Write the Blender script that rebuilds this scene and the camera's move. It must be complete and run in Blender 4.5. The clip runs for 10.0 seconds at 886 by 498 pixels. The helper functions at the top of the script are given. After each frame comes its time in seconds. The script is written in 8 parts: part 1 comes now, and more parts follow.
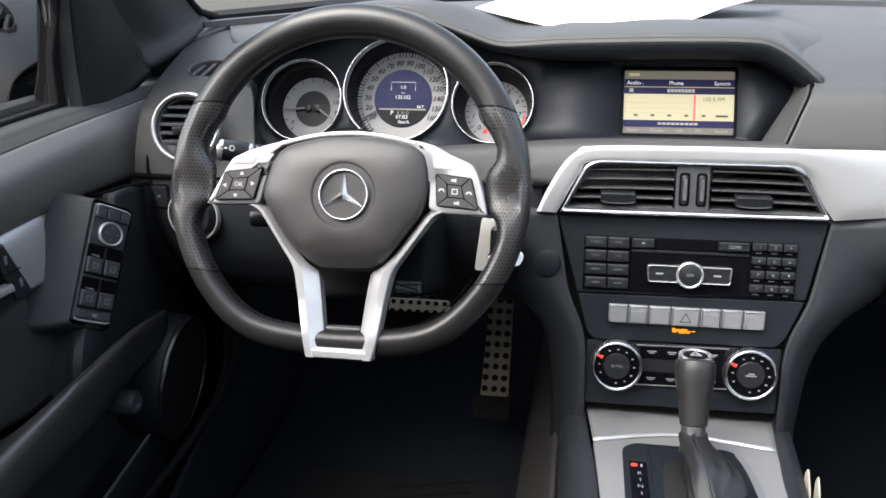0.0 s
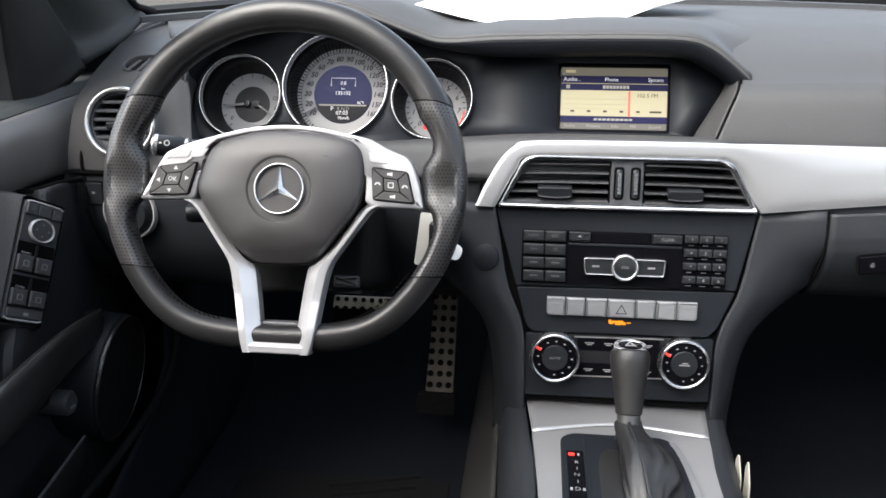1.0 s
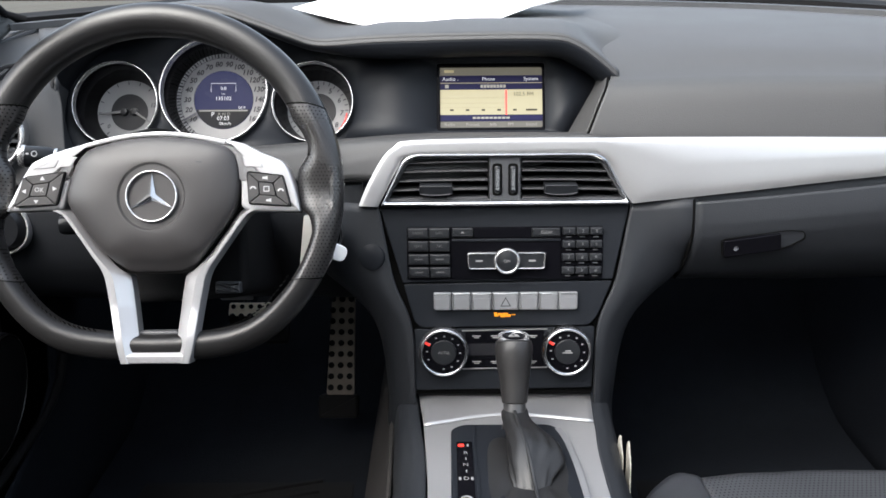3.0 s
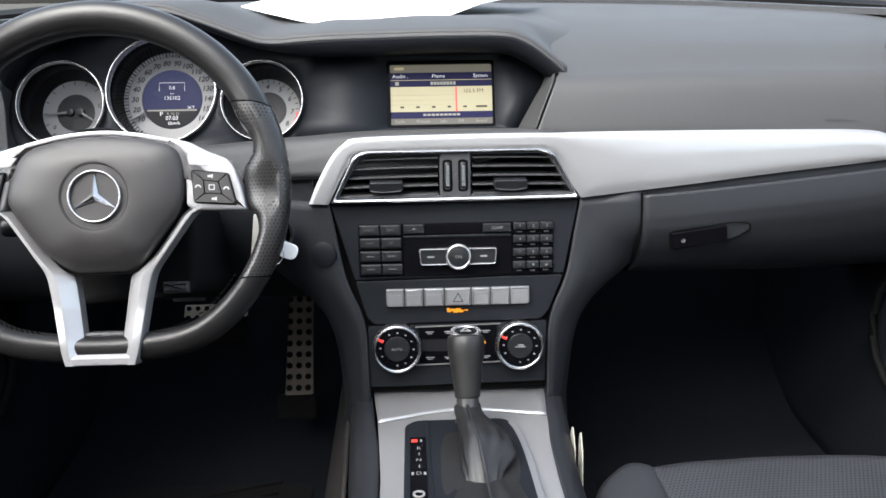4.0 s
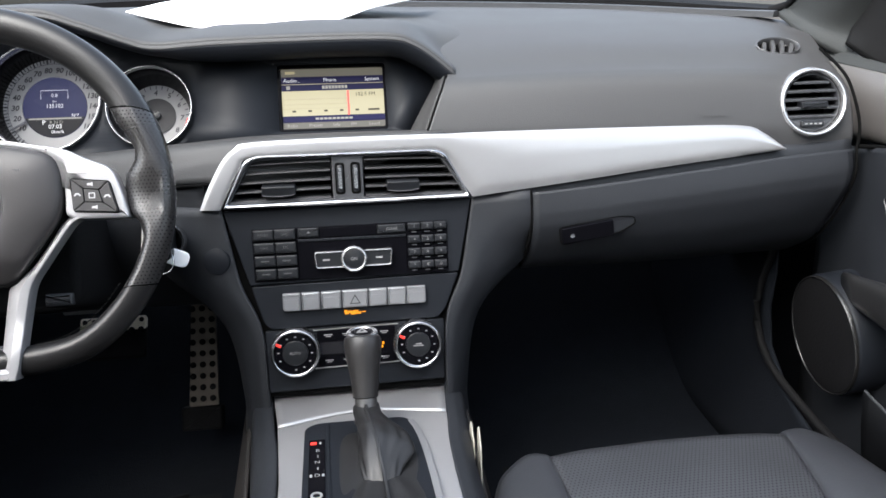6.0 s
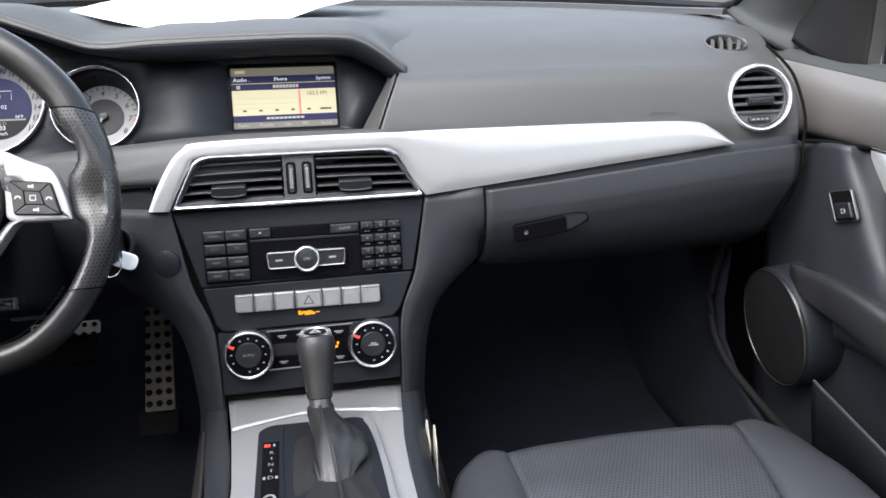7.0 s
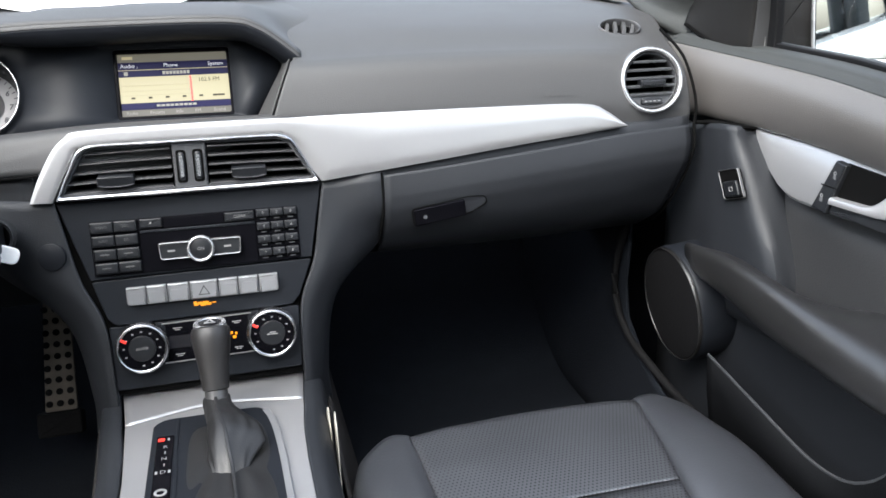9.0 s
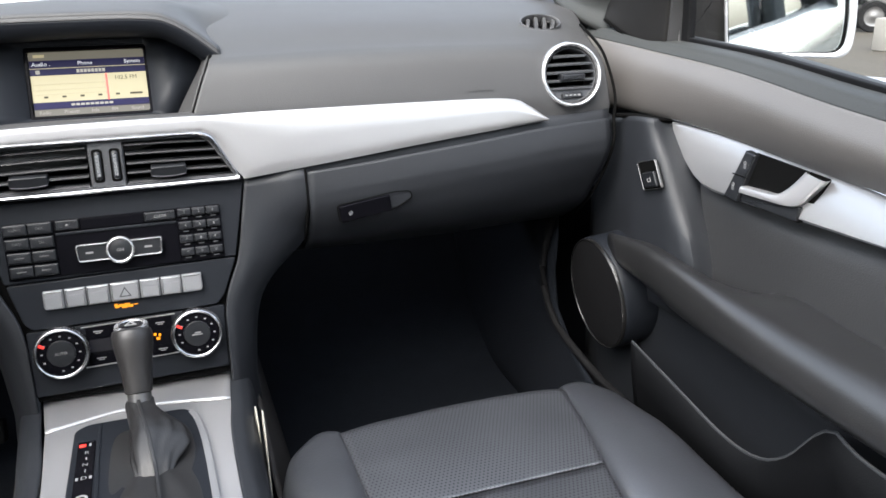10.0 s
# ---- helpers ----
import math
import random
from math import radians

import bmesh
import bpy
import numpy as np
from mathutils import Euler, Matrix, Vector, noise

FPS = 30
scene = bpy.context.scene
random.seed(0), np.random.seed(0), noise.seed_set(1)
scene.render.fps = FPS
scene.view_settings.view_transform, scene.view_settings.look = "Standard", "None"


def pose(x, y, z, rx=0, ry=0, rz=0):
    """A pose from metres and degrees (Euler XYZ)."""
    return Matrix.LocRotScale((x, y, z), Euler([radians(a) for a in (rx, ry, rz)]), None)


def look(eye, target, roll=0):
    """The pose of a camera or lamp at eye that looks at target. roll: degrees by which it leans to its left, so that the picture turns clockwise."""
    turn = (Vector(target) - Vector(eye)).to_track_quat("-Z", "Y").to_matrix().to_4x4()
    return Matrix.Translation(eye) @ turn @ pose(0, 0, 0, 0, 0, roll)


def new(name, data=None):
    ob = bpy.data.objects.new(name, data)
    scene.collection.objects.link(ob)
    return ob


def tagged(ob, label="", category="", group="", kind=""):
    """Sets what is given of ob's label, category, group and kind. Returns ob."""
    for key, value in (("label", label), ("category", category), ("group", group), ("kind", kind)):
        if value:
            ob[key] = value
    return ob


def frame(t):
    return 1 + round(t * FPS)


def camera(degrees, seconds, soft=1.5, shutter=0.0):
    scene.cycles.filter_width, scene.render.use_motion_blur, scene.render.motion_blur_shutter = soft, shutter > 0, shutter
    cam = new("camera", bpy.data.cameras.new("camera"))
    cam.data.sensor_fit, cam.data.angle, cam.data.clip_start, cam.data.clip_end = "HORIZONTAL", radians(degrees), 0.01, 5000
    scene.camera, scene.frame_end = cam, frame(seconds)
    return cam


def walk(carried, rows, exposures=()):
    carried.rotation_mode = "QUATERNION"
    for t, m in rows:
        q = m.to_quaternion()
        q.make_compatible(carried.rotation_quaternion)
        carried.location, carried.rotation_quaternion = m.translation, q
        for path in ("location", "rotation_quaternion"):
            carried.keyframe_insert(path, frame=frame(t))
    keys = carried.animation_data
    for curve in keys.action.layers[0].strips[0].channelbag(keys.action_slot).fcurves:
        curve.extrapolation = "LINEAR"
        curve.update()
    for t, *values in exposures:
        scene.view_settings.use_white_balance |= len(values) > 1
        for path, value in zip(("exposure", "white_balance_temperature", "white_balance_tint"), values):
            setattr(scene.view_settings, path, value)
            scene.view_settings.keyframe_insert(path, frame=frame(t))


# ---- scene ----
cam = camera(57.5, 10.0, soft=1.6)
# stops, kelvin, tint of the white balance
EXPOSURES = [(0.0, 2.28, 6350, 11), (2.3, 2.12, 6300, 11), (4.0, 2.15, 6200, 10), (5.8, 2.12, 6150, 11), (7.5, 2.42, 6130, 10), (9.0, 2.30, 6170, 10), (10.0, 2.34, 6270, 11)]
PATH = [
    (0, (-0.122, 0.075, 0.815), (-0.448, 1.952, 0.206), -0.4),
    (0.5, (-0.115, 0.073, 0.812), (-0.379, 1.96, 0.205), -0.2),
    (1, (-0.105, 0.071, 0.809), (-0.318, 1.965, 0.203), 0.2),
    (1.5, (-0.096, 0.068, 0.81), (-0.297, 1.964, 0.206), 0.1),
    (2, (-0.089, 0.063, 0.812), (-0.222, 1.966, 0.209), 0.3),
    (2.5, (-0.08, 0.061, 0.811), (-0.127, 1.968, 0.211), 0.0),
    (4, (-0.049, 0.056, 0.804), (0.022, 1.963, 0.206), -0.7),
    (4.5, (-0.043, 0.05, 0.804), (0.105, 1.954, 0.209), -0.7),
    (5, (-0.034, 0.047, 0.802), (0.113, 1.951, 0.21), -1.1),
    (5.5, (-0.027, 0.043, 0.801), (0.17, 1.944, 0.212), -1.1),
    (6, (-0.019, 0.042, 0.802), (0.245, 1.935, 0.213), -0.9),
    (7.5, (0.007, 0.038, 0.798), (0.414, 1.903, 0.202), -0.9),
    (8, (0.019, 0.036, 0.796), (0.497, 1.88, 0.19), -0.7),
    (8.5, (0.028, 0.034, 0.792), (0.502, 1.879, 0.182), -1.1),
    (9, (0.037, 0.03, 0.792), (0.538, 1.865, 0.177), -1.0),
    (9.5, (0.045, 0.023, 0.796), (0.63, 1.83, 0.17), -1.1),
    (10, (0.053, 0.018, 0.791), (0.691, 1.808, 0.166), -1.0),
]
walk(cam, [(t, look(eye, target, roll)) for t, eye, target, roll in PATH], EXPOSURES)

# ---------- world, sun, exposure ----------
world = bpy.data.worlds.new("overcast_sky")
scene.world = world
world.use_nodes = True
_wn = world.node_tree
_sky = _wn.nodes.new("ShaderNodeTexSky")
_sky.sky_type = "NISHITA"
_sky.sun_disc = False
_sky.sun_elevation = radians(51)
_sky.sun_rotation = radians(220)
_sky.air_density, _sky.dust_density, _sky.ozone_density = 1.2, 6.0, 1.0
_hsv = _wn.nodes.new("ShaderNodeHueSaturation")
_hsv.inputs["Saturation"].default_value = 0.52
_wn.links.new(_sky.outputs[0], _hsv.inputs["Color"])
_wn.links.new(_hsv.outputs[0], _wn.nodes["Background"].inputs["Color"])
_wn.nodes["Background"].inputs["Strength"].default_value = 0.20
_sd = bpy.data.lights.new("sun", "SUN")
_sd.energy, _sd.angle, _sd.color = 0.6, radians(50), (1.0, 0.965, 0.92)
sun = new("sun", _sd)
sun.matrix_world = pose(0, 0, 8, 39, 0, -40)


# ---------- materials ----------
def mat(name, col, rough=0.5, metal=0.0, grain=0.0, grain_scale=900.0, spots=0.12, spot_scale=9.0,
        stretch=(1, 1, 1), coat=0.0, emit=None, emit_strength=0.0, spec=0.5, rough_var=0.08, coat_rough=0.08):
    """A surface with variation at two scales: fine grain (relief) and broad wear (tone, gloss)."""
    m = bpy.data.materials.new(name)
    m.use_nodes = True
    nt = m.node_tree
    b = nt.nodes["Principled BSDF"]
    b.inputs["Roughness"].default_value = rough
    b.inputs["Metallic"].default_value = metal
    b.inputs["Specular IOR Level"].default_value = spec
    b.inputs["Coat Weight"].default_value = coat
    b.inputs["Coat Roughness"].default_value = coat_rough
    co = nt.nodes.new("ShaderNodeTexCoord")
    mp = nt.nodes.new("ShaderNodeMapping")
    mp.inputs["Scale"].default_value = stretch
    nt.links.new(co.outputs["Object"], mp.inputs["Vector"])
    broad = nt.nodes.new("ShaderNodeTexNoise")
    broad.inputs["Scale"].default_value = spot_scale
    broad.inputs["Detail"].default_value = 5
    nt.links.new(mp.outputs[0], broad.inputs["Vector"])
    ramp = nt.nodes.new("ShaderNodeMapRange")
    ramp.inputs["To Min"].default_value, ramp.inputs["To Max"].default_value = 1 - spots, 1 + spots
    nt.links.new(broad.outputs[0], ramp.inputs["Value"])
    mul = nt.nodes.new("ShaderNodeVectorMath")
    mul.operation = "SCALE"
    mul.inputs[0].default_value = col
    nt.links.new(ramp.outputs[0], mul.inputs["Scale"])
    nt.links.new(mul.outputs[0], b.inputs["Base Color"])
    rr = nt.nodes.new("ShaderNodeMapRange")
    rr.inputs["To Min"].default_value = max(0.02, rough - rough_var)
    rr.inputs["To Max"].default_value = min(1.0, rough + rough_var)
    nt.links.new(broad.outputs[0], rr.inputs["Value"])
    nt.links.new(rr.outputs[0], b.inputs["Roughness"])
    if grain:
        fine = nt.nodes.new("ShaderNodeTexVoronoi")
        fine.inputs["Scale"].default_value = grain_scale
        nt.links.new(mp.outputs[0], fine.inputs["Vector"])
        bump = nt.nodes.new("ShaderNodeBump")
        bump.inputs["Strength"].default_value = grain
        bump.inputs["Distance"].default_value = 0.0006
        nt.links.new(fine.outputs["Distance"], bump.inputs["Height"])
        nt.links.new(bump.outputs[0], b.inputs["Normal"])
    if emit:
        b.inputs["Emission Color"].default_value = (*emit, 1)
        b.inputs["Emission Strength"].default_value = emit_strength
    return m


def brushed(name, col, rough):
    m = mat(name, col, rough, metal=0.70, spots=0.06, spot_scale=6)
    nt = m.node_tree
    b = nt.nodes["Principled BSDF"]
    co = nt.nodes.new("ShaderNodeTexCoord")
    mp = nt.nodes.new("ShaderNodeMapping")
    mp.inputs["Scale"].default_value = (12, 900, 900)
    nz = nt.nodes.new("ShaderNodeTexNoise")
    nz.inputs["Scale"].default_value = 1.0
    nz.inputs["Detail"].default_value = 3
    bump = nt.nodes.new("ShaderNodeBump")
    bump.inputs["Strength"].default_value = 0.05
    bump.inputs["Distance"].default_value = 0.0005
    nt.links.new(co.outputs["Object"], mp.inputs["Vector"])
    nt.links.new(mp.outputs[0], nz.inputs["Vector"])
    nt.links.new(nz.outputs[0], bump.inputs["Height"])
    nt.links.new(bump.outputs[0], b.inputs["Normal"])
    return m


def perforated(name, col, rough, pitch, deep, axes="XY", coat=0.0):
    """Leather with staggered punched holes."""
    m = mat(name, col, rough, grain=0.25, grain_scale=700, spots=0.12, spot_scale=14, coat=coat, coat_rough=0.29)
    nt = m.node_tree
    b = nt.nodes["Principled BSDF"]
    co = nt.nodes.new("ShaderNodeTexCoord")
    sep = nt.nodes.new("ShaderNodeSeparateXYZ")
    nt.links.new(co.outputs["Object"], sep.inputs[0])

    def mth(op, a, c=None):
        n = nt.nodes.new("ShaderNodeMath")
        n.operation = op
        for i, v in enumerate((a, c)):
            if v is None:
                continue
            if isinstance(v, (int, float)):
                n.inputs[i].default_value = v
            else:
                nt.links.new(v, n.inputs[i])
        return n.outputs[0]

    u = mth("DIVIDE", sep.outputs[axes[0]], pitch)
    v = mth("DIVIDE", sep.outputs[axes[1]], pitch)
    row = mth("FLOOR", v)
    shift = mth("MULTIPLY", mth("MODULO", row, 2.0), 0.5)
    fu = mth("SUBTRACT", mth("FRACT", mth("ADD", u, shift)), 0.5)
    fv = mth("SUBTRACT", mth("FRACT", v), 0.5)
    d = mth("SQRT", mth("ADD", mth("MULTIPLY", fu, fu), mth("MULTIPLY", fv, fv)))
    hole = mth("LESS_THAN", d, 0.19)
    nt.links.new(mth("MULTIPLY", mth("SUBTRACT", 1.0, mth("MULTIPLY", hole, 0.8)), 0.6 + 0.4 * (coat > 0)), b.inputs["Specular IOR Level"])
    if coat:
        nt.links.new(mth("MULTIPLY", mth("SUBTRACT", 1.0, hole), coat), b.inputs["Coat Weight"])
    old = b.inputs["Base Color"].links[0].from_socket
    mix = nt.nodes.new("ShaderNodeMix")
    mix.data_type = "RGBA"
    nt.links.new(hole, mix.inputs["Factor"])
    nt.links.new(old, mix.inputs["A"])
    mix.inputs["B"].default_value = (deep, deep, deep, 1)
    nt.links.new(mix.outputs["Result"], b.inputs["Base Color"])
    return m


def glass(name, tint=(1, 1, 1), rough=0.0):
    """Thin clear pane: mostly see-through with a faint gloss."""
    m = bpy.data.materials.new(name)
    m.use_nodes = True
    nt = m.node_tree
    nt.nodes.remove(nt.nodes["Principled BSDF"])
    t = nt.nodes.new("ShaderNodeBsdfTransparent")
    t.inputs["Color"].default_value = (*tint, 1)
    g = nt.nodes.new("ShaderNodeBsdfGlossy")
    g.inputs["Roughness"].default_value = rough
    f = nt.nodes.new("ShaderNodeFresnel")
    f.inputs["IOR"].default_value = 1.4
    mx = nt.nodes.new("ShaderNodeMixShader")
    nt.links.new(f.outputs[0], mx.inputs[0])
    nt.links.new(t.outputs[0], mx.inputs[1])
    nt.links.new(g.outputs[0], mx.inputs[2])
    nt.links.new(mx.outputs[0], nt.nodes["Material Output"].inputs["Surface"])
    return m


SOFT = mat("soft_dash_plastic", (0.0330, 0.0335, 0.0340), 0.60, grain=0.22, grain_scale=800, spots=0.07, spec=0.40)
# base colour lifted to stand in for side light missing on the doors
DOORSOFT = mat("lifted_door_plastic", (0.084, 0.079, 0.074), 0.50, grain=0.22, grain_scale=700, spots=0.07, spec=0.75)
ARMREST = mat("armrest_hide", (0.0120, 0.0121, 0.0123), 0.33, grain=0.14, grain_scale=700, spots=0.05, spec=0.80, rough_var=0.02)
HARD = mat("dark_grained_plastic", (0.030, 0.032, 0.035), 0.48, grain=0.25, grain_scale=700)
LOWER = mat("lower_dash_plastic", (0.0120, 0.0135, 0.0160), 0.50, grain=0.2, grain_scale=800, spec=0.34)
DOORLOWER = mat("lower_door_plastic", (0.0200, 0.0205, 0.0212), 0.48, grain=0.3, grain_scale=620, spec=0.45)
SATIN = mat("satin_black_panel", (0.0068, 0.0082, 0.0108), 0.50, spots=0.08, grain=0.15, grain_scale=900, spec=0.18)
GLOSS = mat("gloss_black", (0.0025, 0.0025, 0.0035), 0.24, spec=0.05)
SLAT = mat("black_slat_plastic", (0.026, 0.0265, 0.028), 0.42, grain=0.1, grain_scale=900, spec=0.4)
KEYCAP = mat("black_key_plastic", (0.0085, 0.0094, 0.0110), 0.36, spec=0.35)
WHEELKEY = mat("dark_wheel_key_plastic", (0.019, 0.018, 0.018), 0.5, spots=0.1)
KEYPRINT = mat("pale_key_print", (0.42, 0.42, 0.42), 0.6)
KEYGREY = mat("worn_grey_key_plastic", (0.040, 0.041, 0.044), 0.45, spots=0.1)
LEATHER = mat("black_leather", (0.0080, 0.0079, 0.0080), 0.34, grain=0.14, grain_scale=700, spots=0.1, spot_scale=20, spec=0.38)
SEATHIDE = mat("seat_leather", (0.0300, 0.0325, 0.0375), 0.34, grain=0.22, grain_scale=300, spots=0.10, spot_scale=16, spec=1.0, rough_var=0.03, coat=1.0, coat_rough=0.30)
SEATPERF = perforated("perforated_seat_leather", (0.0320, 0.0345, 0.0395), 0.36, 0.0048, 0.012, coat=1.0)
GRIP = perforated("perforated_grip_leather", (0.0165, 0.0158, 0.0158), 0.28, 0.0034, 0.002)
BOOT = mat("soft_boot_leather", (0.0078, 0.0078, 0.0080), 0.42, grain=0.12, grain_scale=700)
ALU = brushed("brushed_aluminium", (0.35, 0.352, 0.355), 0.36)
SPOKE = mat("satin_silver_paint", (0.40, 0.40, 0.405), 0.30, metal=0.65, spots=0.04)
CHROME = mat("polished_chrome", (0.50, 0.50, 0.51), 0.22, metal=1.0, spots=0.03, rough_var=0.04)
BEZEL = mat("bright_bezel_chrome", (0.56, 0.56, 0.56), 0.26, metal=0.9, spots=0.03, rough_var=0.03)
SILVERKEY = mat("silver_key_paint", (0.265, 0.27, 0.278), 0.32, metal=0.6, spots=0.06)
TRIMRING = mat("bright_silver_ring", (0.50, 0.50, 0.50), 0.35, metal=0.6, spots=0.05)
PODRING = mat("glossy_pod_ring", (0.008, 0.008, 0.008), 0.26, spec=0.5, spots=0.05)
COLLAR = mat("dull_grey_collar_metal", (0.13, 0.13, 0.13), 0.32, metal=0.8, spots=0.08)
KNOB = mat("worn_knob_leather", (0.0125, 0.0120, 0.0120), 0.44, grain=0.14, grain_scale=700, spots=0.12, spot_scale=30, spec=0.5)
DARKSILVER = mat("dull_silver_metal", (0.34, 0.335, 0.33), 0.34, metal=0.8, spots=0.08)
STEEL = mat("worn_pedal_steel", (0.115, 0.098, 0.080), 0.45, metal=0.6, spots=0.4, spot_scale=40)
# pale copy of the pedal steel; stands in for light on the brake strip
TREAD = mat("lit_pedal_steel", (0.80, 0.72, 0.58), 0.45, metal=0.0, spots=0.2, spot_scale=40)
RUBBER = mat("black_rubber", (0.0042, 0.0043, 0.0047), 0.75, spec=0.12, grain=0.3, grain_scale=300)
CARPET = mat("black_carpet", (0.0070, 0.0084, 0.0110), 0.95, grain=1.0, grain_scale=500, spots=0.35, spot_scale=30, spec=0.06)
TUNNEL = mat("worn_tunnel_carpet", (0.024, 0.0225, 0.0222), 0.95, grain=1.0, grain_scale=500, spots=0.3, spot_scale=25, spec=0.15)
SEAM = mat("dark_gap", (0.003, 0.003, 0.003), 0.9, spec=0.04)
POCKET = mat("black_pocket_plastic", (0.0026, 0.0029, 0.0034), 0.6, spec=0.12, grain=0.2, grain_scale=600)
PAPER = mat("white_paper", (0.86, 0.86, 0.85), 0.75, spots=0.03)
TAG = mat("cream_tag", (0.50, 0.50, 0.46), 0.6, spots=0.06)
PRINT = mat("white_print", (0.17, 0.17, 0.17), 0.6)
DIMPRINT = mat("dim_grey_print", (0.070, 0.070, 0.072), 0.6)
DARKPRINT = mat("dark_print", (0.05, 0.05, 0.06), 0.6)
# faint emission added to brighten the silver faces deep in their tubes
DIAL = mat("glowing_silver_dial_face", (0.235, 0.233, 0.233), 0.6, metal=0.0, spots=0.05, spot_scale=30, emit=(0.012, 0.012, 0.013), emit_strength=0.72, spec=0.2)
DIALDARK = mat("grey_dial_centre", (0.030, 0.030, 0.032), 0.55, spec=0.2)
INK = mat("black_dial_print", (0.018, 0.018, 0.022), 0.6)
NEEDLE = mat("grey_needle_paint", (0.14, 0.14, 0.14), 0.4)
COVER = mat("moulded_airbag_skin", (0.0240, 0.0226, 0.0226), 0.47, grain=0.06, grain_scale=900, spots=0.05, spot_scale=12, spec=0.5)
RED = mat("red_marker", (0.5, 0.03, 0.02), 0.4, emit=(0.20, 0.008, 0.005), emit_strength=0.72)
AMBER = mat("amber_indicator", (0.4, 0.14, 0.0), 0.4, emit=(0.22, 0.075, 0.002), emit_strength=0.72)
LCD_BLUE = mat("blue_display", (0.01, 0.01, 0.02), 0.25, emit=(0.0052, 0.0065, 0.0235), emit_strength=0.72, spots=0.3, spot_scale=30, spec=0.06)
LCD_DARK = mat("dark_display", (0.01, 0.01, 0.01), 0.2, emit=(0.002, 0.002, 0.003), emit_strength=0.72, spec=0.06)
LCD_TEXT = mat("lit_display_text", (0.4, 0.4, 0.4), 0.4, emit=(0.13, 0.13, 0.14), emit_strength=0.72, spec=0.06)
SCR_BEIGE = mat("beige_display_field", (0.1, 0.1, 0.08), 0.3, emit=(0.165, 0.142, 0.080), emit_strength=0.72, spots=0.02, spec=0.06)
SCR_NAVY = mat("navy_display_band", (0.01, 0.01, 0.03), 0.3, emit=(0.0022, 0.0018, 0.0062), emit_strength=0.72, spec=0.06)
SCR_GREY = mat("grey_display_band", (0.05, 0.05, 0.05), 0.3, emit=(0.040, 0.036, 0.026), emit_strength=0.72, spec=0.06)
SCR_RULE = mat("display_rule", (0.1, 0.1, 0.08), 0.3, emit=(0.12, 0.10, 0.055), emit_strength=0.72, spec=0.06)
SCR_FAINT = mat("faint_display_text", (0.1, 0.1, 0.1), 0.3, emit=(0.085, 0.080, 0.065), emit_strength=0.72, spec=0.06)
SCR_INK = mat("dark_display_text", (0.02, 0.02, 0.02), 0.3, emit=(0.02, 0.016, 0.008), emit_strength=0.72, spec=0.06)
PILLAR = mat("grey_pillar_trim", (0.0185, 0.0205, 0.0195), 0.7, grain=0.3, grain_scale=500, spots=0.06)
CORNER = mat("dark_corner_plastic", (0.0078, 0.0074, 0.0070), 0.62, grain=0.2, grain_scale=700, spots=0.08, spec=0.18)
SLIP = mat("yellowed_slip", (0.30, 0.29, 0.25), 0.7, spots=0.2, spot_scale=30)
PAINT = mat("silver_white_car_paint", (0.40, 0.41, 0.42), 0.25, metal=0.2, coat=0.8, spots=0.02)
DARKPAINT = mat("dark_car_paint", (0.008, 0.008, 0.009), 0.6, spec=0.1)
ASPHALT = mat("weathered_asphalt", (0.040, 0.036, 0.028), 0.9, grain=0.8, grain_scale=60, spots=0.95, spot_scale=28.0, spec=0.2)
CONCRETE = mat("pale_concrete", (0.15, 0.145, 0.13), 0.85, spots=0.15, spot_scale=4)
WINDOW = glass("window_glass", (0.95, 0.97, 0.96))
SCREEN = glass("tinted_windscreen_glass", (0.84, 0.87, 0.86))
# glass darkened to hold back light entering from behind
REARDIM = glass("light_cutting_rear_glass", (0.30, 0.31, 0.31))
ETCH = mat("etched_grey_print", (0.42, 0.42, 0.42), 0.7)
MIRROR = mat("mirror_glass", (0.66, 0.71, 0.70), 0.02, metal=1.0, spots=0.0, rough_var=0.0)
# cloth of the unseen ceiling, kept pale to bounce light into the cabin
HEADLINER = mat("headliner_cloth", (0.72, 0.71, 0.68), 0.9, spots=0.05)


# ---------- geometry helpers ----------
def sharpen(bm, angle=38):
    lim = radians(angle)
    bm.normal_update()
    for f in bm.faces:
        f.smooth = True
    for e in bm.edges:
        if len(e.link_faces) == 2 and e.calc_face_angle(0) > lim:
            e.smooth = False


# print and knurling too small to pick apart
FINE = ("print", "tick_print", "knurl", "number_print", "stitching", "gate_print", "reading_print", "legend", "wheel_mark", "scale_print", "menu_text", "foot_text", "title_bars", "scale_bars",
        "message_bars", "embossed_mark", "badge_mark", "lamp_print", "gate_line", "etched_text", "indicator", "selector_dim", "frequency_text", "airflow_lamp", "lock_print", "thumb_wheel")


def part(name, bm, material, parent, label="", thick=0.0, m=None, angle=38):
    """Links a bmesh as one mesh object under a thing or under a part."""
    if m is not None:
        bm.transform(m)
    sharpen(bm, angle)
    me = bpy.data.meshes.new(name)
    bm.to_mesh(me)
    bm.free()
    me.materials.append(material)
    ob = new(name, me)
    if parent is not None:
        ob.parent = parent
    if label:
        ob["label"] = label
    if name in FINE:
        ob["kind"] = "stuff"
    if thick:
        s = ob.modifiers.new("thickness", "SOLIDIFY")
        s.thickness, s.offset = thick, 0.0
    return ob


def solo(name, bm, material, label, category, kind="", group="", thick=0.0, angle=38):
    """A thing, or a piece of the setting, that is one mesh."""
    return tagged(part(name, bm, material, None, thick=thick, angle=angle), label, category, group, kind)


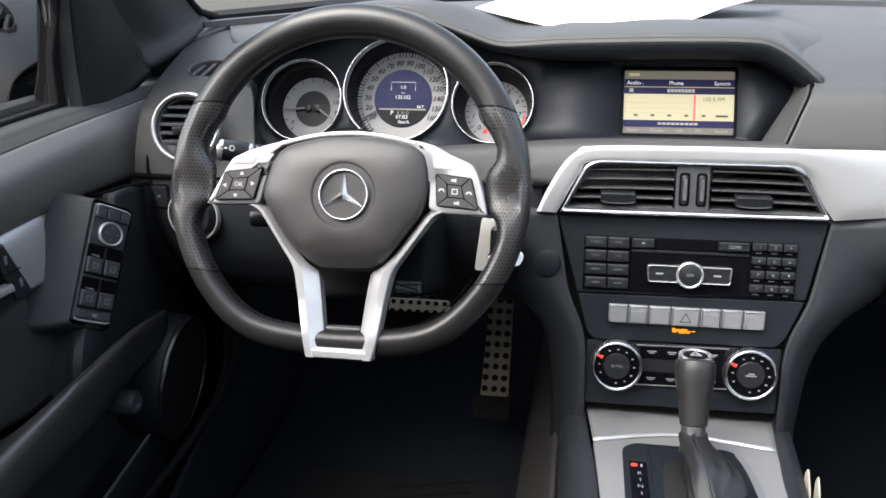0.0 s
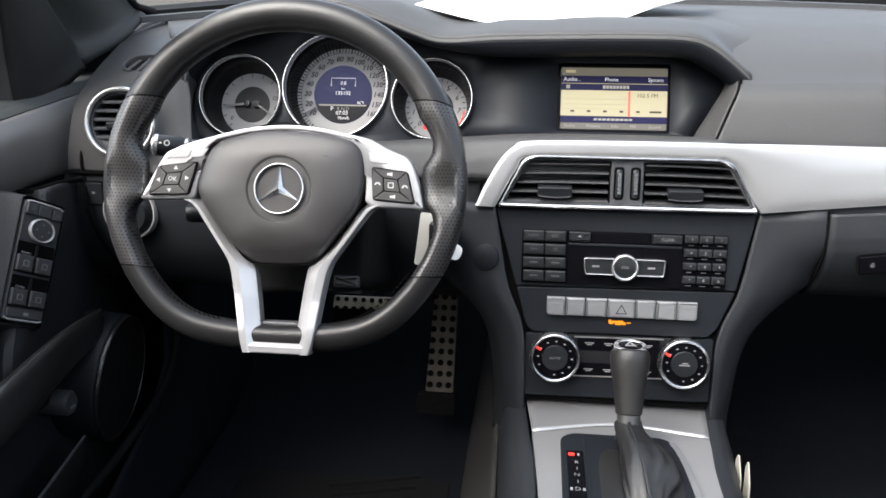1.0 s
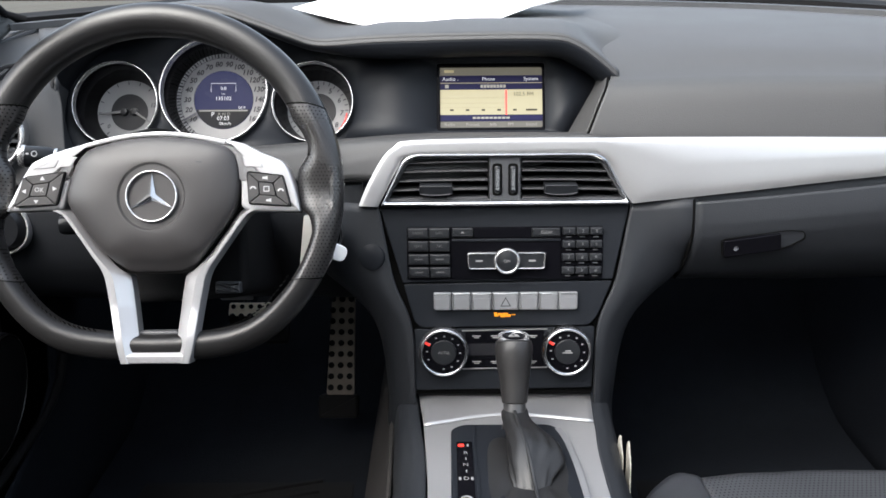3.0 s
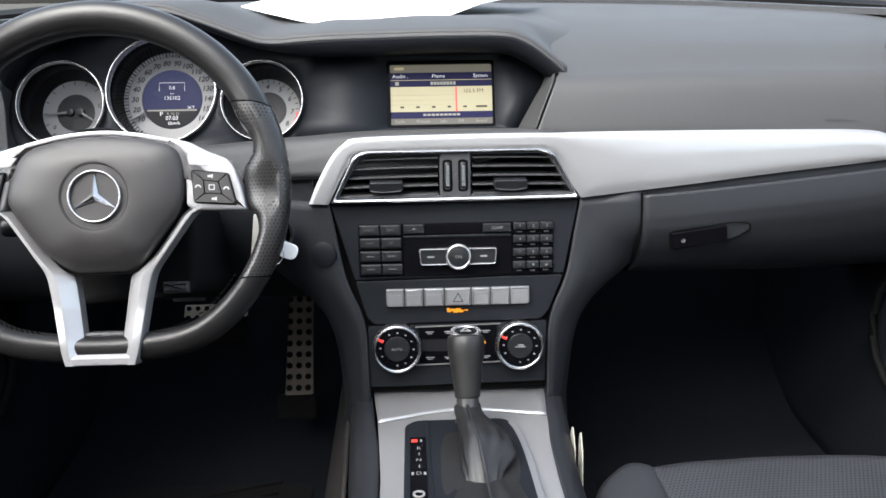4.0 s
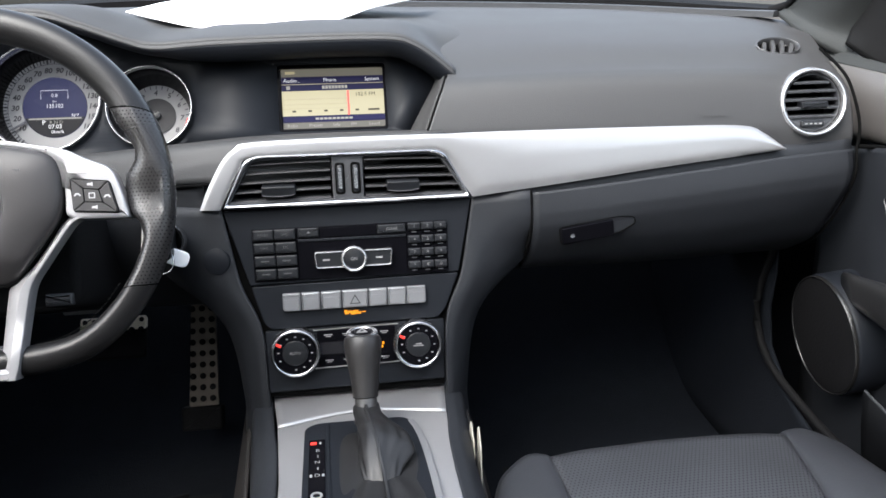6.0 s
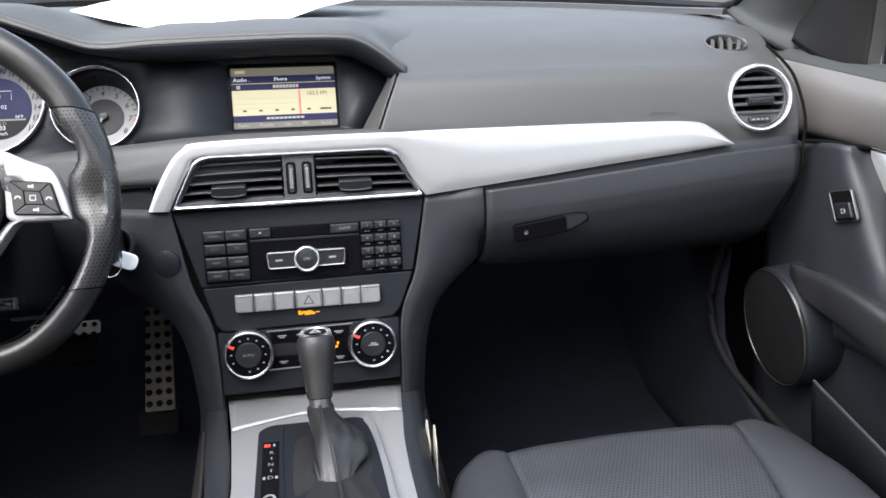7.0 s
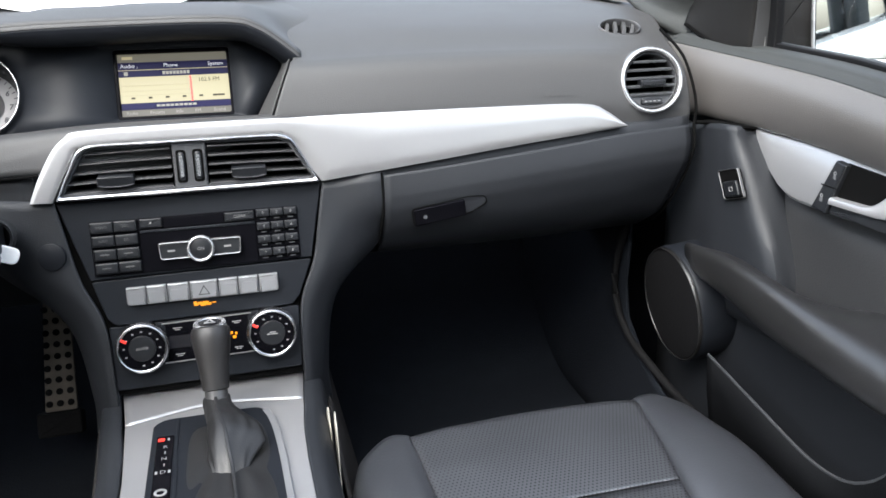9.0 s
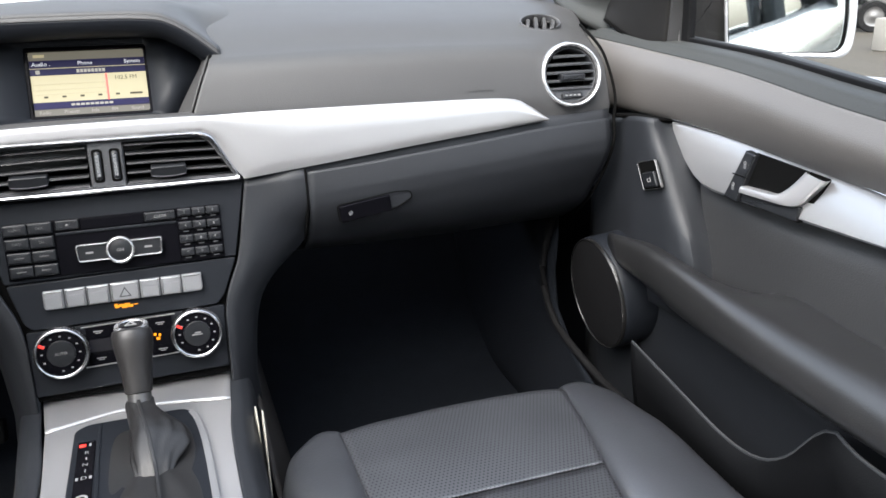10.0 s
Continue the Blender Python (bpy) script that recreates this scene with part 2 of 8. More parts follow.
def thing(name, m, label, category, group="", kind=""):
    ob = new(name)
    ob.empty_display_size = 0.02
    ob.matrix_basis = m
    return tagged(ob, label, category, group, kind)


def leaning(x, y, z, slope):
    """The frame of a face at (x, y, z) that leans back by slope: local x right, y up the face, z towards the viewer."""
    return pose(x, y, z, 90 - math.degrees(math.atan(slope)), 0, 0)


def cat(pts, n):
    """n points, evenly spaced, on a smooth curve through pts."""
    p = np.array(pts, float)
    if len(p) == 1:
        return np.repeat(p, n, 0)
    q = np.vstack([2 * p[0] - p[1], p, 2 * p[-1] - p[-2]])
    out = []
    for i in range(len(p) - 1):
        a, b, c, d = q[i:i + 4]
        for s in np.linspace(0, 1, 24, endpoint=False):
            out.append(0.5 * (2 * b + (c - a) * s + (2 * a - 5 * b + 4 * c - d) * s * s + (3 * b - a - 3 * c + d) * s ** 3))
    out.append(p[-1])
    out = np.array(out)
    run = np.r_[0, np.cumsum(np.linalg.norm(np.diff(out, axis=0), axis=1))]
    at = np.linspace(0, run[-1], n)
    return np.stack([np.interp(at, run, out[:, k]) for k in range(out.shape[1])], 1)


def sheet(grid, wrap_u=False, wrap_v=False):
    """A bmesh from a grid of points [rows][columns]."""
    bm = bmesh.new()
    vs = [[bm.verts.new(p) for p in row] for row in grid]
    nr, nc = len(vs), len(vs[0])
    for i in range(nr - (0 if wrap_v else 1)):
        for j in range(nc - (0 if wrap_u else 1)):
            quad = [vs[i][j], vs[i][(j + 1) % nc], vs[(i + 1) % nr][(j + 1) % nc], vs[(i + 1) % nr][j]]
            try:
                bm.faces.new(quad)
            except ValueError:
                pass
    return bm


def loft(rows, nu=24, nv=6, linear=False):
    """A smooth sheet through rows of a few points each. nv steps from row to row."""
    lines = [cat(r, nu) for r in rows]
    if linear:
        grid = []
        for a, b in zip(lines, lines[1:]):
            grid += [a + (b - a) * s for s in np.linspace(0, 1, nv, endpoint=False)]
        grid.append(lines[-1])
    else:
        total = nv * (len(rows) - 1) + 1
        cols = []
        for j in range(nu):
            p = np.array([l[j] for l in lines])
            q = np.vstack([2 * p[0] - p[1], p, 2 * p[-1] - p[-2]])
            c = []
            for i in range(len(p) - 1):
                a, b, cc, d = q[i:i + 4]
                for s in np.linspace(0, 1, nv, endpoint=False):
                    c.append(0.5 * (2 * b + (cc - a) * s + (2 * a - 5 * b + 4 * cc - d) * s * s + (3 * b - a - 3 * cc + d) * s ** 3))
            c.append(p[-1])
            cols.append(c)
        grid = [[cols[j][i] for j in range(nu)] for i in range(total)]
    return sheet(grid)


def rounded(pts, r, n=5):
    """The polygon with its corners rounded; r is one radius or one for each corner."""
    out = []
    k = len(pts)
    for i in range(k):
        a, b, c = (Vector(pts[(i + d) % k]) for d in (-1, 0, 1))
        rad = r[i] if isinstance(r, (list, tuple)) else r
        u, v = (a - b), (c - b)
        lim = min(rad, 0.48 * u.length, 0.48 * v.length)
        p, q = b + u.normalized() * lim, b + v.normalized() * lim
        for s in (np.linspace(0, 1, n) if lim > 1e-6 else [0.5]):
            out.append(tuple((1 - s) ** 2 * p + 2 * s * (1 - s) * b + s * s * q))
    return out


def box2(x0, y0, x1, y1):
    return [(x0, y0), (x1, y0), (x1, y1), (x0, y1)]


def circle(r, n=32, cx=0.0, cy=0.0):
    return [(cx + r * math.cos(2 * math.pi * i / n), cy + r * math.sin(2 * math.pi * i / n)) for i in range(n)]


def shrink(poly, d):
    """The polygon (counter-clockwise) drawn in by d."""
    out, k = [], len(poly)
    for i in range(k):
        a, b, c = (Vector(poly[(i + s) % k]) for s in (-1, 0, 1))
        t = (c - a)
        t = t.normalized() if t.length > 1e-9 else Vector((1, 0))
        out.append((b.x - t.y * d, b.y + t.x * d))
    return out


def plate(poly, z0, z1, bevel=0.0, dome=0.0, bm=None):
    """A slab on an outline, with an edge rounded over by bevel and a face raised by dome."""
    bm = bm or bmesh.new()
    rings = [[(x, y, z0) for x, y in poly]]
    if bevel:
        for a in (0, 30, 60, 90):
            d = bevel * (1 - math.cos(radians(a)))
            rings.append([(x, y, z1 - bevel + bevel * math.sin(radians(a))) for x, y in shrink(poly, d)])
    else:
        rings.append([(x, y, z1) for x, y in poly])
    if bevel:
        flat = shrink(shrink(poly, bevel), 0.25 * bevel)
        if not dome:
            rings.append([(x, y, z1) for x, y in flat])
    if dome:
        base = [(x, y) for x, y, _ in rings[-1]]
        cx, cy = np.mean(base, 0)
        for s in (0.85, 0.6, 0.3):
            rings.append([(cx + (x - cx) * s, cy + (y - cy) * s, z1 + dome * (1 - s * s)) for x, y in base])
    vs = [[bm.verts.new(p) for p in ring] for ring in rings]
    k = len(poly)
    for a, b in zip(vs, vs[1:]):
        for i in range(k):
            bm.faces.new((a[i], a[(i + 1) % k], b[(i + 1) % k], b[i]))
    bm.faces.new(vs[-1])
    bm.faces.new(list(reversed(vs[0])))
    return bm


def ring(outer, inner, z0, z1, bm=None, top=None):
    """A frame between two outlines with equally many points. top: the height of a rounded crest."""
    bm = bm or bmesh.new()
    k = len(outer)
    mid = [((a[0] + b[0]) / 2, (a[1] + b[1]) / 2) for a, b in zip(outer, inner)]
    loops = [[(x, y, z0) for x, y in outer], [(x, y, z1) for x, y in outer]]
    if top:
        q = [((3 * a[0] + b[0]) / 4, (3 * a[1] + b[1]) / 4) for a, b in zip(outer, inner)]
        w = [((a[0] + 3 * b[0]) / 4, (a[1] + 3 * b[1]) / 4) for a, b in zip(outer, inner)]
        loops += [[(x, y, z1 + 0.75 * (top - z1)) for x, y in q], [(x, y, top) for x, y in mid],
                  [(x, y, z1 + 0.75 * (top - z1)) for x, y in w]]
    loops += [[(x, y, z1) for x, y in inner], [(x, y, z0) for x, y in inner]]
    vs = [[bm.verts.new(p) for p in lp] for lp in loops]
    for a, b in zip(vs, vs[1:] + vs[:1]):
        for i in range(k):
            bm.faces.new((a[i], a[(i + 1) % k], b[(i + 1) % k], b[i]))
    return bm


def lathe(profile, n=40, bm=None, cx=0.0, cy=0.0):
    """Turned about local z: profile of (radius, height)."""
    bm = bm or bmesh.new()
    vs = []
    for r, h in profile:
        if r < 1e-6:
            vs.append([bm.verts.new((cx, cy, h))])
        else:
            vs.append([bm.verts.new((x, y, h)) for x, y in circle(r, n, cx, cy)])
    for a, b in zip(vs, vs[1:]):
        for i in range(n):
            j = (i + 1) % n
            if len(a) == 1 and len(b) == 1:
                continue
            if len(a) == 1:
                bm.faces.new((a[0], b[j], b[i]))
            elif len(b) == 1:
                bm.faces.new((a[i], a[j], b[0]))
            else:
                bm.faces.new((a[i], a[j], b[j], b[i]))
    return bm


def bead(r, h, half, high, n=9):
    """Rounded crest of a turned ring: from its inner to its outer foot."""
    return [(r - half * math.cos(a), h + high * math.sin(a)) for a in np.linspace(0, math.pi, n)]


def sweep(path, section, closed=False, up=(0, 0, 1), bm=None):
    """A section (list of (across, along up), or a function of the step giving one) swept along a path."""
    bm = bm or bmesh.new()
    p = [Vector(q) for q in path]
    k = len(p)
    rows = []
    for i in range(k):
        a = p[i - 1] if (closed or i) else p[i]
        b = p[(i + 1) % k] if (closed or i < k - 1) else p[i]
        t = (b - a).normalized()
        w = Vector(up)
        s = t.cross(w)
        if s.length < 1e-6:
            s = t.orthogonal()
        s.normalize()
        w = s.cross(t)
        sec = section(i / (k - 1)) if callable(section) else section
        rows.append([bm.verts.new(p[i] + s * c + w * d) for c, d in sec])
    n = len(rows[0])
    for i in range(k if closed else k - 1):
        a, b = rows[i], rows[(i + 1) % k]
        for j in range(n):
            bm.faces.new((a[j], a[(j + 1) % n], b[(j + 1) % n], b[j]))
    if not closed:
        bm.faces.new(rows[-1])
        bm.faces.new(list(reversed(rows[0])))
    return bm


def block(x0, x1, y0, y1, z0, z1, bevel=0.0, bm=None):
    own = bmesh.new()
    bmesh.ops.create_cube(own, size=1.0)
    own.transform(Matrix.Translation(((x0 + x1) / 2, (y0 + y1) / 2, (z0 + z1) / 2)) @ Matrix.Diagonal((x1 - x0, y1 - y0, z1 - z0, 1)))
    if bevel:
        bmesh.ops.bevel(own, geom=list(own.edges), offset=bevel, segments=2, affect="EDGES", profile=0.5)
    if bm is None:
        return own
    return merge(bm, own)


def merge(bm, other, m=None):
    if m is not None:
        other.transform(m)
    me = bpy.data.meshes.new("tmp")
    other.to_mesh(me)
    other.free()
    bm.from_mesh(me)
    bpy.data.meshes.remove(me)
    return bm


def lettering(lines, bm=None, deep=0.0, bold=0.0, slant=0.0):
    """Flat letters: rows of (text, x, y, size, turn) about each text's middle."""
    bm = bm or bmesh.new()
    for text, x, y, size, turn in lines:
        cu = bpy.data.curves.new("tmp", "FONT")
        cu.body, cu.size, cu.align_x, cu.align_y, cu.resolution_u = text, size, "CENTER", "CENTER", 2
        cu.offset, cu.shear = bold * size, slant
        ob = bpy.data.objects.new("tmp", cu)
        me = bpy.data.meshes.new_from_object(ob)
        own = bmesh.new()
        own.from_mesh(me)
        bpy.data.objects.remove(ob)
        bpy.data.meshes.remove(me)
        bpy.data.curves.remove(cu)
        merge(bm, own, pose(x, y, deep, 0, 0, turn))
    return bm


def bars(rows, h, bm=None, z=0.0):
    """Plain bars (x0, x1, y) in place of print too small to read."""
    bm = bm or bmesh.new()
    for x0, x1, y in rows:
        plate(box2(x0, y - h / 2, x1, y + h / 2), z, z + 0.0002, bm=bm)
    return bm


def cut(bm, m, rx, ry):
    """Opens an oval hole in a sheet, in the frame m."""
    inv = m.inverted()
    gone = []
    for f in bm.faces:
        p = inv @ f.calc_center_median()
        if (p.x / rx) ** 2 + (p.y / ry) ** 2 < 1 and abs(p.z) < 0.04:
            gone.append(f)
    bmesh.ops.delete(bm, geom=gone, context="FACES")
    return bm


def pierced(outline, holes, z):
    """A flat sheet with holes."""
    bm = bmesh.new()
    edges = []
    for poly in [outline] + holes:
        vs = [bm.verts.new((x, y, z)) for x, y in poly]
        edges += [bm.edges.new((vs[i], vs[(i + 1) % len(vs)])) for i in range(len(vs))]
    bmesh.ops.triangle_fill(bm, use_beauty=True, use_dissolve=False, edges=edges)
    return bm


# ---------- setting: ground, distance, car shell ----------
def build_setting():
    bm = bmesh.new()
    bmesh.ops.create_grid(bm, x_segments=60, y_segments=60, size=400)
    for v in bm.verts:
        v.co.z = -0.35 + 0.05 * noise.noise(v.co * 0.02)
    for v in bm.verts:
        if v.co.length < 30:
            v.co.z = -0.35
    solo("ground", bm, ASPHALT, "weathered grey-brown asphalt yard", "ground", "structure")

    shell = []
    # floor pan with footwells rising to the bulkhead
    shell.append(("floor", loft([[(-0.80, -1.6, 0.04), (0, -1.6, 0.04), (0.80, -1.6, 0.04)],
                                 [(-0.80, 0.4, 0.04), (0, 0.4, 0.04), (0.80, 0.4, 0.04)],
                                 [(-0.80, 1.15, 0.05), (0, 1.15, 0.05), (0.80, 1.15, 0.05)],
                                 [(-0.80, 1.42, 0.10), (0, 1.42, 0.10), (0.80, 1.42, 0.10)],
                                 [(-0.80, 1.60, 0.34), (0, 1.60, 0.34), (0.80, 1.60, 0.34)],
                                 [(-0.80, 1.62, 0.66), (0, 1.62, 0.66), (0.80, 1.62, 0.66)]], 12, 6),
                  CARPET, "black carpeted floor rising to the bulkhead", 0.02))
    roof = loft([[(-0.58, 0.46, 1.13), (0, 0.50, 1.19), (0.58, 0.46, 1.13)],
                 [(-0.60, -0.4, 1.15), (0, -0.4, 1.22), (0.60, -0.4, 1.15)],
                 [(-0.56, -1.10, 1.10), (0, -1.10, 1.16), (0.56, -1.10, 1.10)]], 33, 20)
    # sunroof added unseen over the front seats, to bring in top light
    hole = [f for f in roof.faces if abs(f.calc_center_median().x) < 0.40 and -0.22 < f.calc_center_median().y < 0.36]
    bmesh.ops.delete(roof, geom=hole, context="FACES")
    shell.append(("ceiling", roof, HEADLINER, "unseen pale headliner round the added sunroof", 0.03))
    pane = solo("window_2", loft([[(-0.46, 0.43, 1.175), (0, 0.43, 1.225), (0.46, 0.43, 1.175)],
                                  [(-0.46, -0.32, 1.195), (0, -0.32, 1.245), (0.46, -0.32, 1.195)]], 16, 6), SCREEN, "unseen glass sunroof added above the front seats for top light", "sunroof", "structure")
    pane.visible_shadow = False
    shell.append(("wall_rear", loft([[(-0.80, -1.62, 0.02), (0, -1.62, 0.02), (0.80, -1.62, 0.02)],
                                     [(-0.80, -1.60, 0.66), (0, -1.60, 0.66), (0.80, -1.60, 0.66)],
                                     [(-0.80, -1.20, 0.68), (0, -1.20, 0.68), (0.80, -1.20, 0.68)]], 8, 4, True),
                  HARD, "dark panel behind the rear bench", 0.03))
    for name, bm, ma, lab, th in shell:
        solo(name, bm, ma, lab, name.split("_")[0], "structure", thick=th)
    # body sides below the window line, behind and under the front doors
    for s, nm in ((-1, "wall_left"), (1, "wall_right")):
        solo(nm, loft([[(s * 0.86, -2.4, -0.12), (s * 0.87, -0.5, -0.12), (s * 0.87, 1.0, -0.12), (s * 0.76, 2.72, -0.10)],
                       [(s * 0.90, -2.4, 0.30), (s * 0.91, -0.5, 0.28), (s * 0.91, 1.0, 0.27), (s * 0.79, 2.74, 0.26)],
                       [(s * 0.865, -2.4, 0.66), (s * 0.88, -0.5, 0.60), (s * 0.875, 1.0, 0.57), (s * 0.77, 2.72, 0.46)],
                       [(s * 0.76, -2.4, 0.74), (s * 0.80, -0.5, 0.70), (s * 0.80, 1.0, 0.67), (s * 0.74, 2.70, 0.555)]], 40, 6),
             PAINT, "silver-white painted body side of the car", "car body", "structure", thick=0.012)
        # rear roof pillar
        solo("trim_rear_pillar", sweep(cat([(s * 0.74, -1.55, 0.70), (s * 0.66, -1.2, 0.98), (s * 0.56, -0.9, 1.13)], 10),
                                       rounded(box2(-0.10, -0.02, 0.10, 0.02), 0.015)),
             PILLAR, "grey rear roof pillar trim", "pillar", "structure")
        solo("trim_middle_pillar", sweep(cat([(s * 0.77, -0.28, 0.66), (s * 0.70, -0.30, 0.95), (s * 0.60, -0.32, 1.14)], 10),
                                         rounded(box2(-0.04, -0.02, 0.04, 0.02), 0.012)),
             PILLAR, "grey middle roof pillar trim", "pillar", "structure")
    # unseen dark panes added behind the front doors to cut light from the rear
    solo("window_3", loft([[(-0.72, -1.60, 0.74), (0, -1.62, 0.78), (0.72, -1.60, 0.74)], [(-0.66, -1.35, 0.93), (0, -1.36, 0.98), (0.66, -1.35, 0.93)], [(-0.56, -1.10, 1.10), (0, -1.10, 1.16), (0.56, -1.10, 1.10)]], 16, 6),
         REARDIM, "unseen dark rear pane added to cut light from behind", "rear window", "structure")
    for s, nm in ((-1, "window_4"), (1, "window_5")):
        solo(nm, loft([[(s * 0.785, -0.26, 0.66), (s * 0.785, -0.9, 0.66), (s * 0.76, -1.55, 0.70)], [(s * 0.70, -0.28, 0.95), (s * 0.70, -0.9, 0.95), (s * 0.67, -1.25, 0.95)], [(s * 0.60, -0.30, 1.14), (s * 0.59, -0.7, 1.14), (s * 0.56, -1.08, 1.10)]], 12, 6),
             REARDIM, "unseen dark rear side pane added to cut light", "side window", "structure")
    # bonnet seen over the dashboard
    solo("bonnet", loft([[(-0.74, 1.68, 0.70), (0, 1.80, 0.735), (0.74, 1.68, 0.70)],
                         [(-0.78, 2.1, 0.66), (0, 2.2, 0.70), (0.78, 2.1, 0.66)],
                         [(-0.74, 2.7, 0.56), (0, 2.85, 0.60), (0.74, 2.7, 0.56)]], 24, 8),
         PAINT, "silver-white painted bonnet", "bonnet", "structure", thick=0.01)
    solo("boot_lid", loft([[(-0.72, -1.60, 0.74), (0, -1.62, 0.78), (0.72, -1.60, 0.74)],
                           [(-0.74, -2.10, 0.72), (0, -2.14, 0.76), (0.74, -2.10, 0.72)],
                           [(-0.72, -2.40, 0.66), (0, -2.46, 0.70), (0.72, -2.40, 0.66)],
                           [(-0.74, -2.46, 0.30), (0, -2.52, 0.32), (0.74, -2.46, 0.30)],
                           [(-0.74, -2.42, -0.10), (0, -2.48, -0.10), (0.74, -2.42, -0.10)]], 20, 5), PAINT, "silver-white painted boot lid and tail", "boot lid", "structure", thick=0.01)
    solo("nose_panel", loft([[(-0.74, 2.70, 0.56), (0, 2.85, 0.60), (0.74, 2.70, 0.56)],
                             [(-0.76, 2.76, 0.30), (0, 2.92, 0.32), (0.76, 2.76, 0.30)],
                             [(-0.74, 2.70, -0.10), (0, 2.86, -0.10), (0.74, 2.70, -0.10)]], 20, 5), PAINT, "silver-white painted nose of the car", "car body", "structure", thick=0.01)
    for s in (-1, 1):
        for y in (-1.45, 1.95):
            solo("road_wheel", lathe([(0.0, -0.06), (0.20, -0.07), (0.29, -0.09), (0.31, -0.06), (0.31, 0.06), (0.29, 0.09), (0.20, 0.07), (0.0, 0.06)], 36), RUBBER, "black tyre under the car's wing", "wheel", "", "road wheels").matrix_basis = pose(s * 0.825, y, -0.04, 0, 90, 0)
    # windscreen and its black band
    wrows = [[(-0.70, 1.30, 0.775), (-0.4, 1.52, 0.80), (0, 1.57, 0.805), (0.4, 1.52, 0.80), (0.70, 1.30, 0.775)],
             [(-0.65, 0.90, 0.98), (-0.36, 1.06, 1.02), (0, 1.10, 1.03), (0.36, 1.06, 1.02), (0.65, 0.90, 0.98)],
             [(-0.57, 0.48, 1.14), (-0.32, 0.54, 1.18), (0, 0.55, 1.19), (0.32, 0.54, 1.18), (0.57, 0.48, 1.14)]]
    ws = solo("window_1", loft(wrows, 24, 6), SCREEN, "clear laminated windscreen above the dashboard", "windscreen", "structure")
    ws.visible_shadow = False
    band = [(x, y - 0.002, z) for x, y, z in wrows[0]]
    solo("trim_windscreen_seal", sweep(cat(band, 40), [(0.022, -0.006), (0.022, 0.006), (-0.010, 0.012), (-0.010, -0.006)]),
         RUBBER, "black rubber seal along the windscreen base", "seal", "structure")


def pillar(s):
    """Front roof pillar trim, grey and rounded."""
    rows = [[(s * 0.690, 1.272, 0.770), (s * 0.697, 1.19, 0.738), (s * 0.722, 1.13, 0.712)],
            [(s * 0.704, 1.235, 0.802), (s * 0.708, 1.15, 0.785), (s * 0.738, 1.09, 0.775)],
            [(s * 0.645, 0.92, 0.970), (s * 0.664, 0.85, 0.955), (s * 0.695, 0.83, 0.950)],
            [(s * 0.580, 0.50, 1.135), (s * 0.604, 0.46, 1.120), (s * 0.630, 0.47, 1.120)]]
    solo("trim_glass_edge", sweep(cat([(s * 0.683, 1.290, 0.778), (s * 0.701, 1.240, 0.802), (s * 0.644, 0.925, 0.972), (s * 0.580, 0.505, 1.138)], 30), circle(0.007, 10)), RUBBER, "black edge of the windscreen along the pillar", "seal", "structure")
    solo("trim_pillar_seal", loft([[(r[1][0] + (r[2][0] - r[1][0]) * f - s * 0.0045, r[1][1] + (r[2][1] - r[1][1]) * f, r[1][2] + (r[2][2] - r[1][2]) * f + 0.001) for f in (0.25, 0.6, 1.05)] for r in rows], 8, 8), RUBBER, "black weatherstrip between pillar and door", "seal", "structure", thick=0.003)
    solo("trim_front_pillar", loft(rows, 12, 8), PILLAR, "grey grained trim on the front roof pillar", "pillar", "structure", thick=0.012)


build_setting()
pillar(-1)
pillar(1)


# ---------- dashboard ----------
STACK = leaning(0, 0.967, 0.58, 0.2)


def sy(z):
    """Height on the centre stack's face, from height above the floor."""
    return (z - 0.58) * 1.0198


dash = thing("dashboard", pose(0, 0, 0), "black dashboard with soft grey-black upper pad over a darker lower half", "dashboard")


GAUGES = ((-0.474, 0.683, 0.0525), (-0.353, 0.697, 0.0665), (-0.231, 0.683, 0.0500))
VENT_R = leaning(0.584, 0.9945, 0.671, 0.26) @ pose(0, 0, 0, 0, -4, 0)
VENT_L = leaning(-0.597, 0.9945, 0.657, 0.26) @ pose(0, 0, 0, 0, 4, 0)
DEMIST_R = leaning(0.582, 1.079, 0.7350, 1.5)
DEMIST_L = leaning(-0.589, 1.056, 0.7205, 1.6)


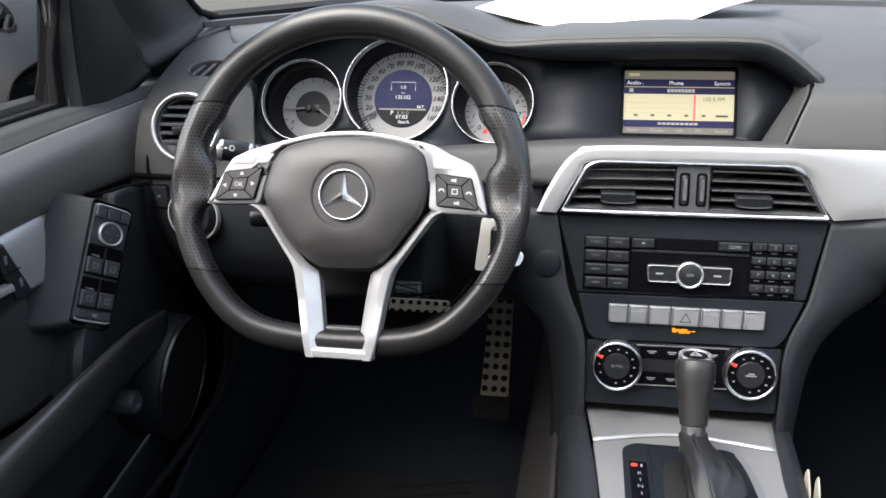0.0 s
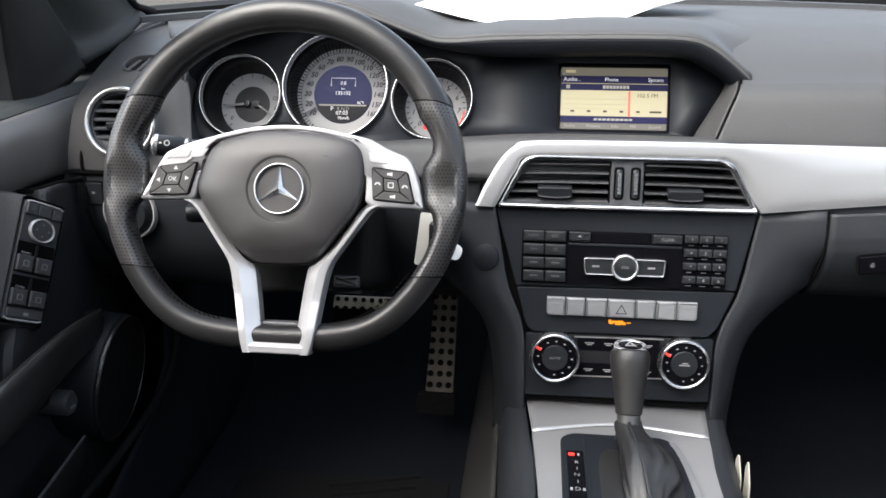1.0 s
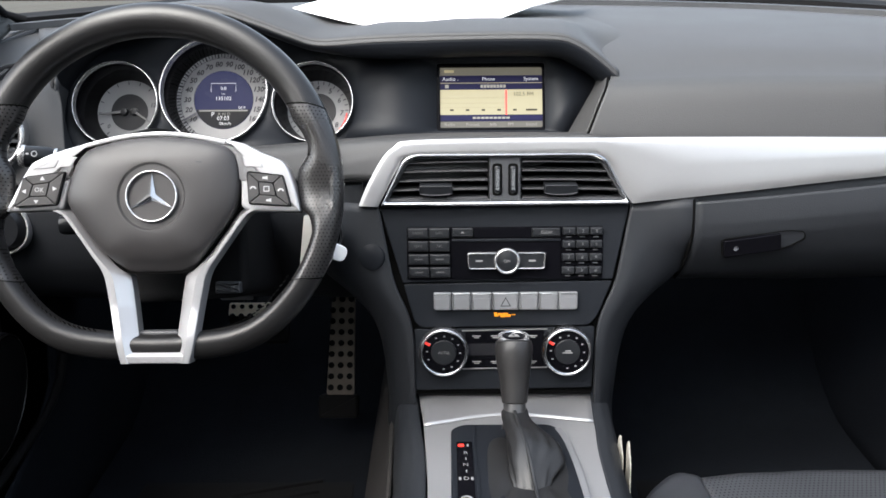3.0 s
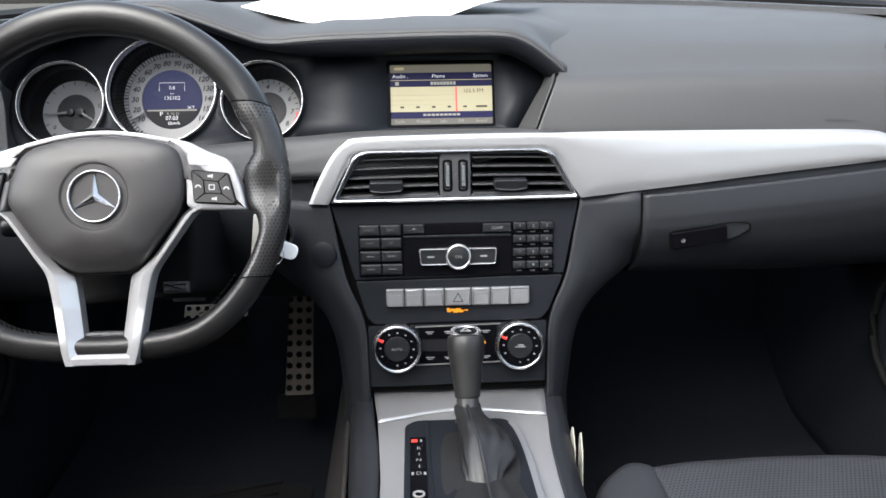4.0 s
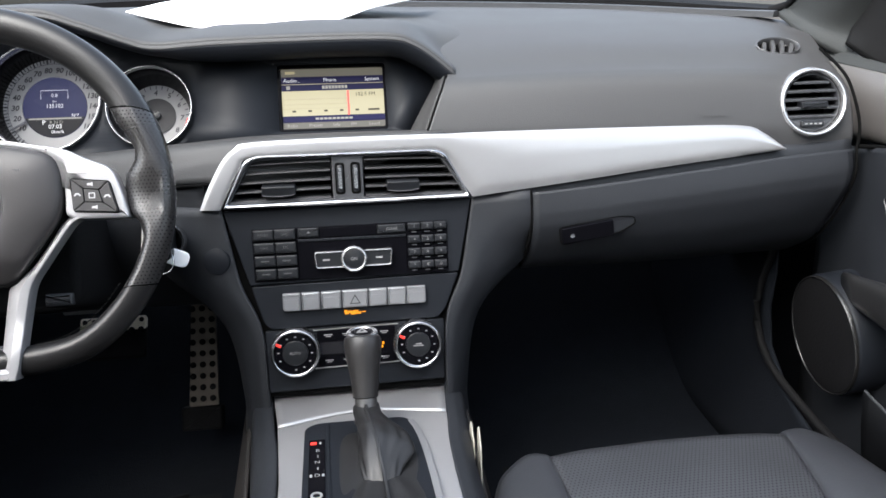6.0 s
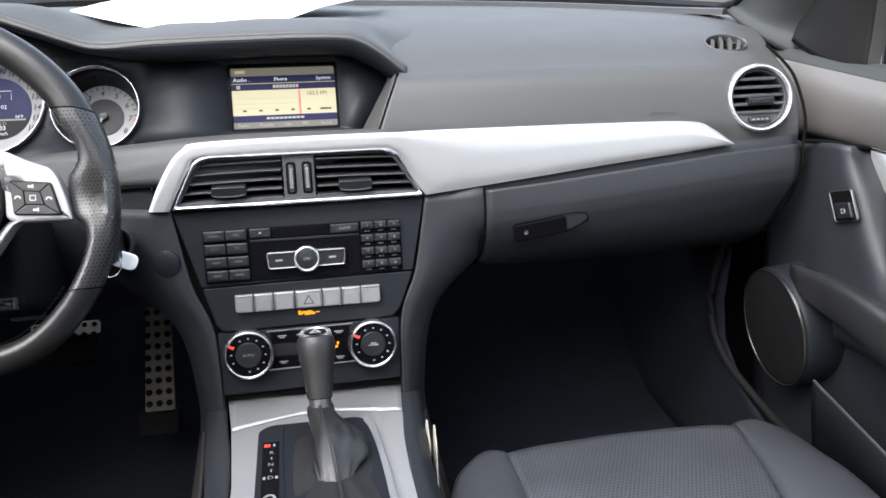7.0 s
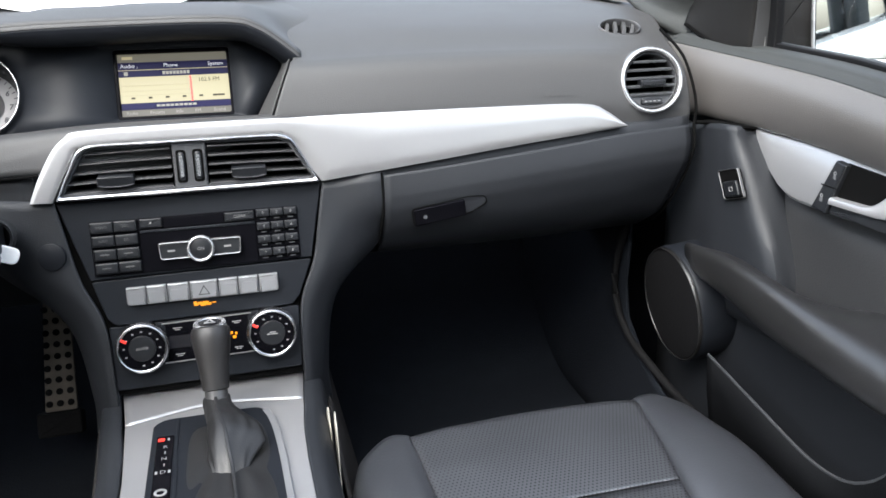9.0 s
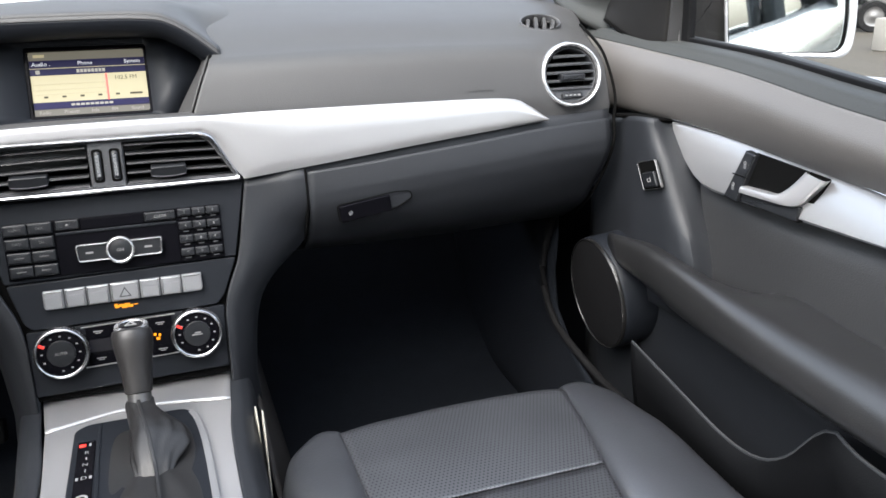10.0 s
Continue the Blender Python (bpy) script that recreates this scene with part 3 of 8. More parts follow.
def build_dash():
    # passenger pad, from the trim's upper edge back to the windscreen
    part("upper_pad", cut(cut(loft([
        [(0.0940, 0.996, 0.640), (0.30, 0.988, 0.640), (0.50, 0.986, 0.632), (0.560, 0.985, 0.612), (0.641, 0.988, 0.600)],
        [(0.0990, 0.994, 0.654), (0.30, 0.985, 0.655), (0.50, 0.984, 0.650), (0.575, 0.983, 0.640), (0.644, 0.989, 0.635)],
        [(0.1115, 1.004, 0.684), (0.30, 0.997, 0.689), (0.50, 0.995, 0.687), (0.585, 0.995, 0.682), (0.643, 1.003, 0.677)],
        [(0.1195, 1.013, 0.7005), (0.30, 1.007, 0.7050), (0.50, 1.005, 0.7030), (0.587, 1.008, 0.697), (0.643, 1.016, 0.691)],
        [(0.1240, 1.024, 0.7085), (0.30, 1.020, 0.7130), (0.50, 1.018, 0.7110), (0.588, 1.020, 0.705), (0.644, 1.029, 0.699)],
        [(0.1290, 1.045, 0.7160), (0.30, 1.044, 0.7210), (0.50, 1.042, 0.7190), (0.590, 1.042, 0.716), (0.648, 1.053, 0.709)],
        [(0.120, 1.120, 0.742), (0.30, 1.110, 0.745), (0.50, 1.105, 0.742), (0.600, 1.100, 0.738), (0.660, 1.100, 0.724)],
        [(0.090, 1.250, 0.770), (0.30, 1.240, 0.768), (0.50, 1.220, 0.764), (0.610, 1.190, 0.756), (0.682, 1.150, 0.734)],
        [(0.060, 1.420, 0.788), (0.30, 1.400, 0.784), (0.50, 1.340, 0.776), (0.620, 1.260, 0.766), (0.698, 1.205, 0.748)],
        [(0.060, 1.560, 0.796), (0.30, 1.530, 0.790), (0.50, 1.450, 0.782), (0.640, 1.340, 0.772), (0.722, 1.290, 0.760)]],
        170, 16), VENT_R, 0.0405, 0.0405), DEMIST_R, 0.0285, 0.0165), SOFT, dash, "soft grey-black passenger side pad", thick=0.003)
    brink = [(0.0940, 0.998, 0.640), (0.0990, 0.996, 0.654), (0.1115, 1.006, 0.684), (0.1195, 1.015, 0.7005), (0.1240, 1.026, 0.7085), (0.1285, 1.045, 0.7150)]
    deep = [(0.0800, 1.049, 0.640), (0.0875, 1.054, 0.653), (0.1045, 1.066, 0.680), (0.1135, 1.072, 0.694), (0.1190, 1.076, 0.7045), (0.1230, 1.079, 0.7110)]
    part("pad_return", loft([[(x - 0.0022, y + 0.002, z) for x, y, z in brink], [(0.6 * p[0] + 0.4 * q[0] - 0.0005, 0.6 * p[1] + 0.4 * q[1], p[2] * 0.6 + q[2] * 0.4) for p, q in zip(brink, deep)], deep], 24, 5), SOFT, dash,
         "grey return of the pad beside the display", thick=0.002)
    part("panel_gap", sweep(cat([(x - 0.0010, y + 0.0005, z) for x, y, z in brink], 24), circle(0.0014, 8)), SEAM, dash)
    # defroster strip along the glass
    part("defroster_strip", sweep(cat([(-0.700, 1.265, 0.770), (-0.62, 1.33, 0.777), (-0.4, 1.455, 0.792), (0, 1.50, 0.799), (0.4, 1.455, 0.790), (0.62, 1.325, 0.778), (0.685, 1.265, 0.775)], 48),
                                  [(0.022, -0.006), (0.022, 0.003), (0.004, 0.004), (0.0, 0.0015), (-0.018, 0.003), (-0.018, -0.006)]), HARD, dash,
         "black slotted defroster strip")
    # hood over the gauges and the display
    lip = [(-0.545, 1.040, 0.690), (-0.528, 1.038, 0.728), (-0.49, 1.037, 0.765), (-0.42, 1.037, 0.790), (-0.34, 1.037, 0.793), (-0.293, 1.037, 0.780),
           (-0.25, 1.037, 0.764), (-0.215, 1.037, 0.7545), (-0.146, 1.037, 0.758), (-0.021, 1.037, 0.7605), (0.060, 1.037, 0.7595),
           (0.088, 1.037, 0.752), (0.114, 1.037, 0.735), (0.139, 1.036, 0.714)]
    rim1 = [(x, y + 0.012, z + 0.007) for x, y, z in lip]
    back1 = [(x * 0.99 + 0.006, 1.11, z + (0.018 if x > -0.3 else 0.010) - (0.004 if x > 0.1 else 0)) for x, y, z in lip]
    back2 = [(-0.60, 1.16, 0.745), (-0.575, 1.17, 0.752), (-0.53, 1.19, 0.775), (-0.46, 1.20, 0.796), (-0.38, 1.20, 0.799), (-0.32, 1.20, 0.794), (-0.27, 1.20, 0.788),
             (-0.22, 1.20, 0.784), (-0.15, 1.20, 0.782), (-0.03, 1.20, 0.781), (0.06, 1.20, 0.778), (0.10, 1.20, 0.774), (0.14, 1.20, 0.766), (0.18, 1.19, 0.758)]
    back3 = [(-0.655, 1.27, 0.765), (-0.62, 1.30, 0.768), (-0.56, 1.34, 0.776), (-0.48, 1.38, 0.790), (-0.40, 1.41, 0.796), (-0.33, 1.42, 0.797), (-0.28, 1.43, 0.797),
             (-0.22, 1.44, 0.796), (-0.15, 1.45, 0.796), (-0.03, 1.45, 0.795), (0.06, 1.45, 0.793), (0.10, 1.45, 0.791), (0.14, 1.44, 0.789), (0.18, 1.43, 0.787)]
    part("hood", loft([[(x, y + 0.0015, z - 0.0022) for x, y, z in lip], [(x, y + 0.0035, z + 0.0012) for x, y, z in lip], rim1, back1, back2, back3], 90, 6), SOFT, dash,
         "soft hood over the gauges and display", thick=0.003)
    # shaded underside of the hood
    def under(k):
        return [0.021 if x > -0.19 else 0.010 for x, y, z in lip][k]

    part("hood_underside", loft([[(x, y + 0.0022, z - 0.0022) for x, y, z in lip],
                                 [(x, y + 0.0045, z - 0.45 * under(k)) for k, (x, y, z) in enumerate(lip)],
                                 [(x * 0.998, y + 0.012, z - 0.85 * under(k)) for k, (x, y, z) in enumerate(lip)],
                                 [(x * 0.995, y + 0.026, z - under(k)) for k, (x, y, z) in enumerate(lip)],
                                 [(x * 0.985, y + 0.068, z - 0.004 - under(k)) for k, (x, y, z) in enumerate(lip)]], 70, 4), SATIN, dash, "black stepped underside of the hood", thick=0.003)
    # driver's outer pad with the side vent
    part("driver_pad", cut(cut(loft([
        [(-0.672, 0.990, 0.600), (-0.62, 0.986, 0.600), (-0.545, 0.984, 0.600), (-0.50, 0.986, 0.600)],
        [(-0.668, 0.994, 0.635), (-0.62, 0.990, 0.635), (-0.545, 0.996, 0.635), (-0.515, 1.002, 0.635)],
        [(-0.662, 1.006, 0.676), (-0.61, 1.000, 0.682), (-0.548, 1.018, 0.684), (-0.525, 1.030, 0.684)],
        [(-0.664, 1.044, 0.698), (-0.60, 1.034, 0.709), (-0.560, 1.044, 0.711), (-0.538, 1.056, 0.712)],
        [(-0.676, 1.100, 0.714), (-0.61, 1.100, 0.730), (-0.575, 1.110, 0.736), (-0.555, 1.120, 0.740)],
        [(-0.690, 1.180, 0.734), (-0.64, 1.190, 0.744), (-0.60, 1.200, 0.752), (-0.58, 1.210, 0.752)],
        [(-0.716, 1.290, 0.760), (-0.66, 1.310, 0.764), (-0.61, 1.330, 0.768), (-0.58, 1.340, 0.770)],
        [(-0.735, 1.370, 0.768), (-0.65, 1.420, 0.772), (-0.58, 1.470, 0.778), (-0.50, 1.500, 0.784)]], 70, 16), VENT_L, 0.0405, 0.0405), DEMIST_L, 0.0285, 0.0165), SOFT, dash,
         "soft pad round the driver's side vent", thick=0.004)
    # fascia behind the gauges and the display
    fm = leaning(0, 1.065, 0.68, 0.40)

    def fz(z):
        return (z - 0.68) * 1.077

    edge = [(-0.548, fz(0.612)), (-0.35, fz(0.614)), (-0.19, fz(0.634)), (-0.02, fz(0.642)), (0.0855, fz(0.6455)), (0.1205, fz(0.7065)), (0.100, fz(0.722)), (0.078, fz(0.738)), (0.055, fz(0.750)),
            (-0.15, fz(0.750)), (-0.215, fz(0.750)), (-0.255, fz(0.762)), (-0.30, fz(0.782)), (-0.35, fz(0.795)), (-0.42, fz(0.792)), (-0.49, fz(0.765)), (-0.535, fz(0.725))]
    window = rounded(box2(-0.0785, fz(0.6490), 0.0555, fz(0.7280)), 0.004)
    part("gauge_fascia", pierced(edge, [circle(r * 0.99, 48, x, fz(z)) for x, z, r in GAUGES] + [window], 0.0), SATIN, dash,
         "satin black fascia round the gauges", thick=0.002, m=fm)
    # side wall of the gauge recess
    part("recess_wall", loft([[(-0.532, 1.040, 0.720), (-0.538, 1.035, 0.665), (-0.520, 1.010, 0.610)],
                              [(-0.531, 1.075, 0.715), (-0.538, 1.068, 0.665), (-0.518, 1.040, 0.615)]], 12, 4), HARD, dash, thick=0.003)
    # face between fascia and lower dash on the driver's side
    part("driver_face", loft([
        [(-0.56, 1.034, 0.620), (-0.35, 1.040, 0.628), (-0.19, 1.044, 0.640), (-0.09, 1.050, 0.645), (0.112, 1.050, 0.645)],
        [(-0.56, 1.000, 0.622), (-0.35, 1.000, 0.634), (-0.19, 1.000, 0.644), (-0.09, 1.000, 0.650), (0.112, 0.998, 0.652)],
        [(-0.56, 0.985, 0.606), (-0.35, 0.985, 0.618), (-0.20, 0.984, 0.625), (-0.11, 0.986, 0.638), (0.112, 0.988, 0.644)],
        [(-0.56, 0.978, 0.590), (-0.35, 0.978, 0.600), (-0.20, 0.976, 0.606), (-0.14, 0.976, 0.606), (0.0, 0.988, 0.606)]], 30, 5), SOFT, dash,
         "grey-black face below the gauges", thick=0.004)
    # knee panel under the wheel
    part("knee_panel", loft([
        [(-0.675, 0.987, 0.597), (-0.50, 0.983, 0.597), (-0.30, 0.980, 0.603), (-0.165, 0.976, 0.603)],
        [(-0.680, 0.984, 0.550), (-0.50, 0.980, 0.550), (-0.30, 0.978, 0.550), (-0.160, 0.972, 0.550)],
        [(-0.680, 1.000, 0.490), (-0.50, 1.010, 0.480), (-0.30, 1.010, 0.480), (-0.150, 0.980, 0.490)],
        [(-0.680, 1.060, 0.440), (-0.50, 1.090, 0.420), (-0.30, 1.095, 0.420), (-0.160, 1.060, 0.430)],
        [(-0.680, 1.220, 0.420), (-0.50, 1.280, 0.410), (-0.30, 1.280, 0.410), (-0.170, 1.220, 0.420)]], 30, 6), LOWER, dash, "black knee panel", thick=0.004)
    part("panel_gap", sweep([(-0.672, 0.984, 0.5985), (-0.60, 0.982, 0.5985), (-0.50, 0.979, 0.599)], rounded(box2(-0.004, -0.0016, 0.004, 0.0016), 0.001)), SEAM, dash)
    part("panel_gap", sweep([(-0.30, 0.972, 0.6035), (-0.20, 0.971, 0.6045), (-0.158, 0.970, 0.606)], rounded(box2(-0.004, -0.0008, 0.004, 0.0008), 0.0004)), SEAM, dash)
    # fuse-box latch below the column
    part("latch", plate(rounded(box2(-0.022, -0.008, 0.022, 0.008), 0.003), 0, 0.006, 0.002), SILVERKEY, dash, "small grey plate under the column",
         m=leaning(-0.350, 1.078, 0.428, -0.6))
    # lower passenger side
    ends = [(0.146, 0.967, 0.577), (0.30, 0.969, 0.591), (0.44, 0.972, 0.605), (0.54, 0.976, 0.614), (0.640, 0.982, 0.620)]
    part("lower_panel", loft([
        [(x, y + 0.008, z + 0.006) for x, y, z in ends],
        [(x, y + 0.001, z - 0.004) for x, y, z in ends],
        [(0.2185, 0.969, 0.540), (0.30, 0.966, 0.548), (0.44, 0.968, 0.555), (0.54, 0.970, 0.565), (0.637, 0.975, 0.572)],
        [(0.2185, 0.985, 0.505), (0.30, 0.982, 0.510), (0.44, 0.983, 0.515), (0.54, 0.985, 0.525), (0.632, 0.990, 0.538)],
        [(0.2185, 1.015, 0.478), (0.30, 1.018, 0.480), (0.44, 1.018, 0.484), (0.54, 1.018, 0.488), (0.629, 1.024, 0.494)],
        [(0.214, 1.080, 0.455), (0.30, 1.085, 0.452), (0.44, 1.085, 0.452), (0.54, 1.085, 0.455), (0.628, 1.085, 0.457)],
        [(0.208, 1.280, 0.440), (0.30, 1.280, 0.430), (0.44, 1.280, 0.430), (0.54, 1.280, 0.430), (0.640, 1.280, 0.435)]], 40, 6), LOWER, dash,
         "black lower passenger panel", thick=0.004)
    # flanks of the centre stack
    for s in (-1, 1):
        part("stack_flank", loft([
            [(s * 0.1455, 0.965, 0.577), (s * 0.138, 0.957, 0.536), (s * 0.128, 0.9475, 0.488), (s * 0.109, 0.937, 0.438), (s * 0.1055, 0.921, 0.362), (s * 0.1065, 0.918, 0.315)],
            [(s * 0.170, 0.965, 0.580), (s * 0.163, 0.958, 0.538), (s * 0.152, 0.950, 0.490), (s * 0.122, 0.940, 0.430), (s * 0.116, 0.926, 0.345), (s * 0.118, 0.926, 0.300)],
            [(s * 0.2168, 0.9630, 0.584), (s * 0.2165, 0.9590, 0.543), (s * 0.211, 0.978, 0.503), (s * 0.150, 0.968, 0.430), (s * 0.132, 0.955, 0.340), (s * 0.134, 0.955, 0.290)],
            [(s * 0.222, 0.990, 0.570), (s * 0.221, 0.985, 0.530), (s * 0.214, 1.010, 0.485), (s * 0.158, 1.020, 0.425), (s * 0.142, 1.010, 0.330), (s * 0.144, 1.012, 0.280)],
            [(s * 0.224, 1.150, 0.550), (s * 0.222, 1.160, 0.505), (s * 0.214, 1.180, 0.460), (s * 0.158, 1.200, 0.400), (s * 0.142, 1.200, 0.300), (s * 0.144, 1.200, 0.260)]], 26, 6), LOWER, dash,
             "curved black flank of the centre stack", thick=0.004)


def glove_box():
    """Lid with its latch, on the lower passenger panel."""
    lid = part("glove_box_lid", loft([
        [(0.219, 0.9605, 0.580), (0.30, 0.9598, 0.5865), (0.44, 0.9615, 0.600), (0.54, 0.9645, 0.610), (0.634, 0.9705, 0.6145)],
        [(0.219, 0.9575, 0.560), (0.30, 0.9560, 0.566), (0.44, 0.9568, 0.578), (0.54, 0.9593, 0.588), (0.634, 0.9650, 0.594)],
        [(0.219, 0.9570, 0.548), (0.30, 0.9552, 0.555), (0.44, 0.9560, 0.566), (0.54, 0.9583, 0.575), (0.633, 0.9640, 0.582)],
        [(0.219, 0.9600, 0.532), (0.30, 0.9580, 0.538), (0.44, 0.9590, 0.548), (0.54, 0.9612, 0.557), (0.632, 0.9665, 0.565)],
        [(0.218, 0.9765, 0.503), (0.30, 0.9735, 0.508), (0.44, 0.9745, 0.513), (0.54, 0.9765, 0.522), (0.627, 0.9815, 0.535)],
        [(0.217, 1.0065, 0.474), (0.30, 1.0095, 0.475), (0.44, 1.0095, 0.479), (0.54, 1.0095, 0.483), (0.624, 1.0155, 0.489)],
        [(0.214, 1.0715, 0.450), (0.30, 1.0765, 0.447), (0.44, 1.0765, 0.447), (0.54, 1.0765, 0.450), (0.624, 1.0765, 0.452)]], 44, 6), LOWER, dash,
        "black glove box lid", thick=0.003)
    part("lid_gap", sweep(cat([(0.2165, 0.966, 0.583), (0.2165, 0.963, 0.540), (0.2155, 0.979, 0.504), (0.2145, 1.008, 0.475)], 20),
                          rounded(box2(-0.0012, -0.004, 0.0012, 0.004), 0.0008), up=(0, -1, 0)), SEAM, dash, m=Matrix.Translation((0, -0.003, 0)))
    m = leaning(0.297, 0.9580, 0.532, -0.10) @ pose(0, 0, 0, 0, 0, 8)
    cup = rounded([(-0.045, -0.013), (0.030, -0.011), (0.052, -0.002), (0.050, 0.008), (0.030, 0.012), (-0.045, 0.011)], 0.006)
    part("latch_recess", ring(cup, shrink(cup, 0.0012), 0, 0.0022), SEAM, lid, m=m)
    part("latch_cup", plate(shrink(cup, 0.0012), 0, 0.0012, 0.0005), LOWER, lid, m=m)
    part("latch_lever", plate(rounded(box2(-0.043, -0.011, 0.022, 0.0095), 0.002), 0, 0.0055, 0.0012), GLOSS, lid, "black latch lever with a key slot", m=m)
    part("lock", lathe([(0.0030, 0.005), (0.0030, 0.0062), (0.0022, 0.0065), (0, 0.0060)], 16, cx=-0.030, cy=-0.001), CHROME, lid, "small lock barrel", m=m)
    # embossed lettering too faint to read
    part("embossed_mark", bars([(-0.017, -0.013, 0), (-0.011, -0.007, 0), (-0.005, -0.001, 0), (0.001, 0.005, 0), (0.007, 0.011, 0), (0.013, 0.017, 0)], 0.004), SOFT, dash,
         m=leaning(0.452, 0.9835, 0.662, 0.35))


build_dash()
glove_box()


def trim_strip():
    """Brushed aluminium strip that frames the centre vents and tapers out towards the passenger's door."""
    tr = thing("dash_trim_strip", STACK, "brushed aluminium trim strip across the dashboard", "trim strip")

    # upper edge and lower edge of the sheet, in stack coordinates
    up = [(-0.168, sy(0.577)), (-0.158, sy(0.600)), (-0.142, sy(0.628)), (-0.128, sy(0.642)), (-0.108, sy(0.6495)), (0.0, sy(0.6515)), (0.20, sy(0.6515)), (0.36, sy(0.6505)), (0.480, sy(0.648)), (0.512, sy(0.638)), (0.540, sy(0.618))]
    lo = [(-0.146, sy(0.576)), (-0.139, sy(0.589)), (-0.126, sy(0.614)), (-0.119, sy(0.624)), (-0.108, sy(0.632)), (0.0, sy(0.6335)), (0.104, sy(0.6335)), (0.1175, sy(0.624)), (0.134, sy(0.594)), (0.1455, sy(0.578))]
    lo2 = [(0.1455, sy(0.578)), (0.217, sy(0.585)), (0.287, sy(0.592)), (0.357, sy(0.5995)), (0.429, sy(0.6065)), (0.539, sy(0.6165))]
    # arch over the vents
    a, b = cat(up[:6] + [(0.104, sy(0.6515))], 44), cat(lo[:7], 44)
    rows = []
    for s in np.linspace(0, 1, 9):
        rows.append([(p[0] + (q[0] - p[0]) * s, p[1] + (q[1] - p[1]) * s, 0.0120 - 0.0025 * abs(2 * s - 1) ** 6) for p, q in zip(a, b)])
    edge = [[(x, y, z - 0.012) for x, y, z in rows[0]]]
    part("arch", sheet(edge + rows + [[(x, y, z - 0.010) for x, y, z in rows[-1]]]), ALU, tr)
    # blade towards the passenger
    a = cat([(0.104, sy(0.6515)), (0.20, sy(0.6515)), (0.36, sy(0.6505)), (0.480, sy(0.648)), (0.512, sy(0.638)), (0.540, sy(0.6185))], 50)
    left = cat([(0.104, sy(0.6335)), (0.1175, sy(0.624)), (0.134, sy(0.594)), (0.1455, sy(0.578))], 16)
    b = np.vstack([left, cat(lo2, 35)[1:]])
    rows = []
    for s in np.linspace(0, 1, 12):
        crease = 0.0120 - 0.0025 * abs(2 * s - 1) ** 6 + (0.0018 * (1 - abs(s - 0.36) / 0.36) if s < 0.36 else 0.0018 * (1 - (s - 0.36) / 0.64))
        rows.append([(p[0] + (q[0] - p[0]) * s, p[1] + (q[1] - p[1]) * s, 0.0120 - 0.0025 * abs(2 * s - 1) ** 6 + (crease - 0.0120 + 0.0025 * abs(2 * s - 1) ** 6) * min(1, k / 16)) for k, (p, q) in enumerate(zip(a, b))])
    part("blade", sheet([[(x, y, z - 0.014) for x, y, z in rows[0]]] + rows + [[(x, y, z - 0.012) for x, y, z in rows[-1]]]), ALU, tr, angle=50)
    return tr


trim_strip()


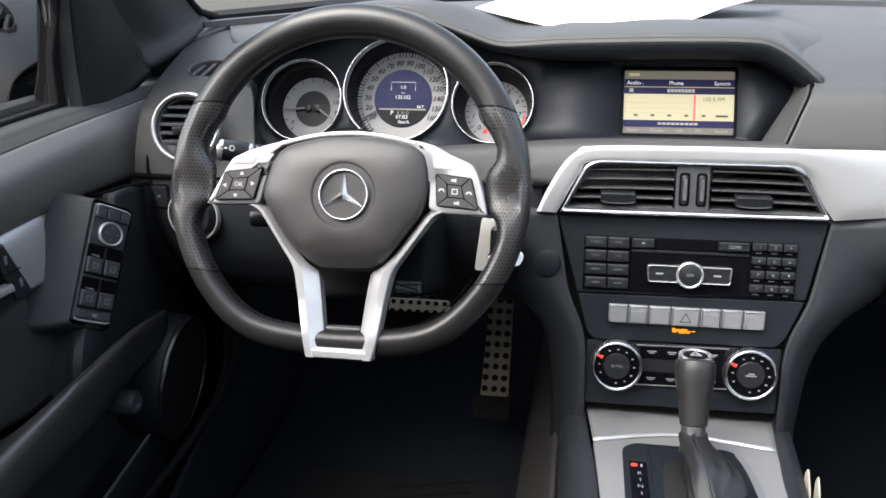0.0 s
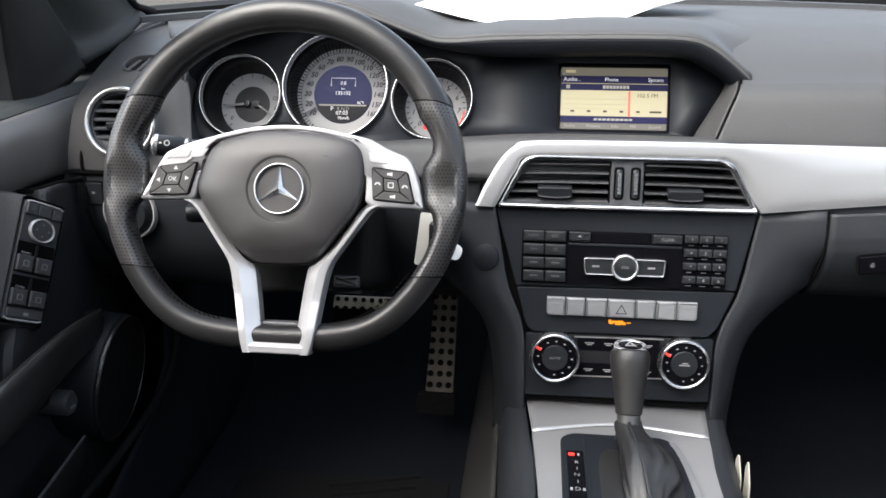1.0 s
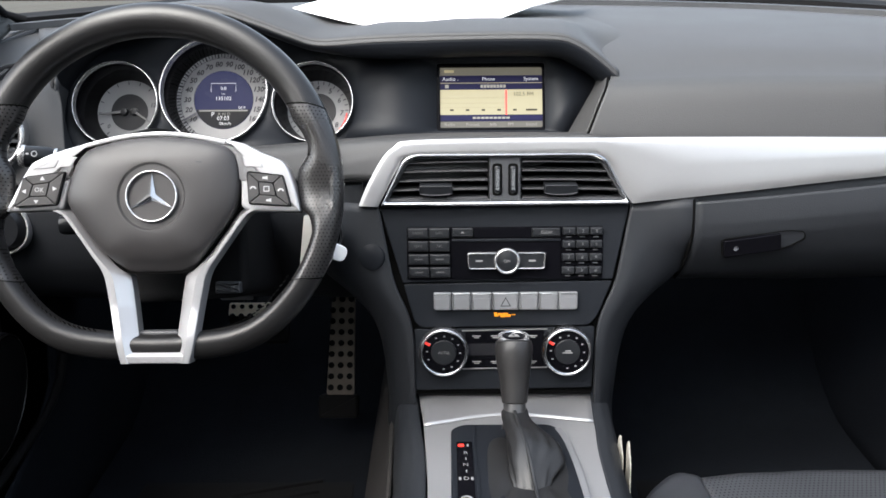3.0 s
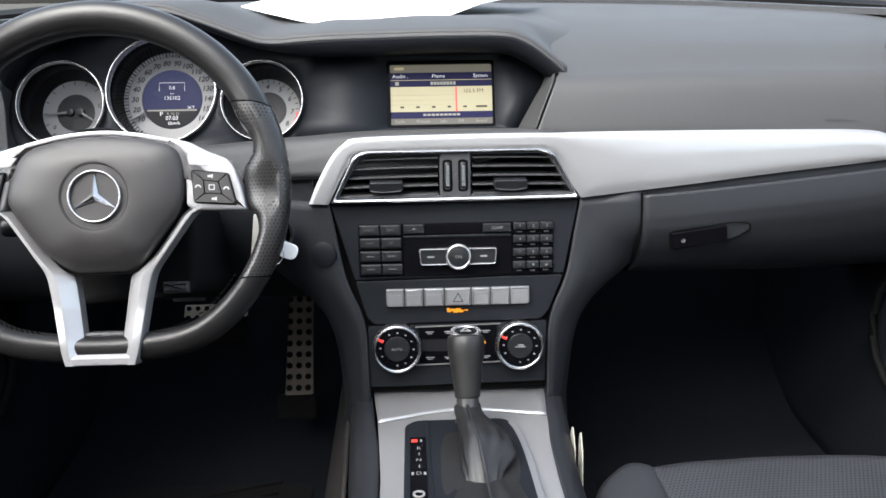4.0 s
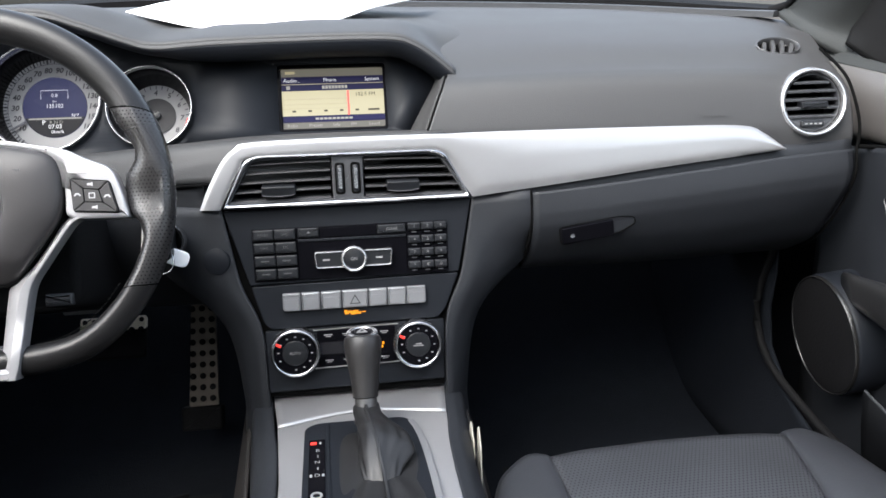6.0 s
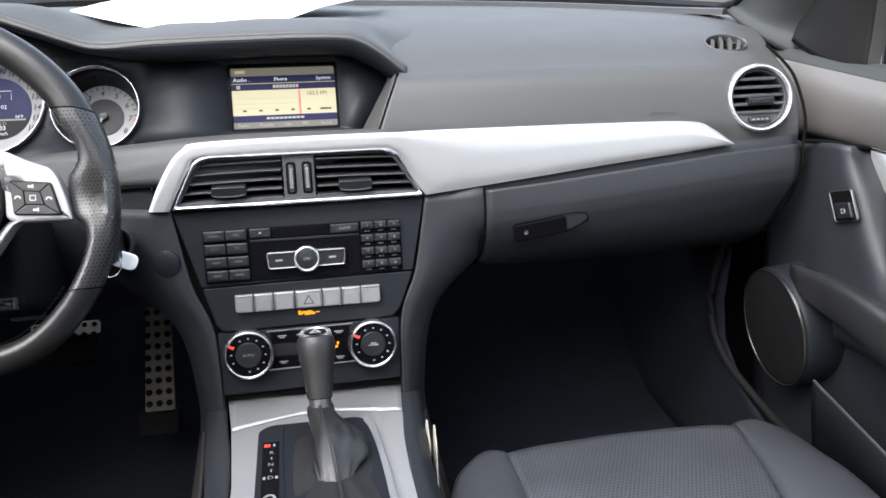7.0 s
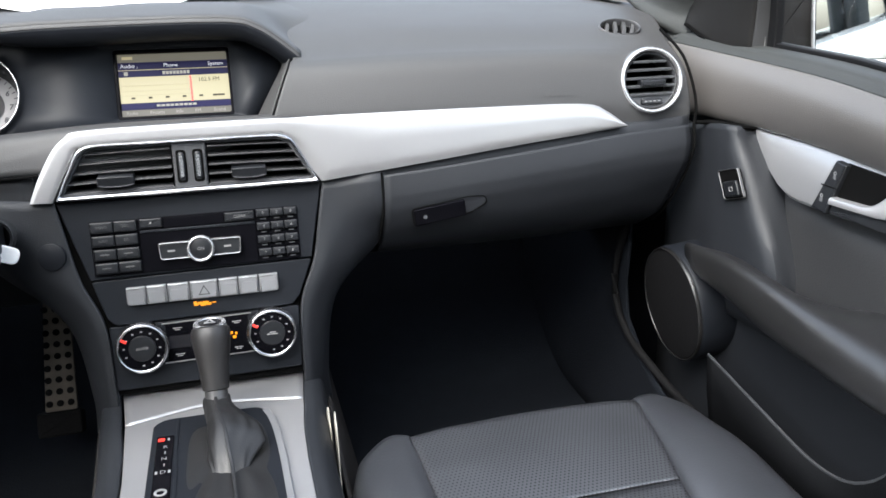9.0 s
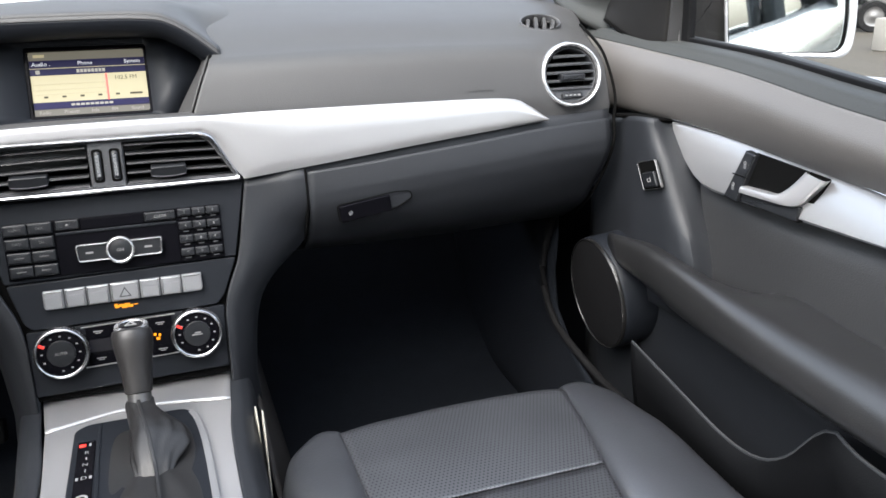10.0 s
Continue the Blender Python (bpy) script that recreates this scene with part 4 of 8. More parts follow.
def vents():
    """Twin centre outlets with slats, tabs and two thumb wheels."""
    opening = [(-0.138, sy(0.5815)), (0.138, sy(0.5825)), (0.110, sy(0.627)), (0.098, sy(0.6315)), (-0.100, sy(0.6315)), (-0.112, sy(0.627))]
    fr = thing("centre_vent_frame", STACK, "chrome-edged frame round the centre air vents", "vent frame")
    outer = rounded(opening, [0.003, 0.003, 0.012, 0.012, 0.012, 0.012], 4)
    big = [(x * 1.036, y + (0.0035 if y > sy(0.61) else -0.0055)) for x, y in outer]
    part("bezel", ring(big, outer, -0.004, 0.0105, top=0.013), CHROME, fr, "thin chrome bezel")
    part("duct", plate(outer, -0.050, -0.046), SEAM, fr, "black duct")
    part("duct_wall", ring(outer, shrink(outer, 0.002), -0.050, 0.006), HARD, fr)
    part("divider", plate(rounded(box2(-0.018, sy(0.582), 0.018, sy(0.6315)), 0.001), -0.020, 0.0065, 0.001), HARD, fr, "grey-black divider")
    for s in (-1, 1):
        part("wheel_slot", plate(rounded(box2(s * 0.0090 - 0.0056, sy(0.5875), s * 0.0090 + 0.0056, sy(0.6235)), 0.004), 0.002, 0.0069), SEAM, fr)
        wh = part("thumb_wheel", plate(rounded(box2(s * 0.0090 - 0.0036, sy(0.5900), s * 0.0090 + 0.0036, sy(0.6210)), 0.0034), 0.004, 0.0085, 0.002, 0.0030), KEYCAP, fr, "black thumb wheel")
        part("wheel_mark", bars([(s * 0.0090 - 0.0019, s * 0.0090 + 0.0019, sy(0.6055) + 0.0050 * k) for k in (-2.0, -1.2, -0.4, 0.4, 1.2, 2.0)], 0.0036, z=0.0122), CHROME, wh, "silver bars on the wheel")
    for s in (-1, 1):
        vt = thing("centre_air_vent", STACK @ pose(s * 0.072, sy(0.605), 0), "black slatted centre air vent with a sliding tab", "air vent", "centre air vents")
        for k in range(5):
            z = 0.5862 + k * 0.0102
            x_in, x_out = 0.0200 - 0.072, 0.1365 - 0.072 - max(0, (z - 0.583) * 0.62)
            line = [(s * (x_in + (x_out - x_in) * q), sy(z) - sy(0.605) - 0.0014 * q * q, -0.003 + 0.002 * (1 - q)) for q in np.linspace(0, 1, 8)]
            part("slat", sweep(line, rounded([(-0.0010, -0.012), (0.0010, -0.012), (0.0014, 0.0062), (0.0004, 0.0082), (-0.0010, 0.0078)], 0.0006), up=(0, -0.22, 1)), SLAT, vt)
        x = s * 0.0635 - s * 0.072 + (-0.0158 if s < 0 else 0.0)
        tab = rounded([(-0.0188, 0.0052), (0.0188, 0.0052), (0.0195, -0.0040), (0.0150, -0.0062), (-0.0150, -0.0062), (-0.0195, -0.0040)][::-1], 0.0016)
        tb = part("tab", plate(tab, -0.004, 0.0135, 0.0014), KEYCAP, vt, "black sliding tab", m=pose(x, sy(0.5975) - sy(0.605), 0, 14))
        # paler strip paints the highlight along the tab's lower edge
        part("tab_edge_glint", sweep(cat([(-0.0180, -0.0045, 0.0132), (-0.010, -0.0056, 0.0140), (0.0, -0.0059, 0.0142), (0.010, -0.0056, 0.0140), (0.0180, -0.0045, 0.0132)], 16), circle(0.0007, 6)), KEYGREY, tb, "pale strip drawn as the tab's edge highlight", m=pose(x, sy(0.5975) - sy(0.605), 0, 14))


vents()


def control_panel():
    """Satin black panel of the centre stack below the vents."""
    cp = thing("centre_stack_panel", STACK, "satin black centre stack panel under the vents", "panel")
    top = [(-0.1445, sy(0.574)), (-0.119, sy(0.488)), (0.126, sy(0.491)), (0.1445, sy(0.5765))]
    part("upper_face", plate(rounded(top, 0.002, 3), -0.012, 0.000, 0.001), SATIN, cp)
    mid = [(-0.118, sy(0.4865)), (-0.106, sy(0.444)), (-0.098, sy(0.436)), (0.098, sy(0.438)), (0.108, sy(0.448)), (0.1255, sy(0.4895))]
    part("middle_face", plate(rounded(mid, 0.003, 3), -0.012, 0.001, 0.001), SATIN, cp)
    low = [(-0.106, sy(0.434)), (-0.105, sy(0.362)), (0.104, sy(0.364)), (0.106, sy(0.436))]
    part("lower_face", plate(rounded(low, 0.003, 3), -0.012, -0.001, 0.001), SATIN, cp)
    part("backing", plate([(-0.15, sy(0.578)), (-0.104, sy(0.355)), (0.104, sy(0.355)), (0.15, sy(0.578))], -0.03, -0.008), SEAM, cp)


control_panel()


def audio_unit():
    au = thing("car_radio", STACK @ pose(0, sy(0.52), 0), "black car radio with keypad, disc slot and silver-ringed dial", "radio")

    def y(z):
        return sy(z) - sy(0.52)

    part("faceplate", plate(rounded(box2(-0.1135, y(0.4915), 0.1140, y(0.5520)), 0.002), -0.006, 0.0012, 0.0006), GLOSS, au, "gloss black faceplate")
    part("glass_field", plate(rounded(box2(-0.0620, y(0.492), 0.0650, y(0.5375)), 0.002), 0.001, 0.0022, 0.0006), GLOSS, au, "gloss black centre field")
    part("disc_slot", plate(rounded(box2(-0.036, y(0.5395), 0.030, y(0.5500)), 0.001), 0.001, 0.0024, 0.0004), GLOSS, au, "disc slot flap")
    part("slot_ledge", plate(rounded(box2(-0.0615, y(0.5355), 0.0645, y(0.5385)), 0.0006), 0.001, 0.0036, 0.0008), SATIN, au)
    words = {(0, 0): "RADIO", (0, 1): "DISC", (1, 0): "NAVI", (1, 1): "TEL"}
    for r in range(4):
        for c in range(2):
            x0 = -0.1125 + c * 0.0245 + 0.0004 * r
            z1 = 0.5512 - r * 0.0149
            k = part("key", plate(rounded(box2(x0, y(z1 - 0.0118), x0 + 0.0236, y(z1)), 0.0012), 0, 0.0060, 0.0013, 0.0003), KEYCAP, au)
            if (r, c) in words:
                part("print", lettering([(words[r, c], x0 + 0.0118, y(z1 - 0.0056), 0.0040, 0)], deep=0.0064), DIMPRINT, k)
            else:
                part("print", bars([(x0 + 0.007, x0 + 0.0165, y(z1 - 0.0056))], 0.0014, z=0.0064), DIMPRINT, k)
    k = part("eject_key", plate(rounded(box2(-0.0610, y(0.5405), -0.0370, y(0.5510)), 0.0012), 0, 0.0052, 0.0013), KEYCAP, au)
    part("print", plate([(-0.051, y(0.5452)), (-0.047, y(0.5452)), (-0.049, y(0.5478))], 0.0052, 0.0054), PRINT, k)
    k = part("clear_key", plate(rounded(box2(0.0310, y(0.5405), 0.0640, y(0.5505)), 0.0012), 0, 0.0052, 0.0013), KEYCAP, au)
    part("print", lettering([("CLEAR", 0.048, y(0.5455), 0.0046, 0)], deep=0.0055), PRINT, k)
    for r in range(4):
        for c in range(3):
            x0 = 0.0668 + c * 0.0157 - 0.0003 * r
            z1 = 0.5512 - r * 0.0149
            k = part("number_key", plate(rounded(box2(x0, y(z1 - 0.0085), x0 + 0.0147, y(z1)), 0.0012), 0, 0.0064, 0.0013, 0.0003), KEYCAP, au)
            s = "123456789*0#"[r * 3 + c]
            part("print", lettering([(s, x0 + 0.0074, y(z1 - 0.0042), 0.0048, 0)], deep=0.0072), PRINT, k)
            part("legend", bars([(x0 + 0.0042, x0 + 0.0105, y(z1 - 0.0111))], 0.0014, z=0.0014), DIMPRINT, au)
    # rocker with the dial
    rock = rounded([(-0.0425, y(0.5040)), (0.0460, y(0.5040)), (0.0475, y(0.5235)), (-0.0440, y(0.5235))], 0.004)
    rk = part("rocker", ring(rock, shrink(rock, 0.0020), 0.001, 0.0072, top=0.0088), BEZEL, au, "chrome-edged rocker", angle=70)
    part("rocker_face", plate(shrink(rock, 0.0018), 0.001, 0.0066, 0.0008), KEYCAP, rk)
    part("print", bars([(-0.034, -0.026, y(0.5137)), (0.0275, 0.0355, y(0.5137))], 0.0022, z=0.0068), PRINT, rk)
    dl = part("dial", lathe([(0.0148, 0.001), (0.0150, 0.009)] + bead(0.0133, 0.0105, -0.0017, 0.0024) + [(0.0115, 0.0095)], 48, cx=0.002, cy=y(0.5137)), BEZEL, au, "knurled chrome dial", angle=60)
    bm = bmesh.new()
    for i in range(36):
        a = 2 * math.pi * i / 36
        merge(bm, block(-0.0004, 0.0004, -0.0005, 0.0005, 0.002, 0.0105), pose(0.002 + 0.0150 * math.cos(a), y(0.5137) + 0.0150 * math.sin(a), 0, 0, 0, math.degrees(a)))
    part("knurl", bm, CHROME, dl)
    part("dial_face", lathe([(0.0116, 0.001), (0.0116, 0.0108), (0.0108, 0.0112), (0, 0.0110)], 40, cx=0.002, cy=y(0.5137)), KEYCAP, dl, "black dial cap")
    part("print", lettering([("ON", 0.002, y(0.5137), 0.0050, 0)], deep=0.0114), PRINT, dl)


audio_unit()


def switch_row():
    sw = thing("switch_row", STACK @ pose(0, sy(0.467), 0), "row of seven satin silver rocker switches with a hazard switch", "switch row")
    edges = [-0.0835, -0.0620, -0.0395, -0.0150, 0.0165, 0.0390, 0.0620, 0.0850]
    for i in range(7):
        a, b = edges[i] + 0.0005, edges[i + 1] - 0.0005
        c = 0.004
        rad = [c if i == 0 else 0.0012, c if i == 6 else 0.0012, 0.0012, 0.0012]
        k = part("hazard_switch" if i == 3 else "rocker_switch", plate(rounded(box2(a, -0.0100, b, 0.0105), rad), -0.004, 0.0075, 0.0018), SILVERKEY, sw)
        if i == 3:
            t = [(0.0007 + 0.0074 * math.cos(radians(q)), -0.0020 + 0.0074 * math.sin(radians(q))) for q in (90, 210, 330)]
            part("triangle", ring(t, [(0.0007 + (x - 0.0007) * 0.74, -0.0020 + (y + 0.0020) * 0.74) for x, y in t], 0.0070, 0.0078), INK, k, "dark hazard triangle")
        else:
            bm = sweep([(a + 0.001, 0.0035, 0.0074), (b - 0.001, 0.0035, 0.0074)], [(-0.0006, -0.0004), (0.0006, -0.0004), (0, 0.0005)], up=(0, 0, 1))
            part("ridge", bm, SILVERKEY, k)
    bm = bars([(-0.0125, -0.0090, -0.0150), (-0.0120, -0.0075, -0.0172), (-0.0080, -0.0030, -0.0160), (-0.0050, 0.0010, -0.0180), (-0.0020, 0.0040, -0.0156), (0.0020, 0.0070, -0.0176)], 0.0028, z=0.0014)
    part("warning_lamp", bm, AMBER, sw, "lit amber warning lamp")
    part("lamp_print", bars([(-0.0115, -0.0085, -0.0163), (-0.006, 0.000, -0.0158), (-0.005, 0.004, -0.0178), (0.008, 0.0125, -0.0166)], 0.0012, z=0.0015), AMBER, sw)


switch_row()


def climate_panel():
    cl = thing("climate_panel", STACK @ pose(0, sy(0.41), 0), "black climate control panel with two chrome-ringed temperature dials", "climate control")

    def y(z):
        return sy(z) - sy(0.41)

    for s in (-1, 1):
        cx = s * 0.0718
        knob = part("temperature_dial", lathe([(0.0285, -0.003), (0.0285, 0.012), (0.0283, 0.0145)] + bead(0.0262, 0.0150, -0.0021, 0.0032) + [(0.0238, 0.0140)], 56, cx=cx, cy=0.0), CHROME, cl, "knurled chrome temperature dial", angle=60)
        bm = bmesh.new()
        for i in range(60):
            a = 2 * math.pi * i / 60
            merge(bm, block(-0.0004, 0.0004, -0.0007, 0.0007, -0.001, 0.0125), pose(cx + 0.0286 * math.cos(a), 0.0286 * math.sin(a), 0, 0, 0, math.degrees(a)))
        part("knurl", bm, CHROME, knob)
        part("scale_ring", lathe([(0.0240, 0.008), (0.0236, 0.0152), (0.0150, 0.0162), (0.0148, 0.0150)], 48, cx=cx), GLOSS, knob, "black scale ring")
        part("cap", lathe([(0.0147, 0.008), (0.0147, 0.0156), (0.0138, 0.0164), (0, 0.0168)], 40, cx=cx), KEYCAP, knob, "black push cap")
        bm = bmesh.new()
        for i in range(11):
            a = radians(-115 + i * 29.5)
            merge(bm, plate(rounded(box2(-0.0012, -0.0008, 0.0012, 0.0008), 0.0003), 0, 0.0003), pose(cx + 0.0192 * math.sin(a), 0.0192 * math.cos(a), 0.0160, 0, 0, 0))
        part("scale_print", bm, PRINT, knob)
        part("marker", plate(rounded(box2(-0.0032, -0.0014, 0.0032, 0.0014), 0.0008), 0, 0.0012), RED, knob, "red temperature marker",
             m=pose(cx - 0.0185, 0.0105, 0.0157, 0, 0, -30))
        if s < 0:
            part("print", lettering([("AUTO", cx, 0.0, 0.0046, 0)], deep=0.0170), PRINT, knob)
        else:
            part("print", bars([(cx - 0.006, cx + 0.006, -0.0008), (cx - 0.003, cx + 0.004, 0.0014)], 0.0014, z=0.0170), PRINT, knob)
    fr = rounded([(-0.046, y(0.387)), (0.046, y(0.389)), (0.046, y(0.4335)), (-0.046, y(0.432))], 0.002)
    part("key_field", plate(fr, -0.002, 0.0022, 0.0006), GLOSS, cl, "gloss black key field")
    for e0, e1, z0 in ((-0.050, 0.050, 0.4328), (-0.050, 0.050, 0.3880)):
        part("field_edge", sweep([(e0, y(z0) - 0.0004, 0.0022), (e1, y(z0) + 0.0012, 0.0022)], circle(0.0008, 6)), DARKSILVER, cl, "thin silver edge")
    for a, b in [(-0.0435, -0.0225), (-0.0215, -0.0010), (0.0010, 0.0215), (0.0225, 0.0435)]:
        for z0, z1 in [(0.4195, 0.4315), (0.3895, 0.4015)]:
            k = part("key", plate(rounded(box2(a, y(z0), b, y(z1)), 0.0010), 0.001, 0.0025, 0.0002), GLOSS, cl)
            part("print", bars([((a + b) / 2 - 0.005, (a + b) / 2 + 0.005, y((z0 + z1) / 2) + 0.0008)], 0.0012, z=0.0027, bm=bars([((a + b) / 2 - 0.003, (a + b) / 2 + 0.003, y((z0 + z1) / 2) - 0.0012)], 0.0010, z=0.0027)), PRINT, k)
    part("readout", plate(rounded(box2(-0.0435, y(0.4035), 0.0195, y(0.4175)), 0.0012), 0.001, 0.0030), LCD_DARK, cl, "dark readout strip")
    bm = bars([(0.0245, 0.0275, y(0.4135)), (0.0300, 0.0325, y(0.4125)), (0.0270, 0.0310, y(0.4085))], 0.0030, z=0.0030)
    part("airflow_lamp", bm, AMBER, cl, "lit airflow symbol")
    part("indicator", bars([(-0.0062, -0.0045, y(0.4085)), (-0.0062, -0.0045, y(0.3960))], 0.0042, z=0.0050), PRINT, cl)


climate_panel()


# ---------- display ----------
def display():
    slope = 0.40
    m = leaning(-0.0115, 1.0682, 0.688, slope)
    n = math.hypot(1, slope)

    def v(z):
        return (z - 0.688) * n

    ds = thing("dashboard_display", m, "lit navigation display set deep in a black bezel", "display")
    # bezel with slanted right end
    opening = [(-0.0665, v(0.6505)), (0.0665, v(0.6505)), (0.0665, v(0.7265)), (-0.0665, v(0.7265))]
    q = rounded(opening, 0.003, 4)
    part("screen_surround", ring([(x * 1.03, y * 1.05) for x, y in q], [(x * 0.96, y * 0.935) for x, y in q], -0.010, -0.0012), GLOSS, ds, "black screen surround")
    # fine edge line round the slanted end
    part("edge_line", sweep(cat([(0.0950, -0.0450, 0.001), (0.1118, -0.0165, 0.001), (0.1295, 0.0185, 0.001), (0.0915, 0.0458, 0.001), (0.0770, 0.0512, 0.001)], 30), circle(0.0006, 6)), KEYGREY, ds, "fine grey edge line")
    x0, x1, z0, z1 = -0.0625, 0.0638, v(0.6525), v(0.7242)
    h = z1 - z0
    scr = part("screen", plate(box2(x0, z0, x1, z1), -0.008, -0.005), SCR_GREY, ds, "lit colour screen")

    def band(name, f0, f1, ma, e=0.0, xa=x0, xb=x1):
        return part(name, plate(box2(xa, z1 - h * f1, xb, z1 - h * f0), -0.005, -0.0044 + e), ma, scr)

    band("menu_band", 0.135, 0.255, SCR_NAVY)
    band("menu_rule", 0.252, 0.262, SCR_RULE, 0.0002)
    band("title_band", 0.262, 0.365, SCR_NAVY)
    band("tuner_field", 0.365, 0.775, SCR_BEIGE)
    for f in (0.50, 0.585, 0.655):
        band("tuner_rule", f, f + 0.008, SCR_RULE, 0.0003, x0, x0 + 0.080)
    band("message_band", 0.775, 0.880, SCR_NAVY)
    band("tuner_needle", 0.375, 0.775, RED, 0.0004, x0 + 0.0805, x0 + 0.0828)

    def yy(f):
        return z1 - h * f

    part("menu_text", lettering([("Audio .", x0 + 0.0125, yy(0.195), 0.0068, 0), ("Phone", x0 + 0.0600, yy(0.195), 0.0064, 0), ("System", x0 + 0.1125, yy(0.195), 0.0064, 0)], deep=-0.0038), LCD_TEXT, scr)
    part("title_bars", bars([(x0 + 0.050 + 0.004 * k, x0 + 0.0532 + 0.004 * k, yy(0.312)) for k in range(8)], 0.0040, z=-0.0042, bm=bars([(x0 + 0.006, x0 + 0.0105, yy(0.312))], 0.0045, z=-0.0042)), SCR_FAINT, scr)
    part("frequency_text", lettering([("102.5 FM", x0 + 0.1030, yy(0.445), 0.0068, 0)], deep=-0.0038), SCR_INK, scr)
    part("scale_bars", bars([(x0 + 0.012 + k * 0.0195, x0 + 0.0165 + k * 0.0195, yy(0.700)) for k in range(6)], 0.0022, z=-0.0040, bm=bars([(x0 + 0.106, x0 + 0.120, yy(0.700))], 0.0022, z=-0.0040)), SCR_INK, scr)
    part("message_bars", bars([(x0 + 0.040 + 0.0052 * k, x0 + 0.0442 + 0.0052 * k, yy(0.828)) for k in range(9)], 0.0026, z=-0.0040), SCR_FAINT, scr)
    part("foot_text", lettering([("Radio", x0 + 0.0115, yy(0.935), 0.0056, 0), ("Presets", x0 + 0.040, yy(0.935), 0.0056, 0), ("Info", x0 + 0.0655, yy(0.935), 0.0056, 0),
                                 ("FM", x0 + 0.087, yy(0.935), 0.0056, 0), ("Sound", x0 + 0.1125, yy(0.935), 0.0056, 0)], deep=-0.0042), SCR_FAINT, scr)
    part("clock_bars", bars([(x0 + 0.005, x0 + 0.017, yy(0.065))], 0.0034, z=-0.0046), SCR_RULE, scr)


display()


# ---------- gauges ----------
def gauge(x, y, z, r, kind):
    label = {"fuel": "round temperature and fuel gauge with a silver face", "speed": "large round speedometer with a blue display in its middle",
             "rev": "round rev counter with a silver face"}[kind]
    g = thing("gauge", leaning(x, y, z, 0.40), label, "gauge", "dashboard gauges")
    fr = 0.90 if kind == "speed" else 0.80
    part("tube", lathe([(r * 0.985, 0.004), (r * 0.97, -0.006), (r * fr, -0.044)], 56), GLOSS, g, "black tube", thick=0.0015)
    part("bezel", lathe([(r * 0.962, -0.010)] + bead(r * 0.990, 0.004, r * 0.024, 0.0040) + [(r * 1.02, -0.012)], 72), BEZEL, g, "polished chrome bezel", angle=70)
    fz = -0.042
    face = part("face", lathe([(r * fr, fz - 0.002), (r * fr, fz), (0, fz)], 56), GLOSS if kind == "speed" else DIAL, g)
    if kind == "speed":
        part("number_band", lathe([(r * 0.83, fz), (r * 0.83, fz + 0.0010), (r * 0.58, fz + 0.0022), (r * 0.575, fz)], 64), DIAL, g, "silver number band")
        part("tick_band", lathe([(r * 0.90, fz), (r * 0.90, fz + 0.004), (r * 0.835, fz + 0.0012)], 64), DIAL, g, "raised outer band")
        mid = part("round_display", lathe([(r * 0.57, fz), (r * 0.57, fz + 0.002), (0, fz + 0.002)], 48), LCD_BLUE, g, "round blue display")
        low = [(r * 0.565 * math.cos(a), r * 0.565 * math.sin(a)) for a in np.linspace(radians(200), radians(340), 24)]
        part("display_foot", plate(low, fz + 0.002, fz + 0.0024), LCD_DARK, mid, "black lower field")
        nums = []
        for i in range(16):
            a = radians(213 - i * 16.4)
            nums.append((str(10 * (i + 1)), r * 0.70 * math.cos(a), r * 0.70 * math.sin(a), r * 0.140, 0))
        part("number_print", lettering(nums, deep=fz + 0.0030, bold=0.025, slant=0.2), INK, face)
        bm = bmesh.new()
        for i in range(67):
            a = radians(228 - i * 4.1)
            w = 0.0010 if i % 4 == 0 else 0.0006
            merge(bm, block(r * (0.815 if i % 2 == 0 else 0.84), r * 0.895, -w, w, 0, 0.0004), pose(0, 0, fz + 0.0038, 0, 0, math.degrees(a)))
        part("tick_print", bm, INK, face)
        part("reading_print", lettering([("0.8", 0, r * 0.22, r * 0.095, 0), ("km", 0, r * 0.11, r * 0.055, 0), ("135102", 0, r * 0.02, r * 0.105, 0), ("56°F", r * 0.36, r * -0.165, r * 0.075, 0),
                                    ("07:03", 0, r * -0.37, r * 0.11, 0), ("0km/h", r * 0.04, r * -0.47, r * 0.090, 0)], deep=fz + 0.0030), LCD_TEXT, mid)
        part("selector_readout", lettering([("P", r * -0.20, r * -0.29, r * 0.12, 0)], deep=fz + 0.0032), LCD_TEXT, mid)
        part("selector_dim", lettering([("R N D", r * 0.02, r * -0.29, r * 0.09, 0)], deep=fz + 0.0030), SCR_FAINT, mid)
        part("readout_box", sweep([(r * -0.24, r * 0.16, fz + 0.003), (r * -0.24, r * 0.32, fz + 0.003), (r * 0.24, r * 0.32, fz + 0.003), (r * 0.24, r * 0.16, fz + 0.003)], circle(0.0004, 4)), LCD_TEXT, mid)
        part("band_line", bars([(-r * 0.47, r * 0.47, -r * 0.215)], r * 0.03, z=fz + 0.0026), SCR_FAINT, mid)
        part("needle", plate([(r * 0.575, -0.0015), (r * 0.86, -0.0008), (r * 0.86, 0.0008), (r * 0.575, 0.0015)], 0, 0.002), DARKPRINT, g, "dark needle at rest", m=pose(0, 0, fz + 0.005, 0, 0, 209))
    else:
        part("centre_disc", lathe([(r * 0.450, fz), (r * 0.450, fz + 0.0012), (0, fz + 0.0016)], 40), DIALDARK, g, "dark centre disc")
        bm = bmesh.new()
